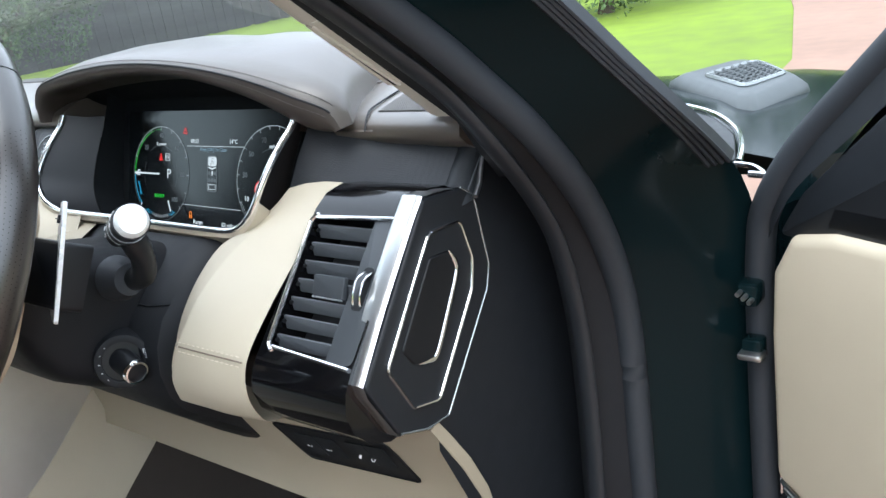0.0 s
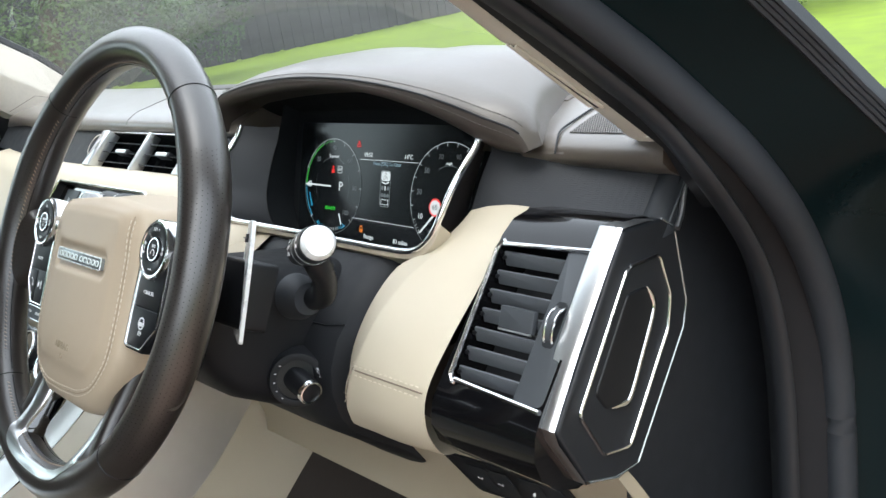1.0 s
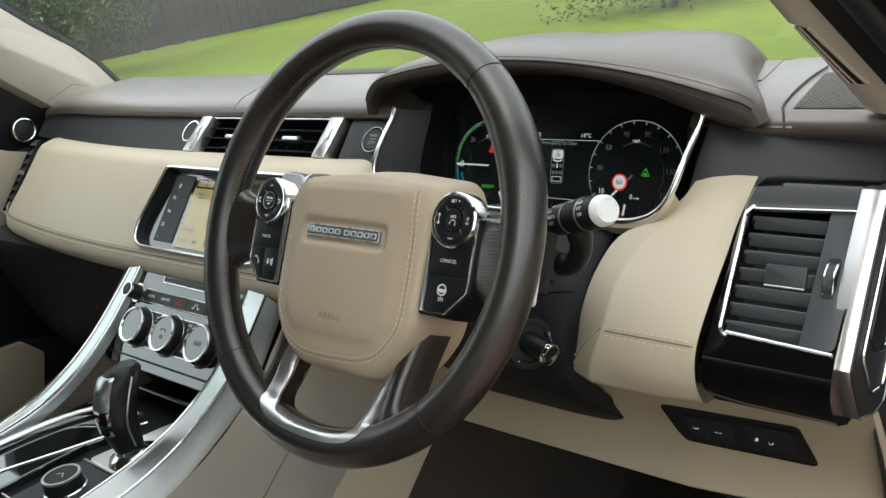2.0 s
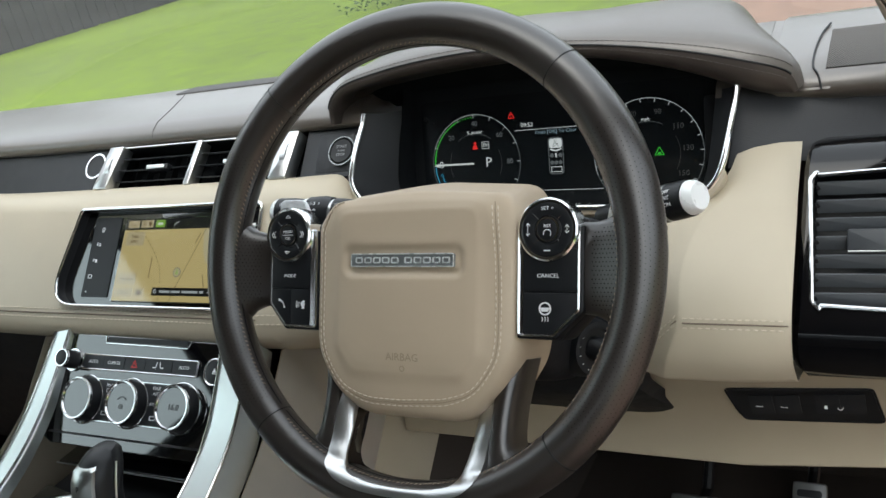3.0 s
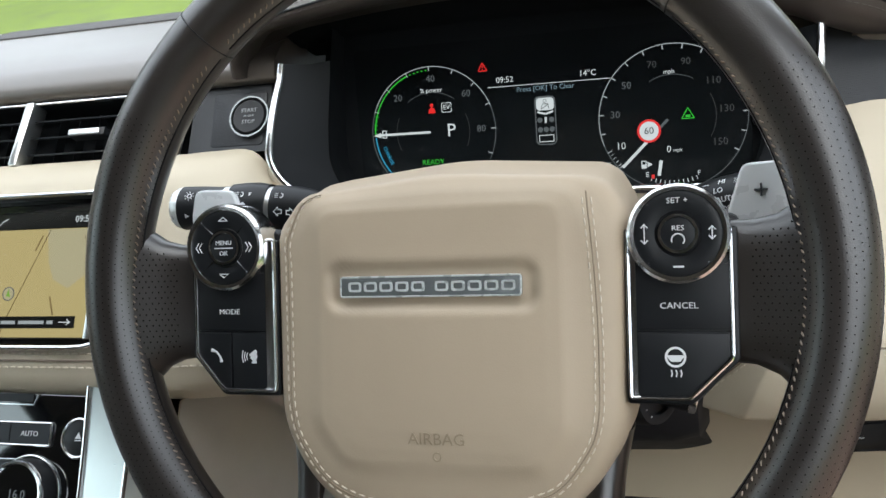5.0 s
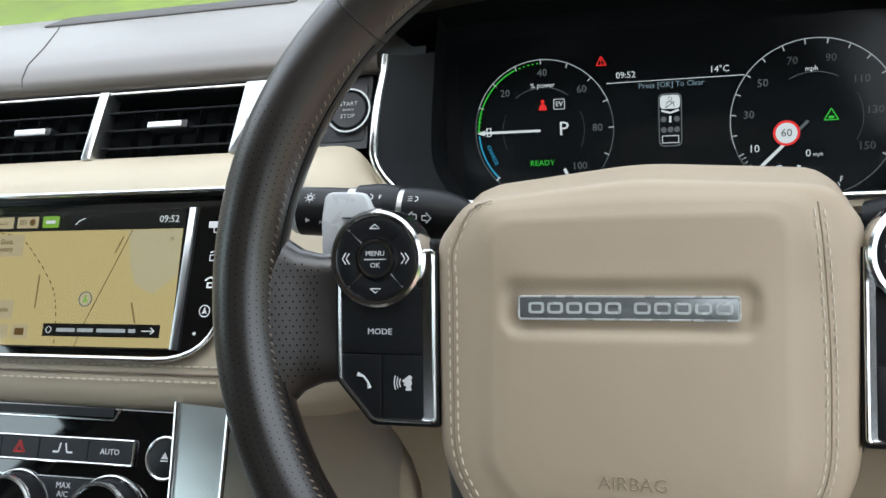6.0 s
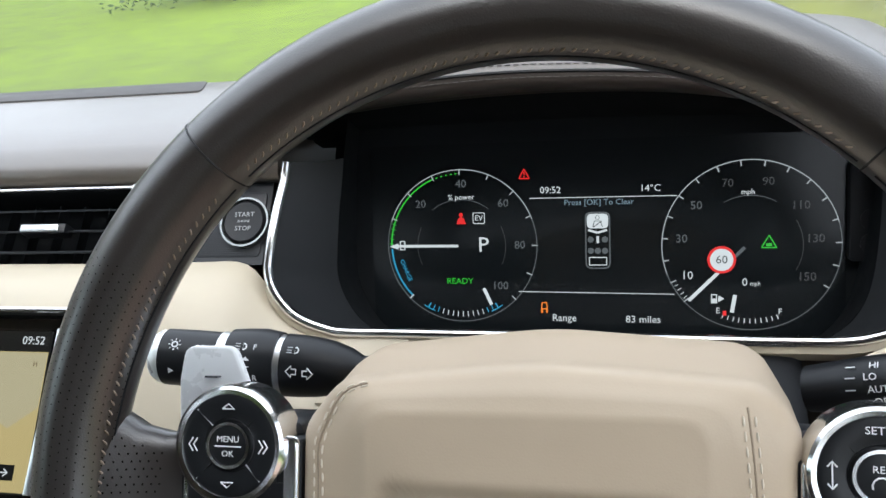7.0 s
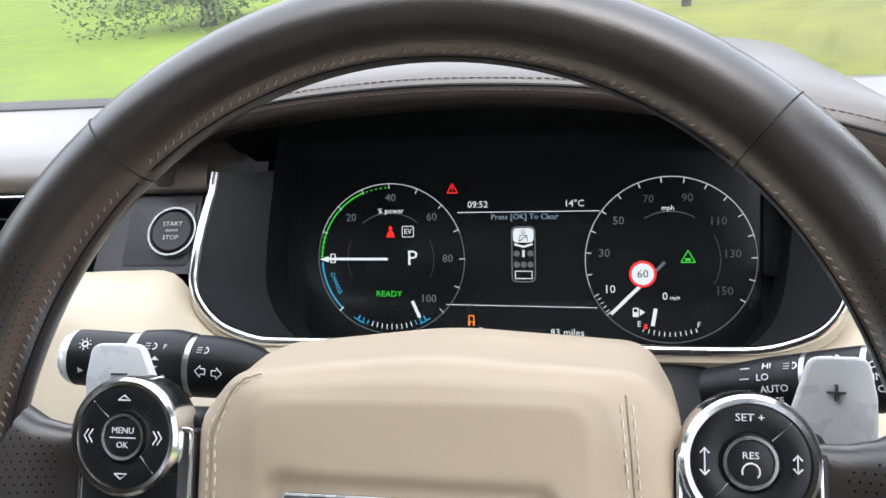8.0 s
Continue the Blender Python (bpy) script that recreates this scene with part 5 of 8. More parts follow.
def lamp_mark(r=0.0016):
    bm = ringplate(circle(0, 0, r, 16), circle(0, 0, r * 0.65, 16), 0, 0.0002)
    for k in range(8):
        a = radians(45 * k)
        tube([(r * 1.35 * math.cos(a), r * 1.35 * math.sin(a), 0.0001), (r * 1.9 * math.cos(a), r * 1.9 * math.sin(a), 0.0001)], 0.00022, 4, bm=bm)
    return bm


def beam_mark():
    bm = ringplate(circle(0.001, 0, 0.0018, 14, -90, 90) + [(0.001, 0.0018)], circle(0.001, 0, 0.0013, 14, -90, 90) + [(0.001, 0.0013)], 0, 0.0002)
    for k in range(3):
        tube([(-0.0028, 0.0013 - 0.0013 * k, 0.0001), (-0.0004, 0.0013 - 0.0013 * k, 0.0001)], 0.0002, 4, bm=bm)
    return bm


def arrow_mark(g):
    return tube([(0, 0.0012, 0.0001), (g * 0.0022, 0.0012, 0.0001), (g * 0.0022, 0.0026, 0.0001), (g * 0.0048, 0, 0.0001), (g * 0.0022, -0.0026, 0.0001), (g * 0.0022, -0.0012, 0.0001), (0, -0.0012, 0.0001), (0, 0.0012, 0.0001)], 0.0003, 4)


tip = (-0.189, 0.082, 1.138)
mark(st, face_frame(tip, ax, 0.014, 0.0137, -26), lamp_mark())
letters(st, face_frame(tip, ax, 0.027, 0.0137, -22), "OFF", 0.0036)
mark(st, face_frame(tip, ax, 0.012, 0.0137, 26), prism([(0, -0.0014), (0.0026, 0), (0, 0.0014)], 0, 0.0002))
letters(st, face_frame(tip, ax, 0.024, 0.0137, 30), "AUTO", 0.0034)
mark(st, face_frame(tip, ax, 0.047, 0.0163, -26), beam_mark())
letters(st, face_frame(tip, ax, 0.0535, 0.0163, -26), "F", 0.0036)
mark(st, face_frame(tip, ax, 0.0485, 0.0163, 24), beam_mark())
letters(st, face_frame(tip, ax, 0.0545, 0.0163, 24), "R", 0.0036)
mark(st, face_frame(tip, ax, 0.050, 0.0163, -2), prism([(-0.002, 0.0004), (0.002, 0.0004), (0, 0.0022)], 0, 0.0002))
mark(st, face_frame(tip, ax, 0.050, 0.0163, 4), prism([(-0.002, -0.0004), (0.002, -0.0004), (0, -0.0022)], 0, 0.0002))
mark(st, face_frame(tip, ax, 0.0710, 0.0148, -28), beam_mark())
mark(st, face_frame(tip, ax, 0.0735, 0.0147, 10), arrow_mark(-1))
mark(st, face_frame(tip, ax, 0.0765, 0.0146, 12), arrow_mark(1))

st, seg, ax, L = stalk((0.190, 0.080, 1.1395), (0.099, 0.116, 1.107), None, "wiper_stalk", "black wiper stalk with silver end button and white lettering")
seg("end_cap", -0.002, 0.006, [0.0098, 0.0122, 0.0126], PADDLE)
seg("barrel", 0.006, 0.024, [0.0134, 0.0138, 0.0138], BLACK)
seg("band", 0.0235, 0.0258, [0.0140, 0.0140], SILVER)
seg("collar", 0.0258, 0.048, [0.0140, 0.0138, 0.0132], BLACK)
seg("band", 0.0478, 0.0498, [0.0134, 0.0133], SILVER)
seg("arm", 0.0498, 0.094, [0.0132, 0.0128, 0.0115, 0.010], BLACK)
wpart("elbow", tube(spline([(0.148, 0.0965, 1.1245), (0.148, 0.104, 1.100), (0.136, 0.107, 1.080), (0.108, 0.108, 1.074)], 5), [0.0105] * 5 + [0.0095] * 11, 20), BLACK, st)
wpart("boot", tube([(0.122, 0.103, 1.0765), (0.110, 0.104, 1.0755), (0.100, 0.104, 1.075)], [0.013, 0.018, 0.019], 24), RUBBER, st)
tip = (0.190, 0.080, 1.1395)
for i, (w, d) in enumerate((("HI", 0.063), ("LO", 0.0645), ("AUTO", 0.060), ("OFF", 0.0605))):
    letters(st, face_frame(tip, ax, d, 0.0136, 38 - 22 * i), w, 0.0042)
    mark(st, face_frame(tip, ax, 0.0725, 0.0130, 38 - 22 * i), box(-0.002, -0.0002, 0, 0.002, 0.0002, 0.0002))
for w, d, a in (("OFF", 0.019, 22), ("INT", 0.018, 2), ("ON", 0.017, -18)):
    letters(st, face_frame(tip, ax, d, 0.0140, a), w, 0.0042)
mark(st, face_frame(tip, ax, 0.053, 0.0137, 34), beam_mark())
mark(st, face_frame(tip, ax, 0.036, 0.0142, 40), beam_mark())

knob = thing("light_switch", "round black light switch with a chrome ring", "switch", look((0.0890, 0.0945, 1.0015), (0.0890 - 0.85, 0.0945 + 0.48, 1.0015 - 0.15)))
part("bezel", loft([[(r * math.cos(a), r * math.sin(a), z) for a in np.linspace(0, 2 * math.pi, 40, endpoint=False)] for r, z in ((0.0270, -0.022), (0.0245, -0.004), (0.0228, 0.0028), (0.0205, 0.0034), (0.0170, 0.0028), (0.0166, -0.003))], True), VOID, knob)
part("well", prism(circle(0, 0, 0.0168, 40), -0.006, 0.0005), BLACK, knob)
TURN = knob.matrix_basis.to_3x3().inverted().to_4x4() @ look((0, 0, 0), (-0.965, 0.14, 0.21)).to_3x3().to_4x4()
part("grip", loft([[(r * math.cos(a), r * math.sin(a), z) for a in np.linspace(0, 2 * math.pi, 40, endpoint=False)] for r, z in ((0.0106, -0.004), (0.0104, 0.004), (0.0100, 0.018), (0.0092, 0.0225), (0.0080, 0.0245), (0.0065, 0.0235))], True, False, True), BLACK, knob, "", TURN)
part("chrome_ring", loft([[(r * math.cos(a), r * math.sin(a), z) for a in np.linspace(0, 2 * math.pi, 40, endpoint=False)] for r, z in ((0.0101, 0.0205), (0.0105, 0.0210), (0.0104, 0.0235), (0.0098, 0.0250), (0.0084, 0.0252), (0.0082, 0.0240))], True), CHROME, knob, "", TURN)
part("cap", prism(circle(0, 0, 0.0083, 40), 0.020, 0.0246, 0.0005), BLACK, knob, "", TURN)
words("AUTO", 0.0034, 0.0188, 0.002, 0.0040, WHITE_INK, knob, turn=-80)
for k in range(5):
    part("tick", box(0.0190 * math.cos(k * 0.4 + 2.2) - 0.0006, 0.0190 * math.sin(k * 0.4 + 2.2) - 0.0003, 0.0035, 0.0190 * math.cos(k * 0.4 + 2.2) + 0.0006, 0.0190 * math.sin(k * 0.4 + 2.2) + 0.0003, 0.0038), WHITE_INK, knob)



def start_button():
    m = axes((-0.2105, 0.2345, 1.1435), 42)
    b = thing("start_button", "black engine start button in a chrome ring", "button", m)
    part("mesh_plate", prism(rpoly(rect(-0.034, -0.022, 0.0115, 0.022), 0.004), -0.006, -0.0015, 0.001), MESH, b)
    part("ring", ringplate(circle(0, 0, 0.0165, 48), circle(0, 0, 0.0152, 48), -0.004, 0.0028), BADGE, b)
    part("cap", loft([[(r * math.cos(a), r * math.sin(a), z) for a in np.linspace(0, 2 * math.pi, 48, endpoint=False)] for r, z in ((0.0149, -0.003), (0.0140, 0.0016), (0.0128, 0.0030), (0.006, 0.0026))], True, False, True), BLACK, b)
    words("START", 0.0042, 0, 0.0046, 0.0031, GREY_INK, b, wide=1.1)
    words("ENGINE", 0.0022, 0, 0.0002, 0.0029, GREY_INK, b, wide=1.1)
    words("STOP", 0.0042, 0, -0.0046, 0.0031, GREY_INK, b, wide=1.1)
    b = thing("drive_button", "round black button in a chrome ring on the vent band", "button", axes((-0.594, 0.243, 1.1445), 45))
    part("ring", ringplate(circle(0, 0, 0.0175, 48), circle(0, 0, 0.0150, 48), -0.004, 0.0038), CHROME, b)
    part("cap", loft([[(r * math.cos(a), r * math.sin(a), z) for a in np.linspace(0, 2 * math.pi, 48, endpoint=False)] for r, z in ((0.0150, -0.003), (0.0148, 0.0012), (0.010, 0.0002))], True, False, True), BLACK, b)
    part("mark", tube([(0.001, 0.0012, 0.0006), (0.003, -0.001, 0.0006), (0.005, 0.0012, 0.0006)], 0.0004, 4), WHITE_INK, b)


start_button()

# ---- driver's side vent and end cap ----
VENT = axes((0.295, 0.158, 1.069), 43.5)
dvent = thing("side_vent", "gloss black driver's side air vent with seven slats", "air vent", VENT)
prof = [(0.262, 1.112), (0.246, 1.121), (0.228, 1.1245), (0.212, 1.1215), (0.199, 1.1125), (0.118, 1.0275), (0.109, 1.0155), (0.105, 1.000), (0.109, 0.984), (0.122, 0.969), (0.142, 0.9595), (0.25, 0.962)]
rows = []
edge = [0.262, 0.256, 0.250, 0.2475, 0.246, 0.2425, 0.2415, 0.2405, 0.2415, 0.245, 0.251, 0.258]
for k in (0.0, 0.04, 0.3, 0.7, 1.0):
    rows.append([(e + (0.343 - e) * k, y + (0.004 if k == 0 else 0), z - (0.003 if k == 0 and z > 1.02 else 0)) for e, (y, z) in zip(edge, prof)])
house = wpart("housing", loft(rows, True, False, True), PIANO_V, dvent, "piano black surround")
hole = rpoly(rect(-0.0415, -0.0545, 0.0460, 0.0550), 0.006)
cut = prism(hole, -0.035, 0.03)
bmesh.ops.transform(cut, verts=cut.verts, matrix=VENT)
carve(house, cut)
part("duct", prism(hole, -0.0345, -0.033), BLACK, dvent)
fr = [(0.0455, 0.0565), (-0.0385, 0.0570), (-0.0440, 0.0500), (-0.0405, -0.0500), (-0.0345, -0.0570), (0.0455, -0.0570)]
part("chrome_line", tube([(x, y, 0.0010) for x, y in fr[:1]] + [(x, y, 0.0010) for x, y in rpoly(fr[1:5], 0.006)] + [(0.0455, -0.0570, 0.0010)], 0.0018, 8), CHROME, dvent)
for i in range(7):
    v = -0.0455 + i * 0.0150
    sl = prism(rpoly(rect(-0.0395, -0.0055, 0.0205, 0.0055), 0.001), -0.0010, 0.0010, 0.0006)
    ob = part("slat", sl, SLAT, dvent, "", pose(0, v, -0.007, 44, 0, 0))
    part("pivot", tube([(-0.0395, 0.0015, -0.003), (-0.0385, 0.0015, 0.003)], 0.0016, 8), BLACK, ob)
part("tab", prism(rpoly(rect(-0.0190, -0.0085, 0.0125, 0.0085), 0.0015), -0.002, 0.0025, 0.0012), PLASTIC_G, dvent, "", pose(0.002, -0.0005, -0.001, 20, 0, 0))
part("tab_edge", tube([(-0.0165, -0.0090, -0.0020), (0.0140, -0.0090, -0.0020)], 0.0008, 6), SILVER, dvent)
part("side_strip", prism(rpoly(rect(0.0205, -0.0550, 0.0465, 0.0555), 0.001), -0.012, 0.0002, 0.0006), PLASTIC_G, dvent, "grey strip with thumbwheel")
part("thumbwheel_slot", prism(rpoly(rect(0.0270, -0.0150, 0.0370, 0.0180), 0.004), -0.001, 0.0006), BLACK, dvent)
rows = [[(0.0290 + 0.006 * u, 0.0015 + 0.0135 * math.sin(radians(a)), 0.0045 * math.cos(radians(a)) * 2 - 0.0035) for u in (0, 0.12, 0.88, 1)] for a in np.arange(-90, 91, 6)]
tw = part("thumbwheel", loft(rows), PLASTIC_G, dvent, "ribbed thumbwheel with silver rims")
for u in (0.0286, 0.0354):
    part("wheel_rim", tube([(u, 0.0015 + 0.0140 * math.sin(radians(a)), 0.0095 * math.cos(radians(a)) - 0.0035) for a in np.arange(-85, 86, 8)], 0.0009, 6), CHROME, tw)

XP = Matrix(((0, 0, 1, 0), (1, 0, 0, 0), (0, 1, 0, 0), (0, 0, 0, 1)))
endcap = thing("dash_end_cap", "charcoal pointed end cap with chrome outlines on the dash end", "end cap", pose(0.35, 0.2, 1.03))
hexa = [(0.209, 1.123), (0.252, 1.118), (0.266, 1.108), (0.273, 1.049), (0.266, 1.030), (0.197, 0.954), (0.171, 0.956), (0.141, 0.968), (0.118, 1.016)]


def xplate(poly, x0, x1, bev=0.0):
    bm = prism(poly, x0, x1, bev)
    bmesh.ops.transform(bm, verts=bm.verts, matrix=XP)
    return bm


wpart("cap_body", xplate(rpoly(hexa, 0.006), 0.336, 0.3535, 0.002), PLASTIC, endcap, "charcoal plate", 15)
inset = [(0.207, 1.098), (0.243, 1.095), (0.2515, 1.062), (0.245, 1.038), (0.188, 0.972), (0.159, 0.980), (0.140, 1.019)]
wpart("face_panel", xplate(rpoly(inset, 0.006), 0.352, 0.3542, 0.001), PLASTIC, endcap, "", 15)
wpart("chrome_ring", tube([(0.3546, y, z) for y, z in rpoly(inset, 0.008)], 0.0013, 8, True, up=(1, 0, 0)), CHROME, endcap)
well = [(0.203, 1.080), (0.226, 1.078), (0.231, 1.060), (0.192, 1.006), (0.168, 1.010), (0.158, 1.026)]
wpart("centre_panel", xplate(rpoly(well, 0.006), 0.353, 0.3556, 0.0012), BLACK, endcap, "", 15)
wpart("centre_bar", tube(spline([(0.3556, 0.224, 1.0785), (0.3560, 0.2285, 1.0700), (0.3562, 0.2290, 1.0590), (0.3562, 0.210, 1.0310), (0.3562, 0.1930, 1.0085), (0.3560, 0.184, 1.0070), (0.3556, 0.172, 1.0095)], 4), [0.0006] * 2 + [0.0014] * 2 + [0.0022] * 17 + [0.0014] * 2 + [0.0006] * 2, 8, flat=0.5, up=(1, 0, 0)), CHROME, endcap)
band_pts = [(0.262, 1.1135), (0.236, 1.1215), (0.208, 1.1250), (0.190, 1.1060), (0.150, 1.0605), (0.1165, 1.0185), (0.1185, 1.0085), (0.140, 0.9670), (0.146, 0.9645)]
rows = []
for x, o in ((0.334, 0.0), (0.3355, 0.0012), (0.346, 0.0014), (0.3505, 0.0008), (0.3525, -0.001)):
    rows.append([(x, y - o * 0.7, z + o * 0.5) for y, z in band_pts])
wpart("silver_band", loft(rows), SILVER, endcap, "wide satin silver edge")
wpart("edge_line", tube([(0.3532, y, z) for y, z in ((0.252, 1.118), (0.266, 1.108), (0.273, 1.049), (0.266, 1.030), (0.197, 0.954), (0.171, 0.956), (0.143, 0.9675))], 0.0009, 6, up=(1, 0, 0)), BADGE, endcap)

# ---- switch panel in the knee panel ----
sp = thing("switch_panel", "black switch panel set in the almond knee panel", "switch panel", pose(0.235, 0.19, 0.90))
def knee_y(z, x):
    return float(np.interp(z, (0.832, 0.865, 0.900, 0.930, 0.952), (0.203, 0.196, 0.180, 0.163, 0.150))) + 0.14 * max(0.0, x - 0.175)


def knee_plate(pts, r, out, deep):
    """A plate with rounded corners that follows the knee panel, so far proud of it and so deep."""
    bm = bmesh.new()
    poly = rpoly(pts, r)
    bm.faces.new([bm.verts.new((x, knee_y(z, x) - out, z)) for x, z in poly])
    grown = bmesh.ops.extrude_face_region(bm, geom=bm.faces[:])
    bmesh.ops.translate(bm, verts=[v for v in grown["geom"] if isinstance(v, bmesh.types.BMVert)], vec=(0, deep, 0))
    return bm


wpart("plate", knee_plate([(0.173, 0.9215), (0.289, 0.9180), (0.2965, 0.8685), (0.1850, 0.8745), (0.1800, 0.885)], 0.005, 0.0016, 0.012), BLACK, sp)
wpart("plate_edge", tube([(x, knee_y(z, x) - 0.0012, z) for x, z in rpoly([(0.172, 0.9225), (0.290, 0.9190), (0.2977, 0.8675), (0.1842, 0.8735), (0.1790, 0.885)], 0.005)], 0.0010, 6, True, up=(0, 1, 0)), VOID, sp)
for x in (0.1905, 0.2125, 0.2440, 0.2640):
    wpart("rocker", knee_plate(rect(x, 0.883, x + 0.0195, 0.912), 0.002, 0.0028, 0.006), PLASTIC, sp)
for i, (x, z) in enumerate(((0.1985, 0.8965), (0.2185, 0.8950), (0.2523, 0.8958), (0.2635, 0.8925))):
    m = axes((x, knee_y(z, x) - 0.0032, z), 26)
    if i == 3:
        mark(sp, m, ringplate(circle(0, 0, 0.0024, 16), circle(0, 0, 0.0017, 16), 0, 0.0002))
    elif i == 2:
        mark(sp, m, prism([(-0.0015, -0.003), (0.0015, -0.003), (0.0006, 0.003), (-0.0006, 0.003)], 0, 0.0002))
    else:
        mark(sp, m, tube([(-0.003, -0.001, 0), (0.001, 0.0016, 0), (0.003, -0.001, 0), (-0.003, -0.001, 0)], 0.0003, 4))


# ---- centre vents ----
VC = axes((-0.417, 0.2320, 1.1435), 45)
cv = thing("centre_vents", "pair of black centre air vents between silver posts", "air vent", VC)
part("duct", ringplate(rect(-0.140, -0.0275, 0.140, 0.0275), rect(-0.139, -0.0265, 0.139, 0.0265), -0.030, -0.001), DEEP, cv)
part("duct_back", box(-0.140, -0.0275, -0.034, 0.140, 0.0275, -0.030), DEEP, cv)


def vent_post(x, w, lean, mat, nm, parent, thick=0.006):
    return part(nm, prism(rpoly([(x - w / 2 - lean, -0.0285), (x + w / 2 - lean, -0.0285), (x + w / 2 + lean, 0.0275), (x - w / 2 + lean, 0.0275)], 0.0015), -0.01, thick, 0.0015), mat, parent)


vent_post(0.0, 0.0085, 0.003, SILVER, "centre_post", cv)
for x, s in ((-0.140, -1), (0.134, 1)):
    p = vent_post(x, 0.0235, 0.006 if s < 0 else 0.003, SILVER, "end_post", cv, 0.007)
    part("thumbwheel", loft([[(x - 0.0036 + 0.0072 * u, 0.002 + 0.0125 * math.sin(radians(a)), 0.004 + 0.0046 * math.cos(radians(a))) for u in (0, 0.2, 0.8, 1)] for a in np.arange(-90, 91, 9)]), SILVER, p, "silver thumbwheel")
for s in (-1, 1):
    x0, x1 = (-0.128, -0.005) if s < 0 else (0.005, 0.123)
    for v, nm in ((0.0130, "slat"), (-0.0020, "slat"), (-0.0170, "slat")):
        part(nm, prism(rect(x0, -0.0065, x1, 0.0065), -0.0006, 0.0006, 0.0003), PLASTIC, cv, "", pose(0, v + 0.002, -0.007, 114, 0, 0))
    xm = -0.060 if s < 0 else 0.062
    tab = part("tab", prism(rpoly(rect(xm - 0.017, -0.0050, xm + 0.017, 0.0020), 0.0012), -0.006, 0.0028, 0.001), BLACK, cv)
    part("tab_trim", prism(rpoly(rect(xm - 0.0165, -0.0042, xm + 0.0125, 0.0008), 0.001), 0.0024, 0.0040, 0.0006), SILVER, tab)
    for k in range(6):
        xx = x0 + (x1 - x0) * (k + 0.5) / 6
        part("vane", box(xx - 0.0006, -0.024, -0.028, xx + 0.0006, 0.024, -0.019), DEEP, cv)
part("chrome_line", tube([(-0.133, 0.0275, 0.0015), (0.138, 0.0275, 0.0015)], 0.0009, 6), CHROME, cv)

# ---- navigation screen ----
scr = thing("navigation_screen", "black touchscreen showing a beige street map", "touchscreen", SCR)
part("chrome_frame", tube([(x, y, 0.0012) for x, y in opening], 0.0018, 8, True), CHROME, scr, "bright frame")
part("recess", ringplate(opening, [(x * 0.985, y * 0.975) for x, y in opening], -0.020, 0.0005), BLACK, scr)
part("glass_panel", prism([(x * 0.985, y * 0.975) for x, y in opening], -0.013, -0.0098), PIANO, scr)
part("left_keys", prism(rpoly(rect(-0.112, -0.050, -0.069, 0.045), 0.002), -0.0098, -0.0088), BLACK, scr, "dark touch key strip")
MAPC = glow("map_beige", (0.54, 0.44, 0.20), 0.60)
MAPB = glow("map_button", (0.42, 0.36, 0.22), 0.65)
MAPG = glow("map_grey", (0.42, 0.38, 0.24), 0.7)
MAPN = glow("map_name", (0.24, 0.17, 0.07), 0.6)
MAPD = glow("map_road", (0.12, 0.07, 0.02), 0.6)
GREEN = glow("screen_green", (0.16, 0.32, 0.04), 0.8)
LIT = glow("screen_white", (0.66, 0.71, 0.73), 0.62)
MIDL = glow("screen_pale_grey", (0.40, 0.44, 0.46), 0.6)
DIM = glow("screen_grey", (0.085, 0.098, 0.106), 0.7)
DIM2 = glow("screen_faint", (0.040, 0.043, 0.046), 0.7)
SRED = glow("screen_red", (0.75, 0.02, 0.02), 0.62)
SGRN = glow("screen_bright_green", (0.03, 0.48, 0.03), 0.65)
SBLU = glow("screen_blue", (0.02, 0.25, 0.42), 0.8)
SORG = glow("screen_orange", (0.75, 0.20, 0.02), 0.8)
DARK = glow("screen_black", (0.006, 0.007, 0.007), 0.5)
NZ = -0.0088
part("display", prism(rect(-0.061, -0.0545, 0.1055, 0.0415), -0.0098, NZ), DARK, scr, "lit display")
part("map", prism(rect(-0.0605, -0.0535, 0.1050, 0.0290), NZ, NZ + 0.0001), MAPC, scr, "beige street map")
part("lake", prism([(0.062, 0.0285), (0.1045, 0.0285), (0.1045, -0.004), (0.086, -0.017), (0.072, -0.010), (0.066, 0.004)], NZ + 0.0001, NZ + 0.0002), MAPG, scr)


def line(parent, pts, w, mat, z, nm="line"):
    bm = bmesh.new()
    for a, b in zip(pts, pts[1:]):
        a, b = Vector(a), Vector(b)
        n = (b - a).normalized().orthogonal() * w / 2
        bm.faces.new([bm.verts.new((*q, z)) for q in (a + n, b + n, b - n, a - n)])
    return part(nm, bm, mat, parent, smooth=False)


line(scr, [(0.0648, 0.0285), (0.050, -0.004), (0.0335, -0.040), (0.029, -0.0535)], 0.0007, MAPD, NZ + 0.0003, "road_line")
cur = spline([(-0.052, 0.0285), (-0.030, 0.024), (-0.012, 0.008), (0.004, -0.012), (0.010, -0.030), (0.012, -0.0535)], 8)
for i in range(0, len(cur) - 1, 2):
    line(scr, cur[i:i + 2], 0.0009, MAPD, NZ + 0.0003, "track_dash")
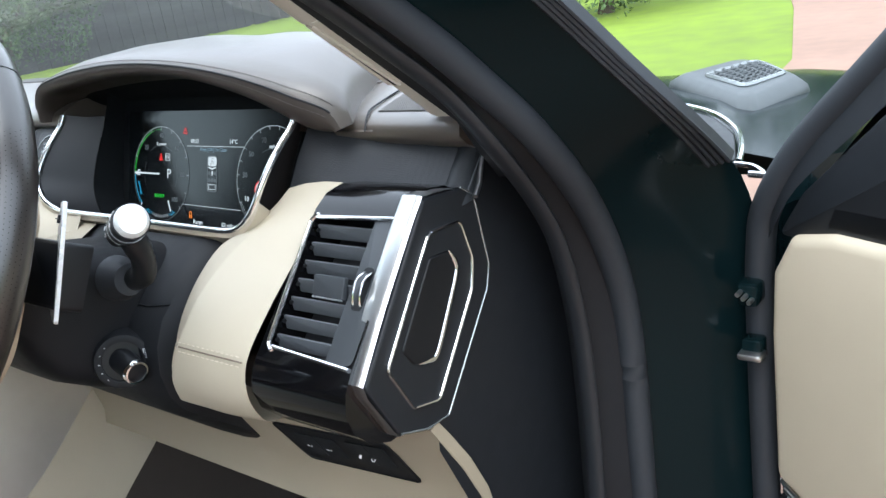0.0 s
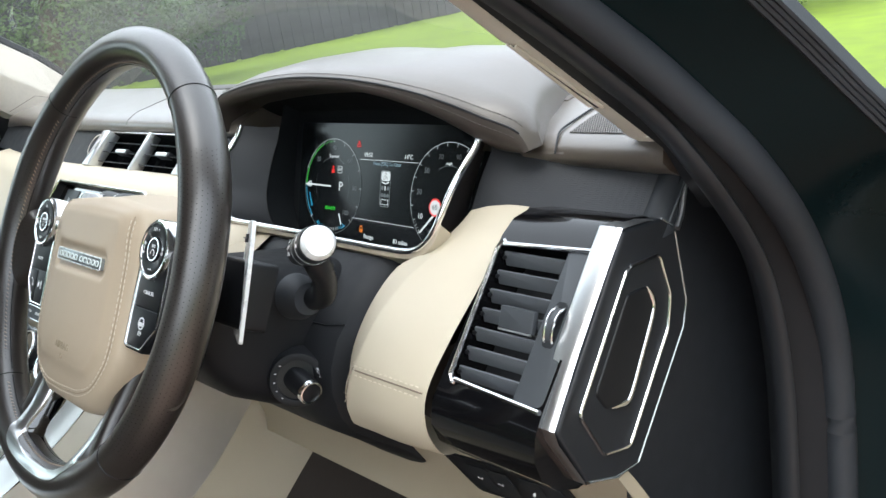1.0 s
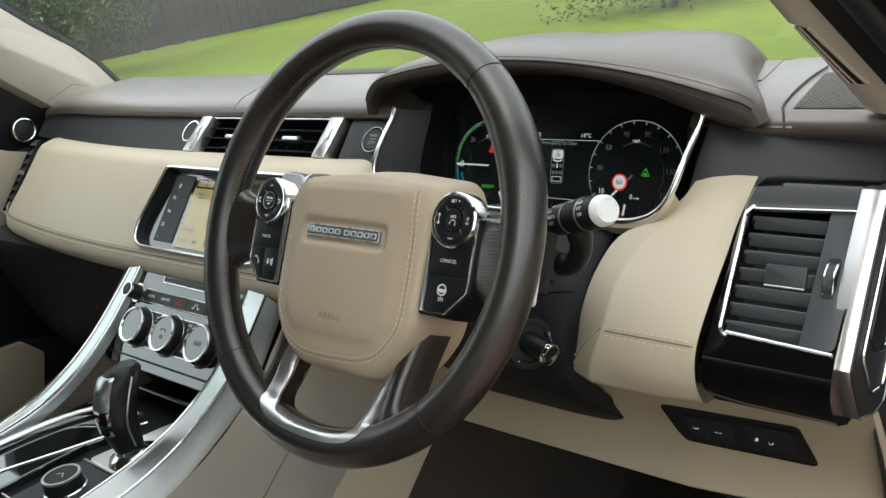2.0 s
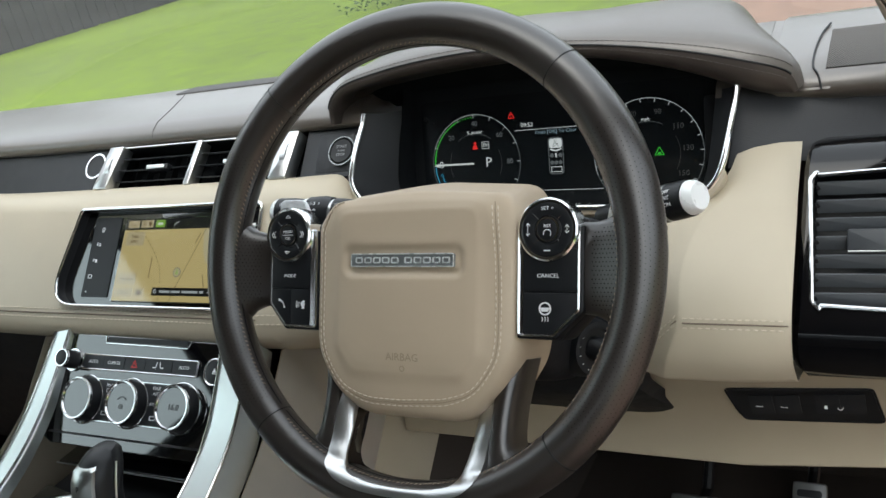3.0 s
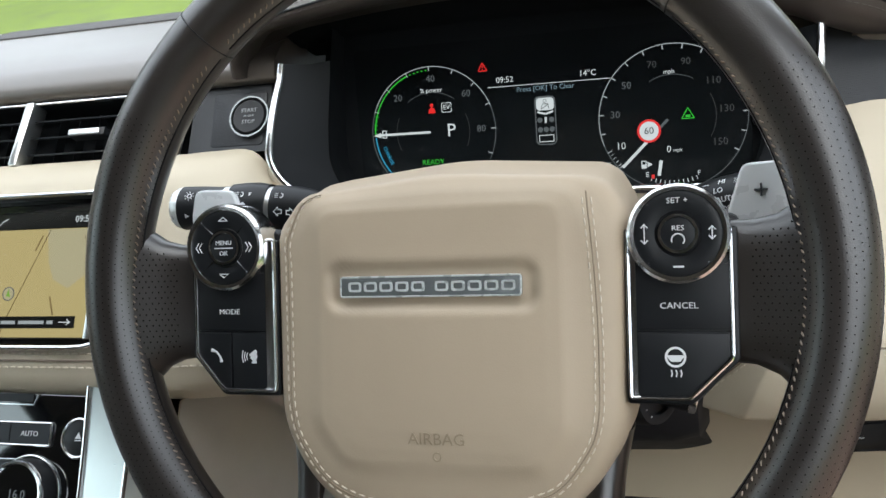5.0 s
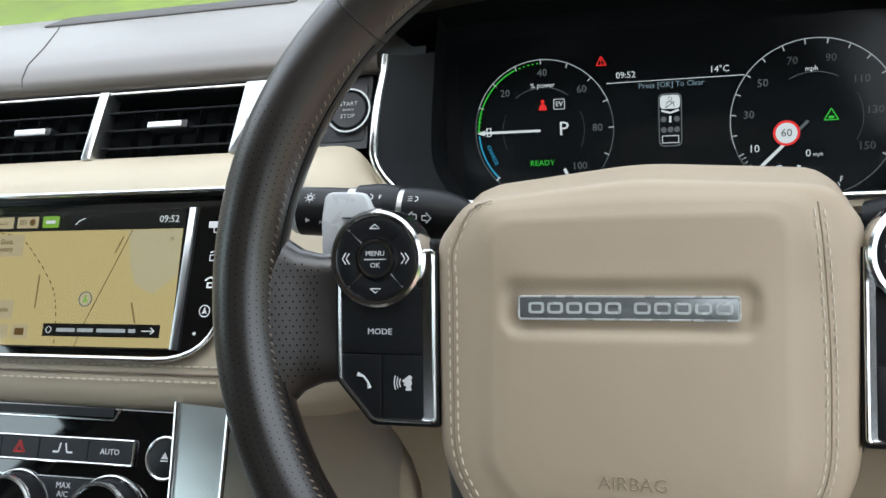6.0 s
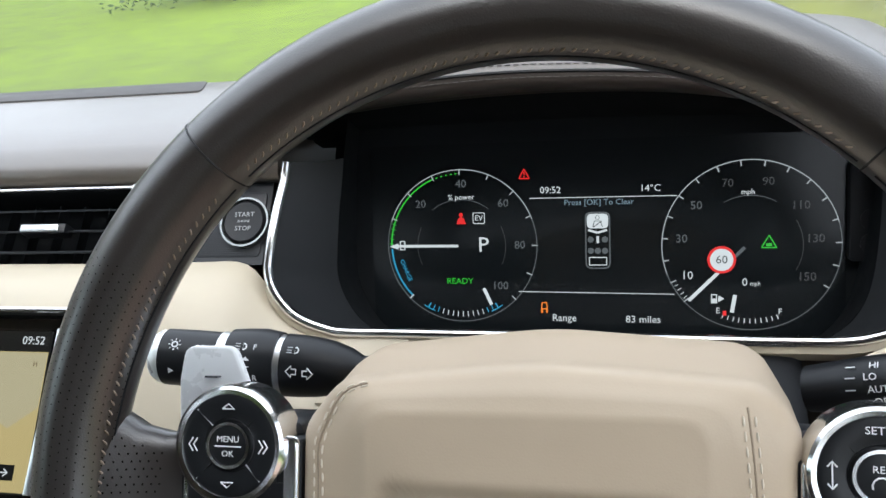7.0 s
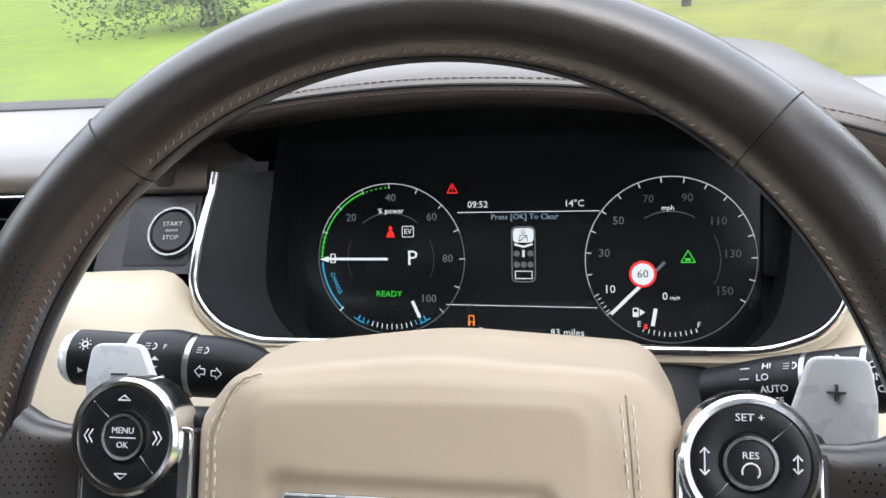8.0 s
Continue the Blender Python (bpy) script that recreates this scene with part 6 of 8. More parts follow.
# street names shown as bars
for x, y, w, t in ((-0.0085, -0.015, 0.024, 90), (0.0555, 0.018, 0.013, 65), (0.0735, -0.030, 0.015, -72)):
    ob = part("name_bar", prism(rect(-w / 2, -0.0007, w / 2, 0.0007), 0, 0.0001), MAPN, scr, "", pose(x, y, NZ + 0.0003, 0, 0, t))
part("position_disc", prism(circle(0.0332, -0.0205, 0.0052, 28), NZ + 0.0002, NZ + 0.0004), MAPG, scr)
part("position_ring", ringplate(circle(0.0332, -0.0205, 0.0054, 28), circle(0.0332, -0.0205, 0.0047, 28), NZ + 0.0002, NZ + 0.0005), DIM, scr)
part("position_arrow", prism([(0.0312, -0.0232), (0.0332, -0.0222), (0.0352, -0.0232), (0.0332, -0.0168)], NZ + 0.0004, NZ + 0.0006), GREEN, scr)
part("address_bar", prism(rect(0.001, -0.0468, 0.0960, -0.0378), NZ + 0.0002, NZ + 0.0005), DARK, scr)
for xa, xb in ((0.0125, 0.0280), (0.0300, 0.0430), (0.0460, 0.0690), (0.0715, 0.0770)):
    part("address_mark", prism(rect(xa, -0.0436, xb, -0.0410), NZ + 0.0005, NZ + 0.0006), MIDL, scr)
part("address_dot", ringplate(circle(0.006, -0.0423, 0.0024, 16), circle(0.006, -0.0423, 0.0018, 16), NZ + 0.0005, NZ + 0.0006), LIT, scr)
line(scr, [(0.082, -0.0423), (0.092, -0.0423)], 0.0008, LIT, NZ + 0.0006, "arrow")
line(scr, [(0.089, -0.0402), (0.092, -0.0423), (0.089, -0.0444)], 0.0008, LIT, NZ + 0.0006, "arrow")
for x0, x1, m in ((-0.0560, -0.0385, MAPB), (-0.0350, -0.0165, MAPB), (-0.0125, 0.0015, GREEN)):
    part("tab_key", prism(rpoly(rect(x0, 0.0315, x1, 0.0400), 0.0008), NZ, NZ + 0.0003), m, scr)
line(scr, [(-0.044, 0.0368), (-0.044, 0.0348), (-0.052, 0.0348), (-0.0505, 0.0362)], 0.0006, MAPD, NZ + 0.0004, "back_arrow")
words("2D", 0.0052, -0.0300, 0.0357, NZ + 0.0004, MAPD, scr)
part("globe", prism(circle(-0.0215, 0.0357, 0.0026, 16), NZ + 0.0003, NZ + 0.0004), MAPD, scr)
part("car_mark", prism(rect(-0.0095, 0.0345, -0.0015, 0.0368), NZ + 0.0003, NZ + 0.0004), LIT, scr)
line(scr, [(0.016, 0.033), (0.019, 0.036), (0.024, 0.038)], 0.0008, LIT, NZ + 0.0002, "route_mark")
words("09:52", 0.0072, 0.0935, 0.0357, NZ + 0.0003, LIT, scr)
words("H", 0.0042, 0.0975, 0.0215, NZ + 0.0003, MAPD, scr)
for x0, y0, x1, y1, s, z in ((-0.0555, 0.0105, -0.0265, 0.0265, "Dest.\nentry", 0.0056), (-0.0570, -0.0350, -0.0275, -0.0215, "Nav menu", 0.0054), (-0.0575, -0.0490, -0.0290, -0.0390, "1/16 mi", 0.0054)):
    part("map_key", prism(rpoly(rect(x0, y0, x1, y1), 0.001), NZ + 0.0002, NZ + 0.0006), MAPB, scr)
    words(s, z, (x0 + x1) / 2, (y0 + y1) / 2, NZ + 0.0007, MAPD, scr, wide=0.95)
part("map_key", prism(rpoly(rect(-0.0260, -0.0490, -0.0120, -0.0390), 0.001), NZ + 0.0002, NZ + 0.0006), MAPB, scr)
part("map_key_mark", prism(rect(-0.0230, -0.0465, -0.0150, -0.0415), NZ + 0.0006, NZ + 0.0007), MAPD, scr)
part("divider", prism([(0.1055, -0.0545), (0.1105, -0.0545), (0.1145, 0.0435), (0.1095, 0.0435)], -0.0095, -0.0068, 0.0008), SILVER, scr, "thin silver bar beside the map")
def sheet(x0, y0, x1, y1, z):
    """A single pane facing the driver."""
    bm = bmesh.new()
    bm.faces.new([bm.verts.new(p) for p in ((x0, y0, z), (x1, y0, z), (x1, y1, z), (x0, y1, z))])
    return bm


cg = part("cover_glass", sheet(-0.0612, -0.0545, 0.1055, 0.0430, NZ + 0.0014), COVER, scr)
cg.visible_shadow = False
# white key symbols
line(scr, [(-0.0985, 0.0305), (-0.0960, 0.0330), (-0.0935, 0.0305), (-0.0945, 0.0305), (-0.0945, 0.0275), (-0.0975, 0.0275), (-0.0975, 0.0305)], 0.0009, WHITE_INK, -0.0086, "home_mark")
words("P", 0.0058, -0.1010, 0.0125, -0.0086, WHITE_INK, scr)
words("P", 0.0058, -0.1025, -0.0070, -0.0086, WHITE_INK, scr)
part("sensor_mark", ringplate(circle(-0.0975, 0.0120, 0.0018, 12), circle(-0.0975, 0.0120, 0.0011, 12), -0.0088, -0.0086), WHITE_INK, scr)
part("sensor_mark", prism(rect(-0.1000, -0.0090, -0.0970, -0.0055), -0.0088, -0.0086), WHITE_INK, scr)
part("camera_mark", ringplate(rect(-0.1065, -0.0280, -0.1005, -0.0235), rect(-0.1058, -0.0273, -0.1012, -0.0242), -0.0088, -0.0086), WHITE_INK, scr)
part("dot_mark", prism(circle(-0.1050, -0.0440, 0.0009, 10), -0.0088, -0.0086), WHITE_INK, scr)
part("screens_mark", ringplate(rect(0.1285, 0.0255, 0.1365, 0.0310), rect(0.1292, 0.0262, 0.1358, 0.0303), -0.0097, -0.0094), WHITE_INK, scr)
part("screens_mark", prism(rect(0.1245, 0.0290, 0.1325, 0.0335), -0.0097, -0.0093), WHITE_INK, scr)
part("media_mark", ringplate(rect(0.1275, 0.0060, 0.1335, 0.0105), rect(0.1282, 0.0067, 0.1328, 0.0098), -0.0097, -0.0094), WHITE_INK, scr)
line(scr, [(0.1350, 0.0070), (0.1362, 0.0130)], 0.0008, WHITE_INK, -0.0094, "media_mark")
line(scr, [(0.1278, 0.0118), (0.1340, 0.0135)], 0.0010, WHITE_INK, -0.0094, "media_mark")
part("phone_mark", ringplate(rect(0.1275, -0.0125, 0.1330, -0.0085), rect(0.1288, -0.0115, 0.1317, -0.0095), -0.0097, -0.0094), WHITE_INK, scr)
line(scr, spline([(0.1260, -0.0075), (0.1300, -0.0052), (0.1345, -0.0075)], 4), 0.0012, WHITE_INK, -0.0094, "phone_mark")
part("compass_mark", ringplate(circle(0.1280, -0.0280, 0.0042, 24), circle(0.1280, -0.0280, 0.0035, 24), -0.0097, -0.0094), WHITE_INK, scr)
part("compass_mark", prism([(0.1262, -0.0300), (0.1280, -0.0292), (0.1298, -0.0300), (0.1280, -0.0252)], -0.0097, -0.0094), WHITE_INK, scr)
part("dot_mark", prism(circle(0.1220, -0.0432, 0.0012, 12), -0.0097, -0.0094), WHITE_INK, scr)

# ---- what the cluster shows ----
Z = 0.0004


def arc(parent, cx, cy, r, a0, a1, w, mat, z, nm="arc", n=40):
    return line(parent, [(cx + r * math.cos(radians(a)), cy + r * math.sin(radians(a))) for a in np.linspace(a0, a1, n)], w, mat, z, nm)


def spoke(parent, cx, cy, r0, r1, a, w, mat, z, nm="tick"):
    c, s = math.cos(radians(a)), math.sin(radians(a))
    return line(parent, [(cx + r0 * c, cy + r0 * s), (cx + r1 * c, cy + r1 * s)], w, mat, z, nm)


LX, LY, LR = -0.0851, -0.0016, 0.0508
dial = part("power_dial", prism(circle(LX, LY, LR, 64), 0.0, 0.0002), SCREEN, cluster, "round power gauge")
arc(dial, LX, LY, LR, 0, 360, 0.0006, DIM, Z, n=90)
arc(dial, LX, LY, LR, 20, 160, 0.0006, MIDL, Z + 0.0001, n=60)
arc(dial, LX, LY, LR - 0.0024, 112, 179, 0.0009, SGRN, Z)
for a in np.arange(92, 110, 4.0):
    arc(dial, LX, LY, LR - 0.0026, a, a + 1.6, 0.0008, SGRN, Z, n=3)
arc(dial, LX, LY, LR - 0.0026, 182, 224, 0.0011, SBLU, Z)
for a in (90, 112, 135, 158, 67.5, 45, 22.5, 0, -22.5, -45):
    spoke(dial, LX, LY, LR - 0.0035, LR + 0.0004, a, 0.0008, MIDL, Z + 0.0001)
for a in np.arange(162, 179, 4):
    spoke(dial, LX, LY, LR - 0.0040, LR - 0.001, a, 0.0004, SGRN, Z)
spoke(dial, LX, LY, LR - 0.0035, LR + 0.0004, 224, 0.0010, LIT, Z + 0.0001)
for i, a in enumerate(np.linspace(240, 300, 15)):
    spoke(dial, LX, LY, LR - 0.0065, LR - 0.0030, a, 0.0006 if i not in (0, 14) else 0.0009, LIT if 2 < i < 12 else SBLU, Z)
arc(dial, LX, LY, LR - 0.0028, 236, 246, 0.0007, SBLU, Z, n=6)
arc(dial, LX, LY, LR - 0.0028, 294, 304, 0.0007, SBLU, Z, n=6)
line(dial, [(-0.1330, LY + 0.0002), (-0.0870, LY)], 0.0018, LIT, Z + 0.0003, "needle")
part("needle_tip", prism([(-0.1352, LY), (-0.1290, LY + 0.0020), (-0.1290, LY - 0.0020)], Z, Z + 0.0004), LIT, dial)
line(dial, [(-0.0705, -0.0300), (-0.0655, -0.0412)], 0.0022, LIT, Z + 0.0002, "needle")
arc(dial, LX, LY, 0.0310, 52, 128, 0.0004, DIM, Z)
arc(dial, LX, LY, 0.0300, -25, 25, 0.0004, DIM2, Z)
arc(dial, LX, LY, 0.0300, 155, 205, 0.0004, DIM2, Z)
for s, x, y in (("20", -0.1122, 0.0266), ("40", -0.0842, 0.0396), ("60", -0.0562, 0.0263), ("80", -0.0457, -0.0015), ("100", -0.0594, -0.0285)):
    words(s, 0.0074, x, y, Z, DIM, dial)
part("zero_box", ringplate(rpoly(rect(-0.1276, -0.0042, -0.1240, 0.0022), 0.0006, 3), rpoly(rect(-0.1270, -0.0036, -0.1246, 0.0016), 0.0004, 3), Z, Z + 0.0006), LIT, dial)
words("% power", 0.0050, -0.0843, 0.0308, Z, LIT, dial)
words("P", 0.0142, -0.0700, -0.0014, Z, LIT, dial, wide=1.05)
words("READY", 0.0056, -0.0867, -0.0254, Z, SGRN, dial, wide=1.05)
words("EV", 0.0050, -0.0727, 0.0168, Z, LIT, dial)
part("ev_box", ringplate(rpoly(rect(-0.0768, 0.0130, -0.0686, 0.0206), 0.001, 3), rpoly(rect(-0.0763, 0.0135, -0.0691, 0.0201), 0.0008, 3), Z, Z + 0.0002), LIT, dial)
words("CHARGE", 0.0040, -0.1240, -0.0180, Z, SBLU, dial, turn=-68)
part("belt_mark", prism(circle(-0.0847, 0.0192, 0.0014, 12), Z, Z + 0.0002), SRED, dial)
part("belt_mark", prism([(-0.0878, 0.0130), (-0.0868, 0.0165), (-0.0847, 0.0180), (-0.0826, 0.0165), (-0.0816, 0.0130)], Z, Z + 0.0002), SRED, dial)

RX, RY, RR = 0.0980, -0.0028, 0.0530
dial = part("speed_dial", prism(circle(RX, RY, RR, 64), 0.0, 0.0002), SCREEN, cluster, "round speedometer")
arc(dial, RX, RY, RR, 0, 360, 0.0006, DIM, Z, n=90)
arc(dial, RX, RY, RR, 15, 200, 0.0006, MIDL, Z + 0.0001, n=70)
for i, a in enumerate(np.linspace(222, -30, 17)):
    spoke(dial, RX, RY, RR - 0.0036, RR + 0.0003, a, 0.0008, MIDL, Z + 0.0001)
for a in np.linspace(206, 220, 5):
    spoke(dial, RX, RY, RR - 0.0036, RR - 0.001, a, 0.0004, LIT, Z)
for a in np.linspace(250, 290, 11):
    spoke(dial, RX, RY, RR - 0.0070, RR - 0.0040, a, 0.0006, LIT, Z)
for s, x, y, m, z in (("10", 0.0604, -0.0217, LIT, 0.0074), ("30", 0.0571, 0.0016, DIM, 0.0074), ("50", 0.0661, 0.0224, DIM, 0.0074), ("70", 0.0848, 0.0360, DIM2, 0.0072), ("90", 0.1088, 0.0365, DIM2, 0.0072), ("110", 0.1274, 0.0216, DIM2, 0.0074), ("130", 0.1360, 0.0010, DIM2, 0.0074), ("150", 0.1312, -0.0226, DIM2, 0.0074)):
    words(s, z, x, y, Z, m, dial)
words("mph", 0.0046, 0.0968, 0.0303, Z, LIT, dial)
words("0", 0.0070, 0.0950, -0.0260, Z, LIT, dial)
words("mph", 0.0036, 0.1012, -0.0268, Z, LIT, dial)
arc(dial, RX, RY, 0.0310, 60, 120, 0.0004, DIM, Z)
arc(dial, RX, RY, 0.0310, -30, 30, 0.0004, DIM2, Z)
line(dial, [(0.0612, -0.0376), (0.0800, -0.0190)], 0.0022, LIT, Z + 0.0002, "needle")
line(dial, [(0.0870, -0.0120), (0.0950, -0.0040)], 0.0020, DIM, Z + 0.0001, "needle")
line(dial, [(0.0873, -0.0450), (0.0892, -0.0338)], 0.0024, LIT, Z + 0.0003, "needle")
part("limit_sign", prism(circle(0.0812, -0.0117, 0.0086, 36), Z, Z + 0.0004), SRED, dial, "red-ringed speed limit sign")
part("limit_face", prism(circle(0.0812, -0.0117, 0.0070, 36), Z + 0.0004, Z + 0.0006), LIT, dial)
words("60", 0.0074, 0.0812, -0.0117, Z + 0.0008, DARK, dial)
for k in (1.0, 0.72):
    line(dial, [(0.1092 - 0.0044 * k, -0.0042 + 0.001 * (1 - k)), (0.1092 + 0.0044 * k, -0.0042 + 0.001 * (1 - k)), (0.1092, 0.0036 * k - 0.0002), (0.1092 - 0.0044 * k, -0.0042 + 0.001 * (1 - k))], 0.0007, SGRN, Z, "green_triangle") if k == 1.0 else None
part("car_mark", prism(rect(0.1075, -0.0034, 0.1109, -0.0016), Z, Z + 0.0002), SGRN, dial)
part("fuel_mark", ringplate(rect(0.0748, -0.0392, 0.0785, -0.0334), rect(0.0755, -0.0362, 0.0778, -0.0341), Z, Z + 0.0002), LIT, dial)
part("fuel_mark", prism([(0.0792, -0.0384), (0.0828, -0.0363), (0.0792, -0.0342)], Z, Z + 0.0002), LIT, dial)
words("E", 0.0052, 0.0789, -0.0440, Z, LIT, dial)
words("F", 0.0052, 0.1158, -0.0443, Z, LIT, dial)
part("low_mark", prism(rect(0.0818, -0.0470, 0.0840, -0.0440), Z, Z + 0.0002), SRED, dial)

info = part("info_panel", prism(rect(-0.028, -0.060, 0.040, 0.058), 0.0, 0.0001), SCREEN, cluster, "middle information display")
line(info, [(-0.0385, 0.0292), (0.0545, 0.0291)], 0.0005, LIT, Z, "rule")
line(info, [(-0.0470, -0.0322), (0.0525, -0.0336)], 0.0005, LIT, Z, "rule")
words("09:52", 0.0062, -0.0249, 0.0341, Z, LIT, info)
words("14°C", 0.0062, 0.0382, 0.0340, Z, LIT, info)
words("Press [OK] To Clear", 0.0052, 0.0059, 0.0258, Z, glow("screen_pale_blue", (0.16, 0.24, 0.29), 0.7), info)
words("Range", 0.0066, -0.0174, -0.0497, Z, LIT, info)
words("83 miles", 0.0066, 0.0330, -0.0502, Z, LIT, info)
line(info, [(-0.0452, 0.0422), (-0.0384, 0.0422), (-0.0418, 0.0484), (-0.0452, 0.0422)], 0.0008, SRED, Z, "warning_triangle")
line(info, [(-0.0418, 0.0466), (-0.0418, 0.0444)], 0.0008, SRED, Z, "warning_triangle")
part("warning_triangle", prism(circle(-0.0418, 0.0434, 0.0005, 8), Z, Z + 0.0001), SRED, info)
part("van_mark", ringplate(rpoly([(-0.0325, -0.0440), (-0.0281, -0.0440), (-0.0285, -0.0392), (-0.0321, -0.0392)], 0.0004, 3), rpoly([(-0.0318, -0.0433), (-0.0288, -0.0433), (-0.0291, -0.0399), (-0.0315, -0.0399)], 0.0003, 3), Z, Z + 0.0002), SORG, info)
for x in (-0.0325, -0.0293):
    part("van_mark", prism(rect(x, -0.0462, x + 0.0012, -0.0440), Z, Z + 0.0002), SORG, info)
part("car_outline", ringplate(rpoly(rect(-0.0030, -0.0172, 0.0130, 0.0197), 0.004), rpoly(rect(-0.0022, -0.0164, 0.0122, 0.0189), 0.0035), Z, Z + 0.0002), DIM, info, "seat-belt car diagram")
part("car_bonnet", prism(rpoly(rect(-0.0018, 0.0090, 0.0118, 0.0185), 0.003), Z, Z + 0.0001), LIT, info)
line(info, [(-0.0010, 0.0080), (0.0050, 0.0062), (0.0110, 0.0080)], 0.0014, LIT, Z + 0.0002, "car_screen")
part("belt_mark", ringplate(circle(0.0050, 0.0160, 0.0014, 14), circle(0.0050, 0.0160, 0.0010, 14), Z + 0.0001, Z + 0.0003), DARK, info)
line(info, [(0.0020, 0.0100), (0.0030, 0.0138), (0.0070, 0.0138), (0.0080, 0.0100)], 0.0005, DARK, Z + 0.0003, "belt_mark")
line(info, [(0.0022, 0.0098), (0.0078, 0.0138)], 0.0006, DARK, Z + 0.0003, "belt_mark")
for x in (0.0005, 0.0095):
    part("seat_mark", prism(circle(x, 0.0018, 0.0020, 16), Z, Z + 0.0002), DIM, info)
part("seat_mark", prism(rect(0.0042, -0.0005, 0.0058, 0.0040), Z, Z + 0.0002), LIT, info)
for x in (0.0005, 0.0050, 0.0095):
    part("seat_mark", prism(circle(x, -0.0055, 0.0020, 16), Z, Z + 0.0002), DIM, info)
part("boot_mark", ringplate(rect(-0.0008, -0.0150, 0.0108, -0.0095), rect(-0.0002, -0.0144, 0.0102, -0.0101), Z, Z + 0.0002), LIT, info)

# ---- climate panel ----
CLI = axes((-0.42, 0.0573, 0.979), 40)
cli = thing("climate_panel", "piano black climate panel with three chrome-ringed knobs", "climate controls", CLI)
part("panel", prism(rpoly([(-0.121, 0.030), (0.1210, 0.027), (0.1120, -0.088), (0.100, -0.094), (-0.118, -0.094), (-0.131, -0.088)], 0.004), -0.014, -0.006, 0.001), PIANO, cli, angle=15)
part("slot_frame", tube([(-0.060, 0.0285, -0.0055), (-0.058, 0.0205, -0.0055), (0.066, 0.0195, -0.0055), (0.070, 0.0275, -0.0055)], 0.0009, 6), CHROME, cli)
part("disc_slot", box(-0.056, 0.0215, -0.0062, 0.065, 0.0275, -0.0052), BLACK, cli)
part("row_frame", tube([(x, y, -0.0044) for x, y in rpoly(rect(-0.0882, -0.0092, 0.0852, 0.0067), 0.002)], 0.0009, 8, True), CHROME, cli)
xs = [-0.0874, -0.0544, -0.0220, 0.0095, 0.0495, 0.0844]
for i in range(5):
    k = part("key", prism(rect(xs[i] + 0.0003, -0.0083, xs[i + 1] - 0.0003, 0.0058), -0.007, -0.0040, 0.0004), PLASTIC, cli, angle=15)
    xm = (xs[i] + xs[i + 1]) / 2
    if i in (0, 4):
        words("AUTO", 0.0054, xm, -0.0012, -0.0038, WHITE_INK, k)
    elif i == 1:
        words("CLIMATE", 0.0050, xm, -0.0012, -0.0038, WHITE_INK, k)
    elif i == 2:
        for q in (1.0, 0.5):
            line(k, [(xm - 0.0048 * q, -0.0046 + 0.0012 * (1 - q)), (xm + 0.0048 * q, -0.0046 + 0.0012 * (1 - q)), (xm, 0.0034 * q - 0.001 * (1 - q)), (xm - 0.0048 * q, -0.0046 + 0.0012 * (1 - q))], 0.0007, RED_INK, -0.0037, "hazard_mark")
    else:
        for g in (-1, 1):
            line(k, [(xm + g * 0.0020, 0.0030), (xm + g * 0.0034, -0.0030), (xm + g * 0.0080, -0.0030)], 0.0013, WHITE_INK, -0.0037, "seat_mark")
ej = part("eject_key", prism(circle(0.1095, -0.0030, 0.0125, 40), -0.010, -0.0035, 0.001), BLACK, cli)
part("ring", tube([(x, y, -0.0040) for x, y in circle(0.1095, -0.0030, 0.0133, 40)], 0.0013, 8, True), CHROME, ej)
part("eject_mark", prism([(0.1068, -0.0034), (0.1122, -0.0034), (0.1095, 0.0010)], -0.0036, -0.0033), WHITE_INK, ej)
part("eject_mark", box(0.1068, -0.0050, -0.0036, 0.1122, -0.0042, -0.0033), WHITE_INK, ej)
vk = part("volume_knob", loft([[(-0.1040 + r * math.cos(a), -0.0008 + r * math.sin(a), z) for a in np.linspace(0, 2 * math.pi, 32, endpoint=False)] for r, z in ((0.0105, -0.008), (0.0100, 0.010), (0.0090, 0.0125), (0.0080, 0.0130))], True, False, True), BLACK, cli, "small round volume knob")
part("ring", ringplate(circle(-0.1040, -0.0008, 0.0128, 36), circle(-0.1040, -0.0008, 0.0108, 36), -0.010, -0.003), CHROME, vk)
part("ring", ringplate(circle(-0.1040, -0.0008, 0.0100, 36), circle(-0.1040, -0.0008, 0.0086, 36), 0.010, 0.0136), CHROME, vk)
part("key_block", prism(rpoly(rect(-0.085, -0.064, 0.078, -0.0205), 0.003), -0.007, -0.0048, 0.0005), PLASTIC, cli, angle=15)
for y in (-0.0195, -0.0650):
    part("block_line", tube([(-0.086, y, -0.0048), (0.084, y, -0.0048)], 0.0006, 6), CHROME, cli)
for xa, xb in ((-0.047, -0.029), (0.022, 0.046)):
    for y in (-0.034, -0.0495):
        line(cli, [(xa, y), (xb, y)], 0.0006, BLACK, -0.0046, "joint")
words("MAX", 0.0052, -0.0375, -0.0258, -0.0046, WHITE_INK, cli, name="key_text")
words("MAX", 0.0055, 0.0330, -0.0248, -0.0046, WHITE_INK, cli, name="key_text")
words("A/C", 0.0055, 0.0330, -0.0305, -0.0046, WHITE_INK, cli, name="key_text")
words("A/C", 0.0055, 0.0305, -0.0418, -0.0046, WHITE_INK, cli, name="key_text")
part("lamp_bar", box(0.0395, -0.0450, -0.0047, 0.0407, -0.0385, -0.0044), SORG, cli)
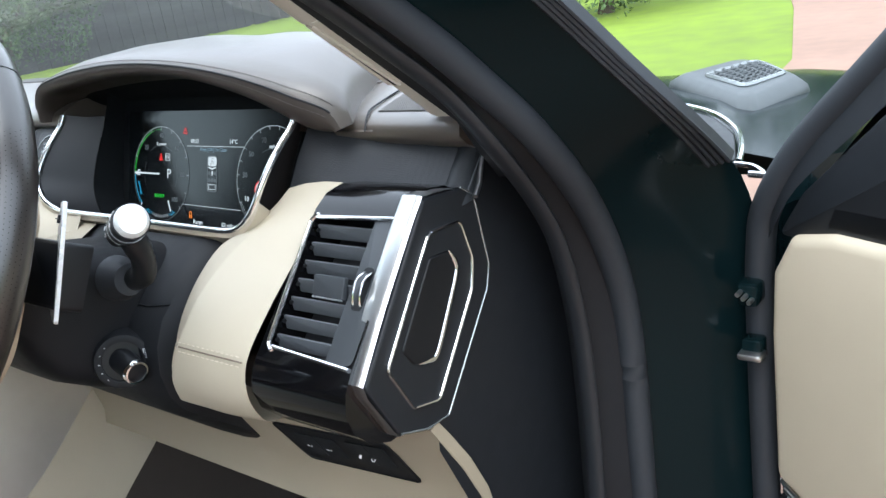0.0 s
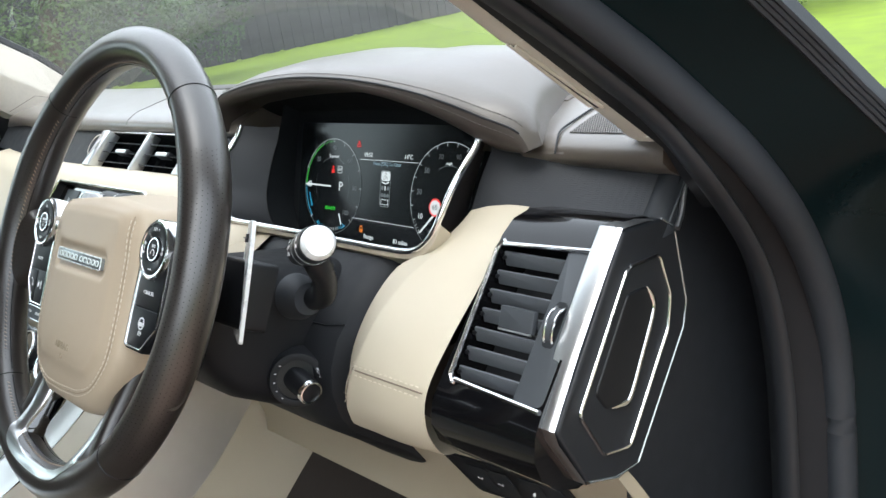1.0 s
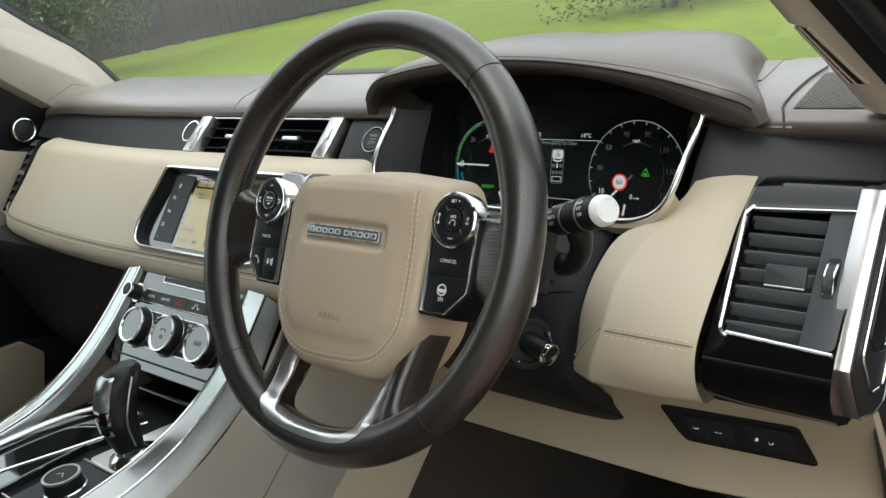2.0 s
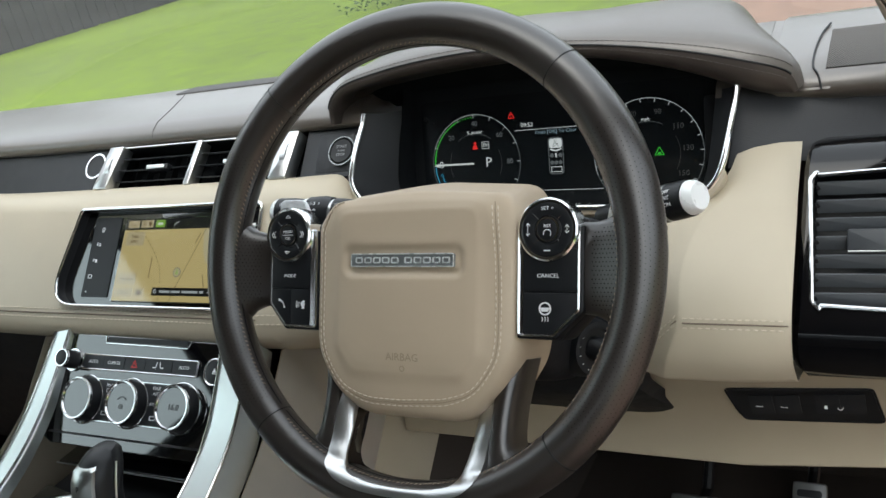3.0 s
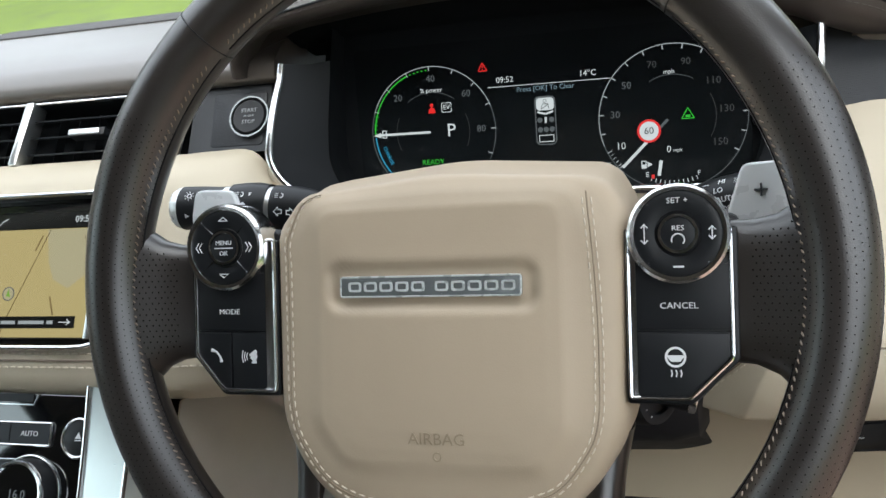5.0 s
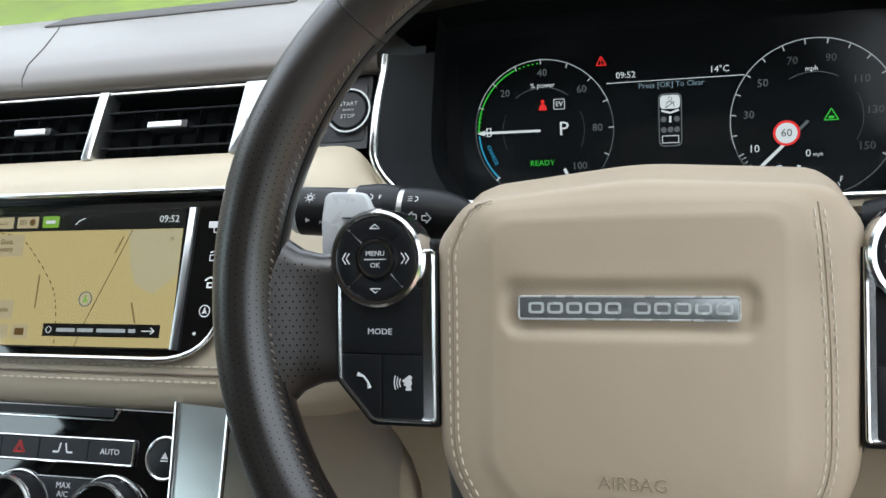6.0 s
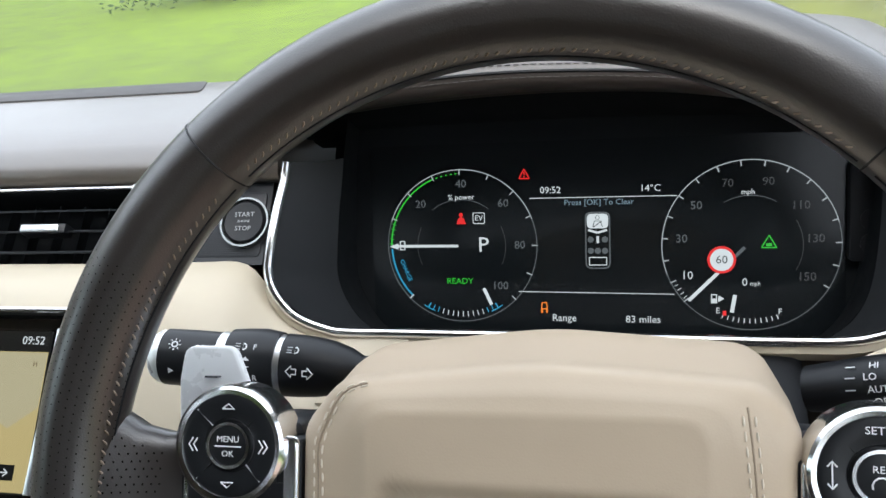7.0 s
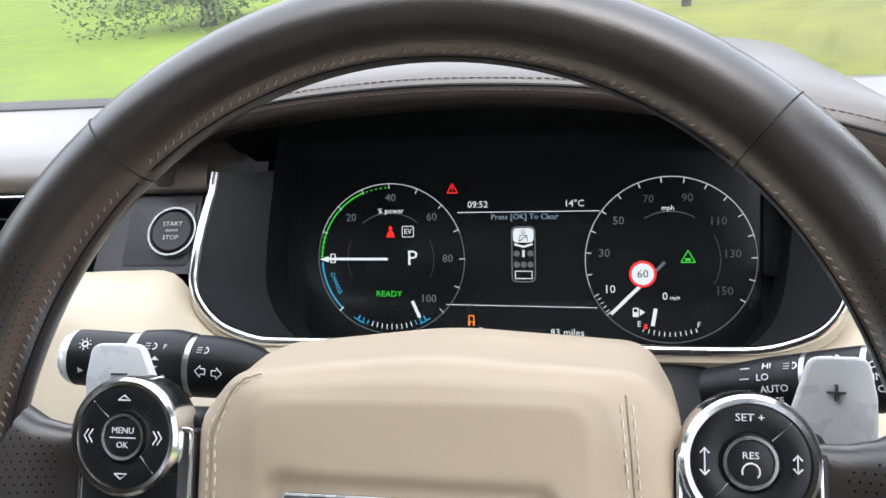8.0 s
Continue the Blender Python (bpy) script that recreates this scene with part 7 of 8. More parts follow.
for x, y in ((-0.038, -0.0312), (-0.038, -0.0420), (-0.040, -0.0560), (0.0335, -0.0560)):
    part("key_mark", ringplate(rpoly(rect(x - 0.004, y - 0.0022, x + 0.004, y + 0.0022), 0.0008, 3), rpoly(rect(x - 0.0033, y - 0.0015, x + 0.0033, y + 0.0015), 0.0006, 3), -0.0048, -0.0045), WHITE_INK, cli)
for i, cx in enumerate((-0.0730, -0.0035, 0.0705)):
    cy = -0.0430
    kb = part("knob", loft([[(cx + r * math.cos(a), cy + r * math.sin(a), z) for a in np.linspace(0, 2 * math.pi, 48, endpoint=False)] for r, z in ((0.0256, -0.012), (0.0248, -0.004), (0.0236, 0.0045), (0.0226, 0.0070))], True, False, True), BLACK, cli, "black rotary knob with chrome rim")
    part("base_ring", tube([(x, y, -0.0050) for x, y in circle(cx, cy, 0.0265, 48)], 0.0010, 8, True), CHROME, kb)
    rows = [[(cx + r * math.cos(a), cy + r * math.sin(a), z) for a in np.linspace(0, 2 * math.pi, 48, endpoint=False)] for r, z in ((0.0234, 0.0060), (0.0236, 0.0082), (0.0228, 0.0095), (0.0212, 0.0092), (0.0202, 0.0072))]
    part("chrome_rim", loft(rows, True), CHROME, kb)
    part("face", prism(circle(cx, cy, 0.0203, 48), 0.0060, 0.0074), PIANO, kb)
    if i == 1:
        arc(kb, cx + 0.001, cy - 0.001, 0.0070, 30, 150, 0.0014, DIM, 0.0080, n=12)
        part("fan_mark", prism(circle(cx + 0.001, cy - 0.0045, 0.0028, 14), 0.0077, 0.0080), DIM, kb)
    if i == 2:
        words("16.0", 0.0088, cx + 0.002, cy, 0.0080, DIM, kb)


# ---- centre console ----
con = thing("centre_console", "centre console with satin silver rails and almond sides", "console", pose(MID, -0.2, 0.40))
RAIL = [((-0.303, 0.079, 1.004), (-0.264, 0.076, 1.003), (-0.252, 0.086, 0.984)), ((-0.299, 0.045, 0.968), (-0.260, 0.040, 0.970), (-0.247, 0.048, 0.946)), ((-0.295, 0.010, 0.936), (-0.256, 0.003, 0.940), (-0.243, 0.012, 0.914)),
        ((-0.292, -0.034, 0.911), (-0.253, -0.045, 0.914), (-0.240, -0.040, 0.888)), ((-0.290, -0.089, 0.893), (-0.251, -0.100, 0.893), (-0.237, -0.100, 0.866)), ((-0.290, -0.160, 0.882), (-0.251, -0.170, 0.880), (-0.236, -0.170, 0.852)),
        ((-0.290, -0.300, 0.874), (-0.251, -0.300, 0.872), (-0.236, -0.300, 0.843)), ((-0.290, -0.700, 0.870), (-0.251, -0.700, 0.868), (-0.236, -0.700, 0.838))]


def rail(mirror):
    def mx(p, k):
        x, y, z = p
        low = 0.012 * min(1, max(0, (0.02 - y) / 0.1)) if mirror else 0
        return (2 * MID - x if mirror else x, y, z - low)
    cols = []
    for a, b, c in RAIL:
        a, b, c = Vector(a), Vector(b), Vector(c)
        if mirror:                              # the far rail shows a narrower face
            b = a.lerp(b, 0.60) + Vector((0, 0, -0.003))
            c = b + Vector((0.010, 0.004, -0.024))
        inn = a + Vector((-0.004, 0, -0.016))
        pts = [inn, a + Vector((-0.002, 0, -0.003)), a, a.lerp(b, 0.03), a.lerp(b, 0.97), b, b.lerp(c, 0.05), b.lerp(c, 0.6) + Vector((0.002, 0, 0)), c]
        cols.append([mx(p, 0) for p in pts])
    fine = [spline([c[i] for c in cols], 5) for i in range(len(cols[0]))]
    wpart("side_rail", loft(fine), POLISHED, con, "sweeping satin silver rail", 24)
    edge = [mx((Vector(r[0]).lerp(Vector(r[1]), 0.60) + Vector((0, 0, -0.003)) if mirror else Vector(r[1])) + Vector((0, 0, 0.0006)), 0) for r in RAIL]
    near = [mx(Vector(r[0]) + Vector((-0.0005, 0, 0.0006)), 0) for r in RAIL]
    wpart("rail_edge", tube(spline(near, 5), 0.0017, 8), CHROME, con)
    wpart("rail_edge", tube(spline(edge, 5), 0.0017, 8), CHROME, con)


rail(False)
rail(True)
TUNNEL = [(0.75, 0.79), (0.42, 0.79), (0.285, 0.780), (0.203, 0.718), (0.125, 0.655), (0.0, 0.560), (-0.30, 0.480), (-0.70, 0.480)]
for s, mx in ((1, lambda x: x), (-1, lambda x: 2 * MID - x)):
    cols = [[(mx(-0.241), 0.088, 0.986), (mx(-0.225), 0.16, 0.975), (mx(-0.215), 0.21, 0.90), (mx(-0.205), 0.285, 0.83), (mx(-0.201), 0.285, 0.780)],
            [(mx(-0.241), 0.048, 0.947), (mx(-0.226), 0.08, 0.90), (mx(-0.212), 0.12, 0.82), (mx(-0.204), 0.18, 0.765), (mx(-0.200), 0.203, 0.718)],
            [(mx(-0.240), 0.010, 0.914), (mx(-0.226), 0.03, 0.86), (mx(-0.212), 0.06, 0.78), (mx(-0.204), 0.10, 0.71), (mx(-0.200), 0.125, 0.655)],
            [(mx(-0.237), -0.10, 0.866), (mx(-0.226), -0.08, 0.80), (mx(-0.212), -0.05, 0.70), (mx(-0.204), -0.02, 0.62), (mx(-0.200), 0.00, 0.560)],
            [(mx(-0.236), -0.30, 0.843), (mx(-0.226), -0.30, 0.78), (mx(-0.212), -0.30, 0.68), (mx(-0.204), -0.30, 0.57), (mx(-0.200), -0.30, 0.480)],
            [(mx(-0.236), -0.70, 0.838), (mx(-0.226), -0.70, 0.78), (mx(-0.212), -0.70, 0.68), (mx(-0.204), -0.70, 0.57), (mx(-0.200), -0.70, 0.480)]]
    fine = [spline(c, 4) for c in cols]
    fine = [spline([f[i] for f in fine], 4) for i in range(len(fine[0]))]
    wpart("side_panel", loft(fine), BEIGE, con, "almond leather side")
    wpart("rail_side", loft([[(x + s * 0.0015, y, z) for x, y, z in f] for f in fine[:9]] + [fine[9]]), SATIN, con, "satin silver side of the rail")
    wpart("tunnel_carpet", loft([[(mx(-0.204), y, z + 0.004) for y, z in TUNNEL], [(mx(-0.202), y + 0.01, z - 0.06) for y, z in TUNNEL], [(mx(-0.190), y + 0.02, 0.395) for y, z in TUNNEL]]), CARPET, con, "dark carpet below the console side")
wpart("side_seam", tube(spline([(-0.2275, 0.10, 0.885), (-0.221, 0.02, 0.832), (-0.2205, -0.08, 0.775), (-0.219, -0.3, 0.74)], 6), 0.0008, 5), THREAD_D, con)
wpart("deck", box(-0.545, -0.70, 0.800, -0.292, 0.040, 0.852, 0.004), BLACK, con, "black console deck")
wpart("recess_wall", loft([[(-0.540, 0.005, 0.915), (-0.297, 0.005, 0.915)], [(-0.540, 0.045, 0.905), (-0.297, 0.045, 0.905)], [(-0.540, 0.045, 0.85), (-0.297, 0.045, 0.85)]]), BLACK, con)
wpart("recess_shelf", box(-0.535, 0.0, 0.874, -0.302, 0.045, 0.879, 0.002), PIANO, con)
wpart("shelf_line", tube([(-0.535, -0.002, 0.878), (-0.302, -0.002, 0.878)], 0.0009, 6), SILVER, con)
wpart("lid", prism(rpoly([(-0.537, -0.70), (-0.470, -0.70), (-0.4300, -0.10), (-0.405, -0.04), (-0.537, -0.02)], 0.006), 0.852, 0.862, 0.002), PIANO, con, "piano black sliding lid", 15)
wpart("lid_line", tube([(-0.520, -0.40, 0.863), (-0.470, -0.18, 0.863), (-0.402, -0.035, 0.863)], 0.0012, 6), CHROME, con)
wpart("inner_rail", tube(spline([(-0.540, -0.40, 0.866), (-0.528, -0.15, 0.868), (-0.500, -0.06, 0.868), (-0.462, -0.035, 0.866), (-0.430, -0.03, 0.862)], 5), 0.006, 10, flat=0.5), SILVER, con)
plate = wpart("shift_plate", prism(rpoly([(-0.395, -0.118), (-0.298, -0.118), (-0.298, -0.020), (-0.372, -0.020)], 0.008), 0.852, 0.8625, 0.0015), SILVER, con, "satin silver gear selector plate", 15)
wpart("shift_well", prism(circle(-0.345, -0.082, 0.026, 32), 0.8620, 0.8640, 0.0006), PIANO, con)
wpart("switch_deck", prism(rpoly([(-0.462, -0.70), (-0.296, -0.70), (-0.296, -0.122), (-0.398, -0.122)], 0.004), 0.852, 0.8615, 0.001), PLASTIC, con, "dark switch deck", 15)
for a, b in (((-0.398, -0.120), (-0.296, -0.120)), ((-0.420, -0.205), (-0.296, -0.205))):
    wpart("deck_line", tube([(a[0], a[1], 0.8622), (b[0], b[1], 0.8622)], 0.0014, 6), SILVER, con)
for i in range(2):
    for j in range(3):
        wpart("deck_key", box(-0.405 + j * 0.034, -0.235 - i * 0.026, 0.861, -0.374 + j * 0.034, -0.212 - i * 0.026, 0.8632, 0.001), BLACK, con)

tk = thing("terrain_knob", "round black terrain knob with chrome foot ring", "knob", pose(-0.358, -0.163, 0.8615))
part("foot_ring", loft([[(r * math.cos(a), r * math.sin(a), z) for a in np.linspace(0, 2 * math.pi, 40, endpoint=False)] for r, z in ((0.0230, 0), (0.0228, 0.003), (0.0210, 0.004))], True), CHROME, tk)
part("grip", loft([[(r * math.cos(a), r * math.sin(a), z) for a in np.linspace(0, 2 * math.pi, 40, endpoint=False)] for r, z in ((0.0208, 0), (0.0202, 0.016), (0.0196, 0.0185))], True), BLACK, tk)
part("top_ring", ringplate(circle(0, 0, 0.0200, 40), circle(0, 0, 0.0175, 40), 0.016, 0.0196), SILVER, tk)
part("top", prism(circle(0, 0, 0.0176, 40), 0.016, 0.0190), BLACK, tk)
line(tk, [(-0.006, -0.002), (0, 0.003), (0.006, -0.002)], 0.0010, WHITE_INK, 0.0193, "mark")

gl = thing("gear_lever", "black leather pistol-grip gear lever with silver release button", "gear lever", pose(-0.345, -0.085, 0.862))
GRIP = [(0, -0.006, 0.0, 0.013, 0.014), (0, -0.004, 0.012, 0.0135, 0.015), (0, -0.006, 0.030, 0.0165, 0.0185), (0, -0.008, 0.050, 0.0185, 0.0205), (0, -0.004, 0.070, 0.0195, 0.0225), (0, 0.004, 0.088, 0.0195, 0.0245), (0, 0.010, 0.100, 0.0180, 0.0225), (0, 0.014, 0.1065, 0.0130, 0.0155), (0, 0.015, 0.1085, 0.005, 0.006)]


def grip_pt(z, deg, out=0.0):
    """A point on the lever's skin at height z, deg round it (-90 to the rear)."""
    cy, rx, ry = (float(np.interp(z, [g[2] for g in GRIP], [g[i] for g in GRIP])) for i in (1, 3, 4))
    c, q = math.cos(radians(deg)), math.sin(radians(deg))
    return ((rx + out) * math.copysign(abs(c) ** 0.8, c), cy + (ry + out) * q, z)


rows = []
for cx, cy, z, rx, ry in GRIP:
    rows.append([(cx + rx * math.copysign(abs(math.cos(a)) ** 0.8, math.cos(a)), cy + ry * math.sin(a), z) for a in np.linspace(0, 2 * math.pi, 32, endpoint=False)])
part("grip", loft(rows, True, False, True), BLACK, gl, "black leather grip")
part("spine", tube(spline([(0.0195, 0.012, 0.098), (0.0205, 0.0, 0.075), (0.0200, -0.008, 0.050), (0.0150, -0.004, 0.02)], 4), 0.0012, 6), SILVER, gl)
angles = (-132, -124, -110, -90, -70, -56, -48)


def lever_plate(nm, zs, out, mat, label=""):
    rows = []
    for i, z in enumerate(zs):
        lift = out if 0 < i < len(zs) - 1 else 0.0002
        rows.append([grip_pt(z, d, lift if 0 < j < len(angles) - 1 else 0.0) for j, d in enumerate(angles)])
    part(nm, loft(rows), mat, gl, label)


lever_plate("button", (0.070, 0.0715, 0.080, 0.090, 0.1005, 0.1025), 0.0026, POLISHED, "silver release button")
lever_plate("button_surround", (0.040, 0.042, 0.055, 0.068, 0.0695), 0.0022, PIANO)
m = Matrix.Translation((0.0, -0.0222, 0.0885)) @ axes((0, 0, 0), 20)
t = words("P", 0.008, 0, 0, 0, PLASTIC, gl)
t.matrix_basis = m
part("indicator", box(-0.0010, -0.0300, 0.060, 0.0030, -0.0285, 0.0625), RED_INK, gl)
part("collar", loft([[(r * math.cos(a), -0.006 + r * math.sin(a), z) for a in np.linspace(0, 2 * math.pi, 32, endpoint=False)] for r, z in ((0.026, 0.0), (0.023, 0.006), (0.015, 0.010), (0.0135, 0.018))], True), CHROME, gl, "polished collar")

# ---- pedals and footwell ----
PEDAL = material("brushed_pedal_metal", (0.22, 0.225, 0.23), 0.42, 1.0, vary=0.12, scale=60)


def pedal(x, y, z, w, h, lean, label):
    p = thing("pedal", label, "pedal", axes((x, y, z), lean), group="pedals")
    part("pad", prism(rpoly(rect(-w / 2, -h / 2, w / 2, h / 2), 0.006), -0.006, 0.004, 0.002), PEDAL, p)
    for k in range(int(h / 0.019)):
        v = -h / 2 + 0.010 + k * 0.019
        part("grip", prism(rpoly(rect(-w / 2 + 0.006, v, w / 2 - 0.006, v + 0.010), 0.004), 0.003, 0.0065, 0.002), RUBBER, p)
    part("arm", tube([(0, h * 0.3, -0.006), (0, h * 0.6, -0.05), (0, h * 0.6 + 0.16, -0.07)], 0.008, 8), BLACK, p)


pedal(0.186, 0.500, 0.480, 0.044, 0.125, 38, "silver accelerator pedal with rubber grips")
pedal(0.046, 0.470, 0.492, 0.080, 0.075, 38, "wide silver brake pedal with rubber grips")
mat = thing("floor_mat", "dark brown carpet mat in the driver's footwell", "floor mat", pose(0.08, 0.1, 0.40))
part("pile", prism(rpoly(rect(-0.24, -0.45, 0.22, 0.42), 0.05), 0.001, 0.012, 0.004), CARPET, mat)
part("binding", tube([(x, y, 0.008) for x, y in rpoly(rect(-0.24, -0.45, 0.22, 0.42), 0.05)], 0.005, 6, True), RUBBER, mat)

# ---- right front pillar, seals and jamb ----
pil = thing("front_pillar", "dark green front door pillar with rubber door seals", "pillar", pose(0.42, 0.3, 0.5))
seal_line = [(0.290, -0.21, 1.600), (0.325, -0.02, 1.430), (0.371, 0.153, 1.280), (0.386, 0.198, 1.238), (0.400, 0.228, 1.203), (0.414, 0.257, 1.166), (0.420, 0.291, 1.124), (0.420, 0.322, 1.083), (0.420, 0.345, 1.040), (0.420, 0.361, 0.990), (0.421, 0.365, 0.93), (0.422, 0.362, 0.84), (0.424, 0.35, 0.60), (0.424, 0.32, 0.45)]
ridge_line = [(0.262, -0.23, 1.590), (0.300, -0.04, 1.425), (0.346, 0.136, 1.279), (0.363, 0.185, 1.233), (0.378, 0.219, 1.196), (0.393, 0.244, 1.154), (0.395, 0.286, 1.099), (0.395, 0.312, 1.051), (0.395, 0.326, 0.99), (0.395, 0.330, 0.93), (0.395, 0.326, 0.82), (0.395, 0.305, 0.60), (0.395, 0.26, 0.45)]
ol, rl = spline(seal_line, 5), spline(ridge_line, 5)
wpart("door_seal", tube(ol, 0.0118, 14), RUBBER, pil, "broad grey rubber door seal")
wpart("inner_lip", tube(rl, 0.0085, 12, flat=0.6, up=(0, 1, 1)), PLASTIC, pil, "dark inner lip of the seal")
wpart("seal_channel", loft([[(x, y + 0.004, z) for x, y, z in rl], [(x + 0.013, y + 0.022, z + 0.004) for x, y, z in rl], [(x + 0.029, y + 0.030, z + 0.004) for x, y, z in rl]]), VOID, pil)
wpart("kick_trim", loft([[(0.353, min(y + 0.075, 0.42), z) for x, y, z in rl if z < 1.20], [(0.372, y + 0.016, z + 0.002) for x, y, z in rl if z < 1.20], [(x - 0.004, y, z) for x, y, z in rl if z < 1.20]]), PLASTIC, pil, "charcoal footwell trim")
edge_line = [(0.350, -0.16, 1.620), (0.405, 0.06, 1.420), (0.464, 0.243, 1.244), (0.480, 0.280, 1.203), (0.499, 0.321, 1.158), (0.503, 0.378, 1.116), (0.505, 0.412, 1.086), (0.508, 0.435, 1.04), (0.510, 0.450, 0.97), (0.512, 0.455, 0.85), (0.512, 0.45, 0.60), (0.512, 0.42, 0.45)]
el = even(spline(edge_line, 5), len(ol))
ol = even(ol, len(ol))
mid1 = [tuple(0.6 * np.array(a) + 0.4 * np.array(b) + np.array((0.003, 0.004, 0.003))) for a, b in zip(ol, el)]
mid2 = [tuple(0.25 * np.array(a) + 0.75 * np.array(b) + np.array((0.004, 0.0, 0.003))) for a, b in zip(ol, el)]
wpart("pillar_skin", loft([ol, mid1, mid2, el]), PAINT, pil, "glossy dark green painted pillar")
up = [p for p in el if p[2] > 1.10]
wpart("screen_seal", loft([[(x - 0.034, y - 0.001, z + 0.004) for x, y, z in up], [(x - 0.030, y + 0.001, z + 0.009) for x, y, z in up], [(x - 0.004, y, z + 0.006) for x, y, z in up], [(x, y, z) for x, y, z in up], [(x - 0.002, y + 0.012, z + 0.004) for x, y, z in up]]), RUBBER, pil, "ribbed black windscreen seal", 15)
for f in (0.20, 0.42, 0.64, 0.86):
    rib = []
    for p, q in zip(mid2, el):
        if q[2] > 1.10:
            v = np.array(p) * (1 - f) + np.array(q) * f
            rib.append(tuple(v + np.array((0.0016, -0.0012, 0.0012))))
    wpart("seal_rib", tube(rib, 0.0020, 6), RUBBER, pil, "rubber rib")

def trim_edge(side, z):
    """The two edges of the pale pillar trim, leaning in towards the roof."""
    h = z - 1.18
    lean = min(h, 0.14) + 0.6 * max(0.0, h - 0.14)
    return (0.316 - 0.30 * lean, 0.262 - 1.03 * h, z) if side == 0 else (0.350 - 0.39 * lean, 0.249 - 0.96 * h, z)


FACE = np.array((-0.234, -0.645, -0.727))


def on_trim(f, z, d=0.0):
    """A point on the trim's face, f of the way across it, d proud of it."""
    p, q = np.array(trim_edge(0, z)), np.array(trim_edge(1, z))
    return tuple(p * (1 - f) + q * f + FACE * (d + 0.003 * math.sin(math.pi * min(1.0, max(0.0, f)))))


def trim_rows(zs, d=0.0):
    rows = []
    for z in zs:
        xa, ya, za = on_trim(0, z, d)
        row = [(xa + 0.012, ya + 0.030, za + 0.030), (xa + 0.001, ya + 0.006, za + 0.010), on_trim(-0.03, z, d - 0.0025)]
        row += [on_trim(f, z, d) for f in (0.0, 0.08, 0.3, 0.5, 0.7, 0.9, 1.05, 1.3)]
        rows.append(row)
    return rows


wpart("pillar_trim", loft(trim_rows(np.linspace(1.176, 1.256, 8))), TRIM, pil, "pale beige pillar trim")
wpart("upper_trim", loft(trim_rows(np.concatenate((np.linspace(1.2575, 1.32, 6), np.linspace(1.36, 1.62, 6))), 0.0022)), TRIM, pil, "pale beige upper pillar trim")
# foot of the trim, turned under on to the dash
wpart("trim_foot", loft([[on_trim(f, 1.176, 0.0) for f in (-0.03, 0.2, 0.5, 0.8, 1.2)], [on_trim(f, 1.1725, 0.0005) for f in (-0.03, 0.2, 0.5, 0.8, 1.2)], [tuple(np.array(on_trim(f, 1.170, -0.004))) for f in (0.02, 0.2, 0.5, 0.8, 1.2)], [tuple(np.array(on_trim(f, 1.168, -0.02))) for f in (0.02, 0.2, 0.5, 0.8, 1.2)]]), TRIM, pil)
# long air slot, its depth painted as flat dark strips, between two raised lips
slot_f = [(0.28, 1.254), (0.34, 1.242), (0.40, 1.229), (0.46, 1.215), (0.52, 1.203)]
wpart("trim_slot", loft([[on_trim(f + o, z, d) for f, z in slot_f] for o, d in ((-0.05, 0.0004), (0.08, 0.0007), (0.20, 0.0005))]), BLACK, pil, "air slot, its inner shade a flat dark strip")
wpart("slot_slope", loft([[on_trim(f + o, z, d) for f, z in slot_f] for o, d in ((-0.20, 0.0010), (-0.12, 0.0006), (-0.05, 0.0005))]), BROWN, pil, "shaded slope of the slot, as a brown strip")
for o in (-0.22, 0.22):
    wpart("slot_lip", tube([on_trim(f + o, z, 0.0006) for f, z in slot_f], 0.0015, 6), TRIM, pil)
wpart("slot_rib", tube([on_trim(f - 0.05, z, 0.0008) for f, z in slot_f], 0.0008, 6), TRIM, pil)
# black inner lip that hugs the trim
hug = [on_trim(1.24, float(z), 0.0045) for z in np.linspace(1.62, 1.172, 30)] + [(0.360, 0.268, 1.145), (0.362, 0.290, 1.115)]
rid = even(rl[: max(i for i, p in enumerate(rl) if p[2] > 1.10)], len(hug))
lip_mid = [tuple(0.5 * np.array(a) + 0.5 * np.array(b) - 0.002 * FACE) for a, b in zip(hug, rid)]
back = [tuple(np.array(a) - 0.012 * FACE) for a in hug]
wpart("trim_lip", loft([back, hug, lip_mid, rid]), VOID, pil, "black lip beside the trim")

# ---- left front pillar and passenger door ----
pl = thing("front_pillar", "pale trimmed front pillar on the passenger side", "pillar", pose(-1.16, 0.35, 1.17))
lo = [(0.31, 1.165), (0.27, 1.197), (0.230, 1.230), (0.180, 1.285), (0.08, 1.375), (-0.10, 1.52), (-0.22, 1.62)]
hi = [(0.475, 1.178), (0.435, 1.228), (0.391, 1.268), (0.320, 1.318), (0.222, 1.398), (0.02, 1.53), (-0.10, 1.625)]
rows = []
for k, dx in ((0.0, -0.03), (0.06, -0.004), (0.3, 0.008), (0.65, 0.006), (0.94, -0.008), (1.0, -0.03)):
    rows.append([(-1.165 + 0.22 * (a[1] * (1 - k) + b[1] * k - 1.17) + dx, a[0] * (1 - k) + b[0] * k, a[1] * (1 - k) + b[1] * k) for a, b in zip(lo, hi)])
wpart("trim", loft(rows), HEADLINE, pl, "pale pillar trim")
wpart("screen_edge", tube([(x - 0.002, y, z) for x, y, z in rows[-1]], 0.012, 8), BLACK, pl)
wpart("trim_joint", tube([(-1.150, 0.305, 1.180), (-1.146, 0.36, 1.20), (-1.15, 0.39, 1.19)], 0.0005, 5), THREAD_D, pl)

DX = -1.195
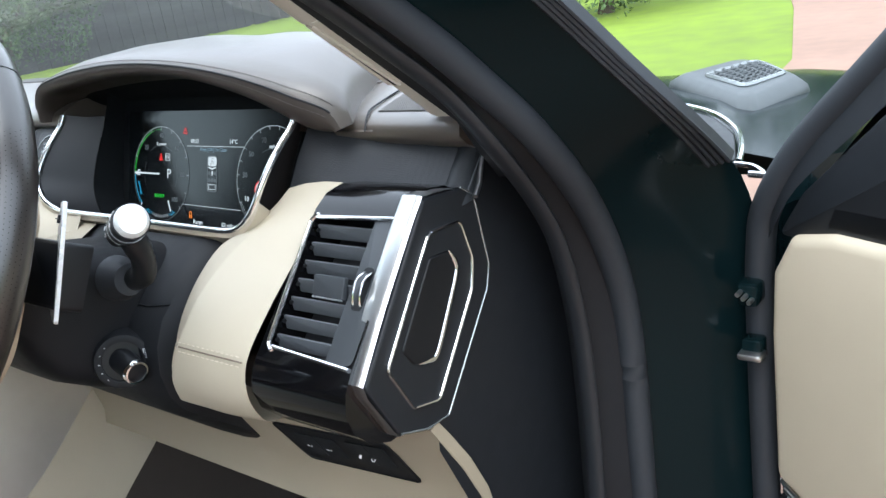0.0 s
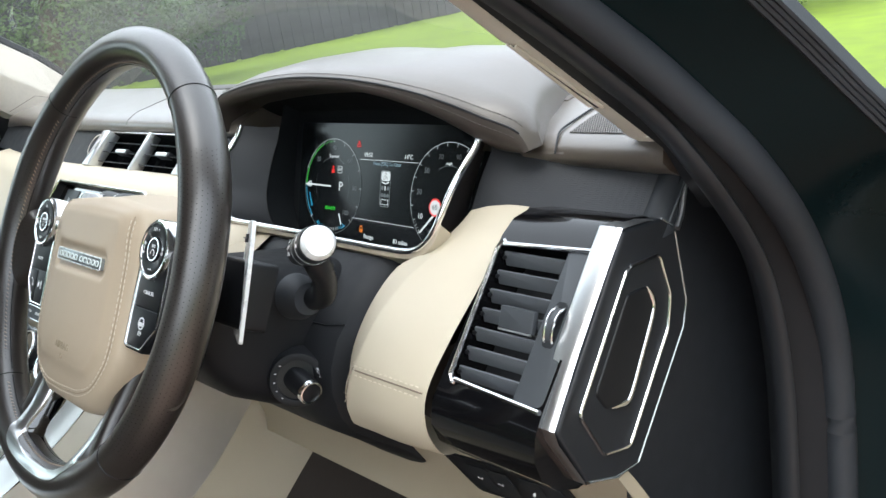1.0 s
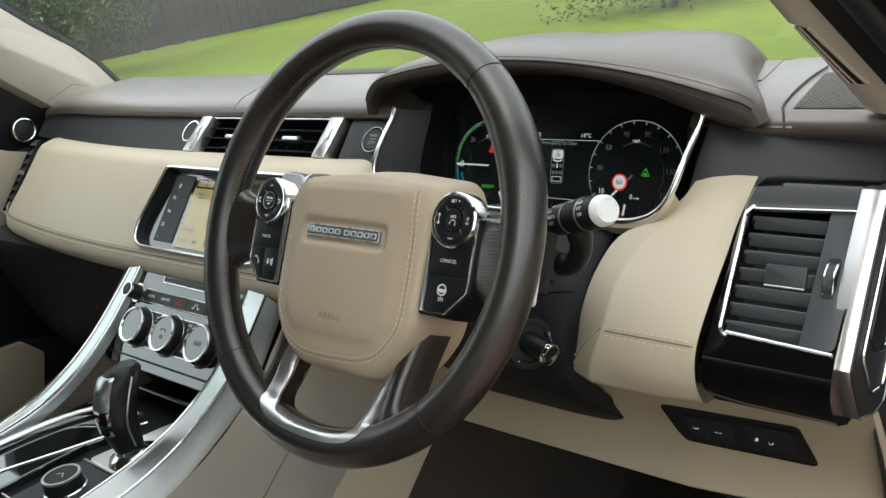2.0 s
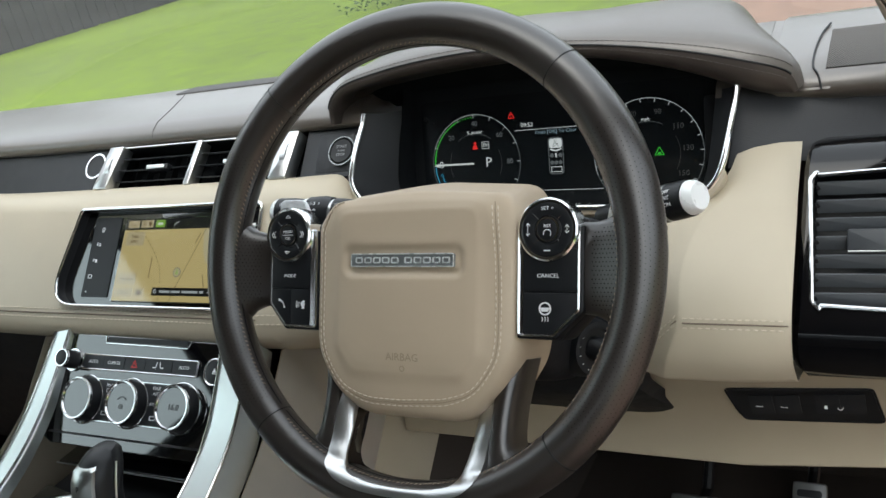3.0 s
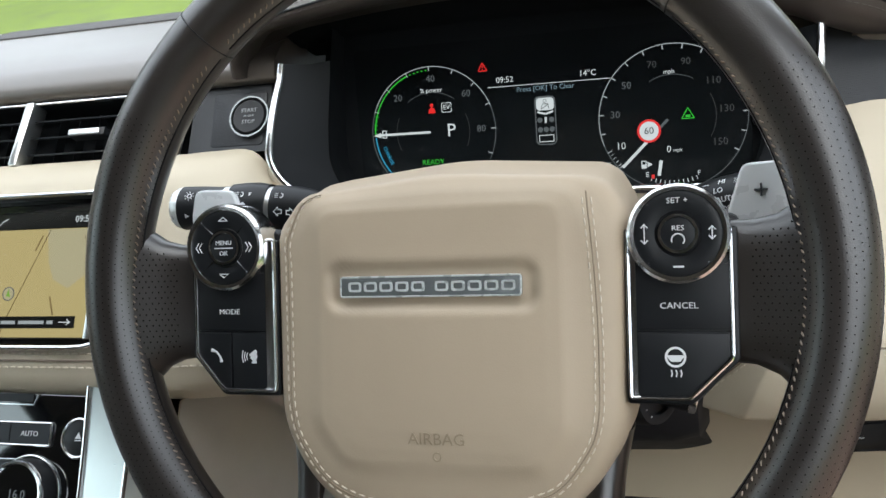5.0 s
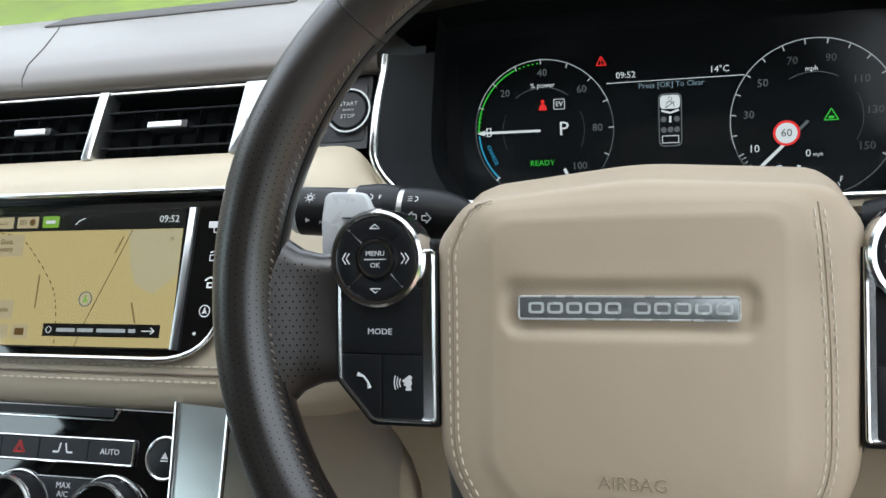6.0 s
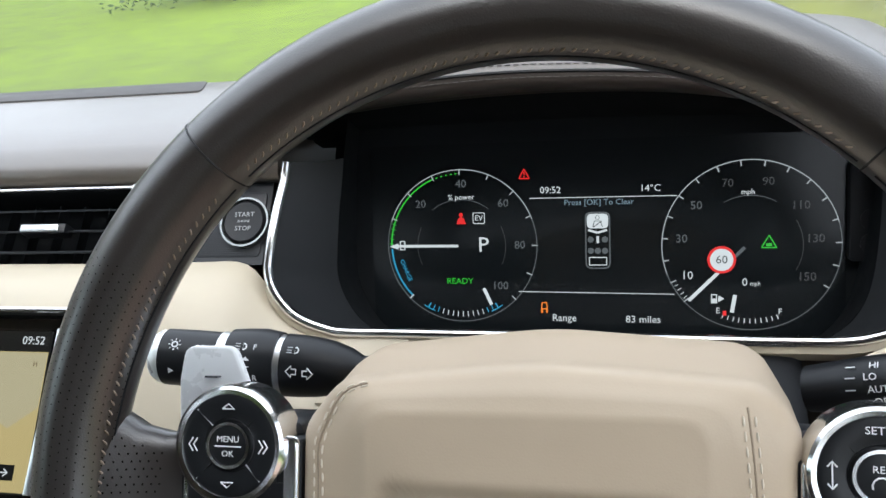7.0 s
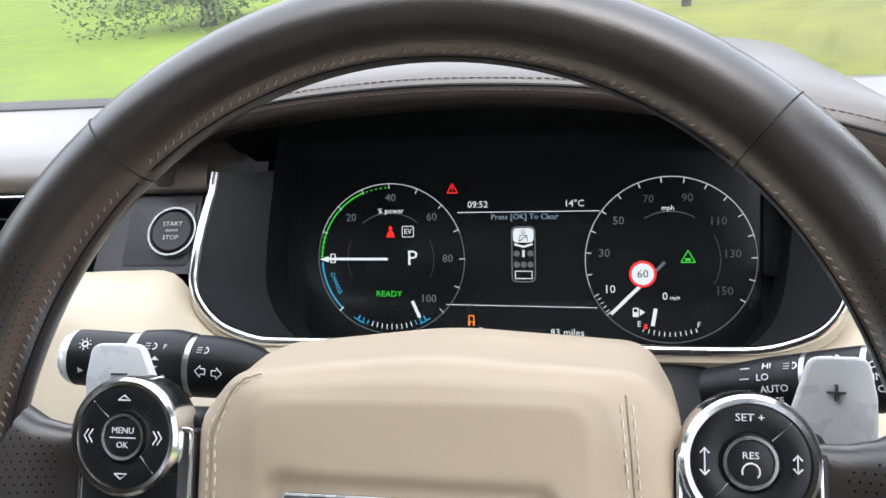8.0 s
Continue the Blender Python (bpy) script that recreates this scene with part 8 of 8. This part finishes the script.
pdoor = thing("passenger_door", "closed passenger door trimmed in almond and charcoal", "car door", pose(DX, -0.2, 0.45))


wpart("upper_card", xplate(rpoly([(0.28, 1.085), (0.225, 1.102), (0.165, 1.131), (0.05, 1.142), (-0.9, 1.150), (-0.9, 0.90), (0.05, 0.908), (0.20, 0.903), (0.28, 0.93)], 0.012), DX - 0.05, DX + 0.004, 0.006), BEIGE, pdoor, "almond upper door card")
wpart("middle_card", xplate(rpoly([(0.34, 1.10), (0.285, 1.08), (0.28, 0.93), (0.20, 0.901), (0.05, 0.906), (-0.9, 0.898), (-0.9, 0.755), (0.03, 0.752), (0.135, 0.745), (0.34, 0.68)], 0.006), DX - 0.05, DX - 0.004, 0.004), BLACK, pdoor, "charcoal door card")
wpart("lower_card", xplate(rpoly([(0.17, 0.705), (0.135, 0.743), (0.03, 0.750), (-0.9, 0.753), (-0.9, 0.48), (0.10, 0.48)], 0.012), DX - 0.05, DX + 0.010, 0.006), BEIGE_P, pdoor, "almond door pocket")
wpart("speaker_ring", tube([(DX + 0.006, 0.105 + 0.052 * math.cos(a), 1.019 + 0.052 * math.sin(a)) for a in np.linspace(0, 2 * math.pi, 48, endpoint=False)], 0.003, 8, True, up=(1, 0, 0)), CHROME, pdoor)
wpart("speaker_mesh", xplate(circle(0.105, 1.019, 0.051, 40), DX - 0.002, DX + 0.006, 0.002), MESH, pdoor, "round charcoal speaker")
wpart("speaker_badge", box(DX + 0.006, 0.088, 0.990, DX + 0.0075, 0.122, 0.993), SILVER, pdoor)
wpart("sail_panel", xplate(rpoly([(0.36, 1.07), (0.08, 1.085), (0.05, 1.24), (0.10, 1.315), (0.20, 1.275), (0.34, 1.185)], 0.008), DX - 0.06, DX - 0.006, 0.004), BLACK, pdoor, "black triangular sail panel")
wpart("tweeter_ring", tube([(DX + 0.008, 0.262 + 0.0205 * math.cos(a), 1.134 + 0.0205 * math.sin(a)) for a in np.linspace(0, 2 * math.pi, 40, endpoint=False)], 0.0030, 8, True, up=(1, 0, 0)), CHROME, pdoor)
wpart("tweeter", xplate(circle(0.262, 1.134, 0.0195, 40), DX - 0.006, DX + 0.008, 0.003), MESH, pdoor, "small round tweeter")
wpart("window_frame", tube([(DX - 0.02, 0.24, 1.205), (DX + 0.01, 0.12, 1.30), (DX + 0.05, -0.10, 1.49), (DX + 0.066, -0.18, 1.56), (DX + 0.066, -0.64, 1.575), (DX + 0.05, -0.63, 1.49), (DX - 0.02, -0.60, 1.14)], 0.018, 10), BLACK, pdoor)
w = wpart("window_pane", loft([[(DX - 0.03, 0.14, 1.13), (DX - 0.03, -0.60, 1.14)], [(DX + 0.05, -0.10, 1.49), (DX + 0.05, -0.63, 1.49)], [(DX + 0.066, -0.18, 1.565), (DX + 0.066, -0.64, 1.58)]]), GLASS, pdoor)
# Unseen filler added to keep high sky out of the dash reflections.
wpart("window_filler", loft([[(DX + 0.064, -0.12, 1.556), (DX + 0.064, -0.66, 1.572)], [(DX + 0.085, -0.20, 1.64), (DX + 0.085, -0.67, 1.65)], [(DX + 0.12, -0.24, 1.70), (DX + 0.12, -0.68, 1.72)]]), CEIL, pdoor, "unseen dark filler above the window, blocks sky reflections")
if w.data.polygons[0].normal.x < 0:
    w.data.flip_normals()
w.visible_shadow = False
wpart("door_handle", tube(spline([(DX + 0.006, 0.03, 0.905), (DX + 0.022, 0.0, 0.900), (DX + 0.022, -0.08, 0.898), (DX + 0.006, -0.11, 0.900)], 4), 0.006, 8), CHROME, pdoor, "chrome inner handle")
wpart("door_keys", box(DX - 0.002, 0.06, 0.868, DX + 0.004, 0.115, 0.882, 0.002), BLACK, pdoor)
tagged(part("wall_left", xplate([(-0.9, 0.36), (-2.24, 0.36), (-2.24, 1.12), (-1.0, 1.12), (-1.05, 1.64), (-0.98, 1.66), (-0.9, 1.10)], DX - 0.05, DX), BEIGE_P), "beige side trim behind the passenger door", "wall", kind="structure")
bm = loft([[(DX + d, y0, z), (DX + d + 0.035, y0 - 0.02, z), (DX + d + 0.035, y1 + 0.02, z), (DX + d, y1, z)] for d, y0, y1, z in ((-0.045, -0.60, -0.94, 1.10), (0.035, -0.63, -0.98, 1.49), (0.075, -0.65, -1.04, 1.70))], True, False, True)
tagged(part("pillar_left", bm, CEIL), "dark cloth centre pillar on the passenger side", "pillar", kind="structure")

# passenger end vent
ev = thing("side_vent", "narrow black air vent at the passenger end of the dash", "air vent", pose(-1.14, 0.2, 1.06))
def vent_at(k):
    """Right edge, left edge, front and height of the vent, k of the way up it."""
    return -1.140 + 0.056 * k, -1.172 + 0.054 * k, 0.166 + 0.070 * k, 1.002 + 0.118 * k


rows = []
for k in np.linspace(0, 1, 9):
    xr, xl, y, z = vent_at(float(k))
    rows.append([(xr, y + 0.055, z), (xr, y + 0.002, z), (xr - 0.003, y, z), (xr - 0.004, y + 0.007, z), (xl + 0.004, y + 0.009, z), (xl + 0.003, y + 0.003, z), (xl, y + 0.005, z), (xl, y + 0.055, z)])
wpart("frame", loft(rows), BLACK, ev)
for i in range(8):
    xr, xl, y, z = vent_at((i + 0.5) / 8)
    wpart("slat", loft([[(xl + 0.003, y + 0.0035, z), (xr - 0.003, y + 0.0005, z)], [(xl + 0.003, y + 0.0035, z + 0.002), (xr - 0.003, y + 0.0005, z + 0.002)], [(xl + 0.003, y + 0.016, z + 0.008), (xr - 0.003, y + 0.013, z + 0.008)]]), PLASTIC_G, ev)
wpart("edge_line", tube([(-1.138, 0.164, 1.003), (-1.174, 0.170, 1.003), (-1.172, 0.180, 1.000)], 0.0015, 6), SILVER, ev)
xr, xl, y, z = vent_at(0.56)
wpart("tab", box(xl + 0.002, y - 0.003, z - 0.003, xr - 0.006, y + 0.008, z + 0.004, 0.002), SILVER, ev)

# ---- passenger seat ----
seat = thing("passenger_seat", "dark brown leather passenger seat with stitched cushion", "car seat", pose(-0.84, -0.45, 0.40))


def cushion(x0, x1, y0, y1, z0, z1, r):
    return box(x0, y0, z0, x1, y1, z1, r, 4)


wpart("cushion", cushion(-1.06, -0.66, -0.62, -0.06, 0.62, 0.80, 0.05), BROWN, seat, "espresso seat cushion")
wpart("bolster", cushion(-0.70, -0.61, -0.62, -0.05, 0.60, 0.835, 0.035), BROWN, seat, "raised side bolster")
wpart("bolster", cushion(-1.11, -1.02, -0.62, -0.05, 0.60, 0.835, 0.035), BROWN, seat, "raised side bolster")
wpart("base", cushion(-1.06, -0.66, -0.60, -0.12, 0.42, 0.62, 0.02), BLACK, seat)
wpart("backrest", cushion(-1.08, -0.64, -0.78, -0.62, 0.70, 1.38, 0.05), BROWN, seat, "espresso backrest")
wpart("seam", tube([(-0.662, y, 0.803) for y in np.linspace(-0.60, -0.07, 12)], 0.0012, 5), THREAD_D, seat)

# ---- driver's door, standing open ----
ang = math.degrees(math.atan2(-0.47, 0.88))
DOOR = Matrix.Translation((0.528, 0.42, 0)) @ pose(0, 0, 0, 0, 0, ang) @ Matrix(((1, 0, 0, 0), (0, 0, -1, 0), (0, 1, 0, 0), (0, 0, 0, 1)))
ddoor = thing("driver_door", "open driver's door with almond card and black seals", "car door", DOOR)
card = [(0.0, 0.86), (0.001, 0.945), (0.006, 0.995), (0.028, 1.030), (0.065, 1.037), (0.95, 1.07), (0.98, 0.86)]
part("card", prism(rpoly([(0.0, 0.815), (0.0, 0.955), (0.004, 1.008), (0.024, 1.042), (0.065, 1.052), (0.95, 1.085), (0.98, 0.80), (0.10, 0.775)], 0.014), -0.02, 0.012, 0.010, 4), BEIGE, ddoor, "almond leather door card")
for k in range(9):
    part("pocket_rib", prism([(0.0 + 0.004 * k, 0.806 - 0.007 * k), (0.10, 0.771 - 0.007 * k), (0.95, 0.79 - 0.007 * k), (0.95, 0.794 - 0.007 * k), (0.10, 0.775 - 0.007 * k), (0.0 + 0.004 * k, 0.810 - 0.007 * k)], -0.02, 0.006, 0.0012), SILVER, ddoor)
part("pocket", prism(rpoly([(-0.012, 0.80), (0.10, 0.765), (0.96, 0.79), (0.94, 0.45), (0.02, 0.42)], 0.02), -0.03, 0.002, 0.004), PLASTIC, ddoor, "charcoal lower card")
part("door_shell", prism(rpoly([(-0.03, 0.40), (-0.03, 1.045), (0.0, 1.06), (1.02, 1.10), (1.04, 0.42)], 0.02), -0.11, -0.022, 0.006), PAINT, ddoor, "dark green outer door")
part("edge_seal", tube(spline([(-0.010, 0.42, 0.0), (-0.022, 0.70, 0.0), (-0.022, 0.93, 0.0), (-0.018, 1.02, 0.0), (-0.006, 1.062, 0.0), (0.030, 1.115, -0.005), (0.100, 1.185, -0.01), (0.25, 1.335, -0.02), (0.42, 1.49, -0.03), (0.62, 1.56, -0.04)], 6), 0.012, 10), RUBBER, ddoor, "rubber door seal")
part("frame_inner", loft([spline([(0.004, 1.035, 0.012), (0.030, 1.080, 0.008), (0.10, 1.145, 0.004), (0.25, 1.285, -0.005), (0.40, 1.42, -0.01)], 5), spline([(-0.004, 1.060, 0.0), (0.020, 1.105, 0.0), (0.085, 1.172, -0.004), (0.24, 1.325, -0.01), (0.40, 1.475, -0.02)], 5), spline([(-0.01, 1.07, -0.03), (0.012, 1.115, -0.03), (0.08, 1.182, -0.035), (0.23, 1.335, -0.04), (0.39, 1.485, -0.05)], 5)]), PLASTIC, ddoor, "black window frame")
part("sail_trim", prism(rpoly([(0.004, 1.036), (0.03, 1.075), (0.14, 1.178), (0.26, 1.20), (0.30, 1.052), (0.065, 1.040)], 0.006), -0.02, 0.004, 0.004), PLASTIC, ddoor, "charcoal sail trim")
part("belt_trim", prism(rpoly([(0.05, 1.050), (0.95, 1.082), (0.95, 1.110), (0.06, 1.074)], 0.006), -0.04, 0.004, 0.004), BLACK, ddoor)
part("sail_panel", prism([(0.0, 1.045), (0.10, 1.160), (0.42, 1.470), (0.62, 1.530), (0.64, 1.06)], -0.05, -0.012, 0.004), BLACK, ddoor, "black inner sail panel")
part("window_frame", tube([(0.62, 1.56, -0.04), (0.90, 1.56, -0.05), (1.0, 1.10, -0.04)], 0.014, 8), BLACK, ddoor)
hg = wpart("hinge", box(0.500, 0.402, 0.976, 0.517, 0.425, 0.996, 0.004), PAINT, pil, "dark painted door hinge")
for x, z in ((0.504, 0.990), (0.5085, 0.987), (0.513, 0.984)):
    part("bolt", tube([(x, 0.394, z), (x, 0.406, z)], 0.0021, 8), SILVER, hg)
ck = wpart("check_strap", box(0.500, 0.396, 0.930, 0.520, 0.412, 0.936, 0.002), SILVER, pil, "steel door check strap")
part("bracket", box(0.501, 0.404, 0.926, 0.518, 0.420, 0.946, 0.003), PAINT, ck)

# ---- bonnet ----
bon = thing("bonnet", "dark green painted bonnet with a silver side vent", "bonnet", pose(MID, 0.9, 0.98))
rows = []
for y, z in ((0.60, 1.075), (0.70, 1.072), (0.85, 1.066), (1.0, 1.056), (1.12, 1.042), (1.25, 1.015), (1.4, 0.96), (1.5, 0.88), (1.54, 0.75)):
    row = []
    for s in np.linspace(-1, 1, 29):
        a = abs(s)
        row.append((MID + 0.98 * s, y - 0.06 * s * s, z - 0.02 * max(0, a - 0.80) / 0.2 - 0.25 * (max(0, a - 0.92) / 0.08) ** 2 - 0.012 * math.exp(-((a - 0.35) / 0.3) ** 2)))
    rows.append(row)
wpart("bonnet_skin", loft(rows), PAINT, bon, "glossy dark green bonnet")
vo = rpoly([(0.219, 0.905), (0.385, 0.720), (0.408, 0.712), (0.425, 0.858), (0.336, 0.987), (0.272, 1.025)], [0.012, 0.008, 0.012, 0.02, 0.02, 0.02])
vm = np.mean(np.array(vo), axis=0)
vi = rpoly([(0.292, 0.866), (0.371, 0.788), (0.392, 0.863), (0.326, 0.952)], 0.008)
rows = [[(vm[0] + (x - vm[0]) * k, vm[1] + (y - vm[1]) * k, z) for x, y in vo] for k, z in ((1.02, 1.040), (1.0, 1.058), (0.975, 1.064), (0.80, 1.0745), (0.74, 1.0765), (0.3, 1.0768))]
vt = wpart("bonnet_vent", loft(rows, True, False, True), SILVER_D, bon, "dull silver bonnet vent")
part("mesh_backing", prism(vi, 1.0755, 1.0778), BLACK, vt)
part("mesh_frame", tube([(x, y, 1.078) for x, y in vi], 0.0035, 6, True), BADGE, vt)
bm = bmesh.new()
va = [Vector((*p, 1.0795)) for p in ((0.292, 0.866), (0.371, 0.788), (0.392, 0.863), (0.326, 0.952))]
for i in range(1, 8):
    k = i / 8
    tube([tuple(va[0].lerp(va[1], k)), tuple(va[3].lerp(va[2], k))], 0.0020, 5, bm=bm)
for i in range(1, 6):
    k = i / 6
    tube([tuple(va[0].lerp(va[3], k)), tuple(va[1].lerp(va[2], k))], 0.0020, 5, bm=bm)
part("wire_mesh", bm, SILVER_D, vt)
cl = thing("cowl_end", "black cowl corner with a chrome edge at the windscreen foot", "trim", pose(0.40, 0.62, 1.06))
wpart("corner", prism(rpoly([(0.250, 0.71), (0.342, 0.698), (0.389, 0.656), (0.432, 0.594), (0.470, 0.495), (0.40, 0.48), (0.25, 0.56)], 0.015), 1.03, 1.072, 0.004), BLACK, cl)
wpart("chrome_edge", tube(spline([(0.300, 0.722, 1.073), (0.342, 0.700, 1.074), (0.389, 0.659, 1.074), (0.433, 0.596, 1.074), (0.459, 0.537, 1.074), (0.472, 0.494, 1.072)], 5), 0.0030, 8), CHROME, cl)
wpart("chrome_edge", tube(spline([(0.474, 0.480, 1.074), (0.492, 0.474, 1.074), (0.508, 0.457, 1.073)], 4), 0.0025, 8), CHROME, cl)
wpart("wiper_foot", tube([(0.504, 0.432, 1.080), (0.527, 0.429, 1.080)], 0.0030, 8), CHROME, cl)
# front wing below the bonnet, in front of the door
tagged(part("wing_panel", loft([[(0.512, 0.45, 1.08), (0.56, 0.60, 1.06), (0.565, 1.0, 1.03)], [(0.515, 0.46, 0.7), (0.585, 0.60, 0.8), (0.59, 1.0, 0.8)], [(0.515, 0.46, 0.4), (0.58, 0.60, 0.4), (0.585, 1.0, 0.5)]]), PAINT), "dark green front wing", "wing", kind="structure")
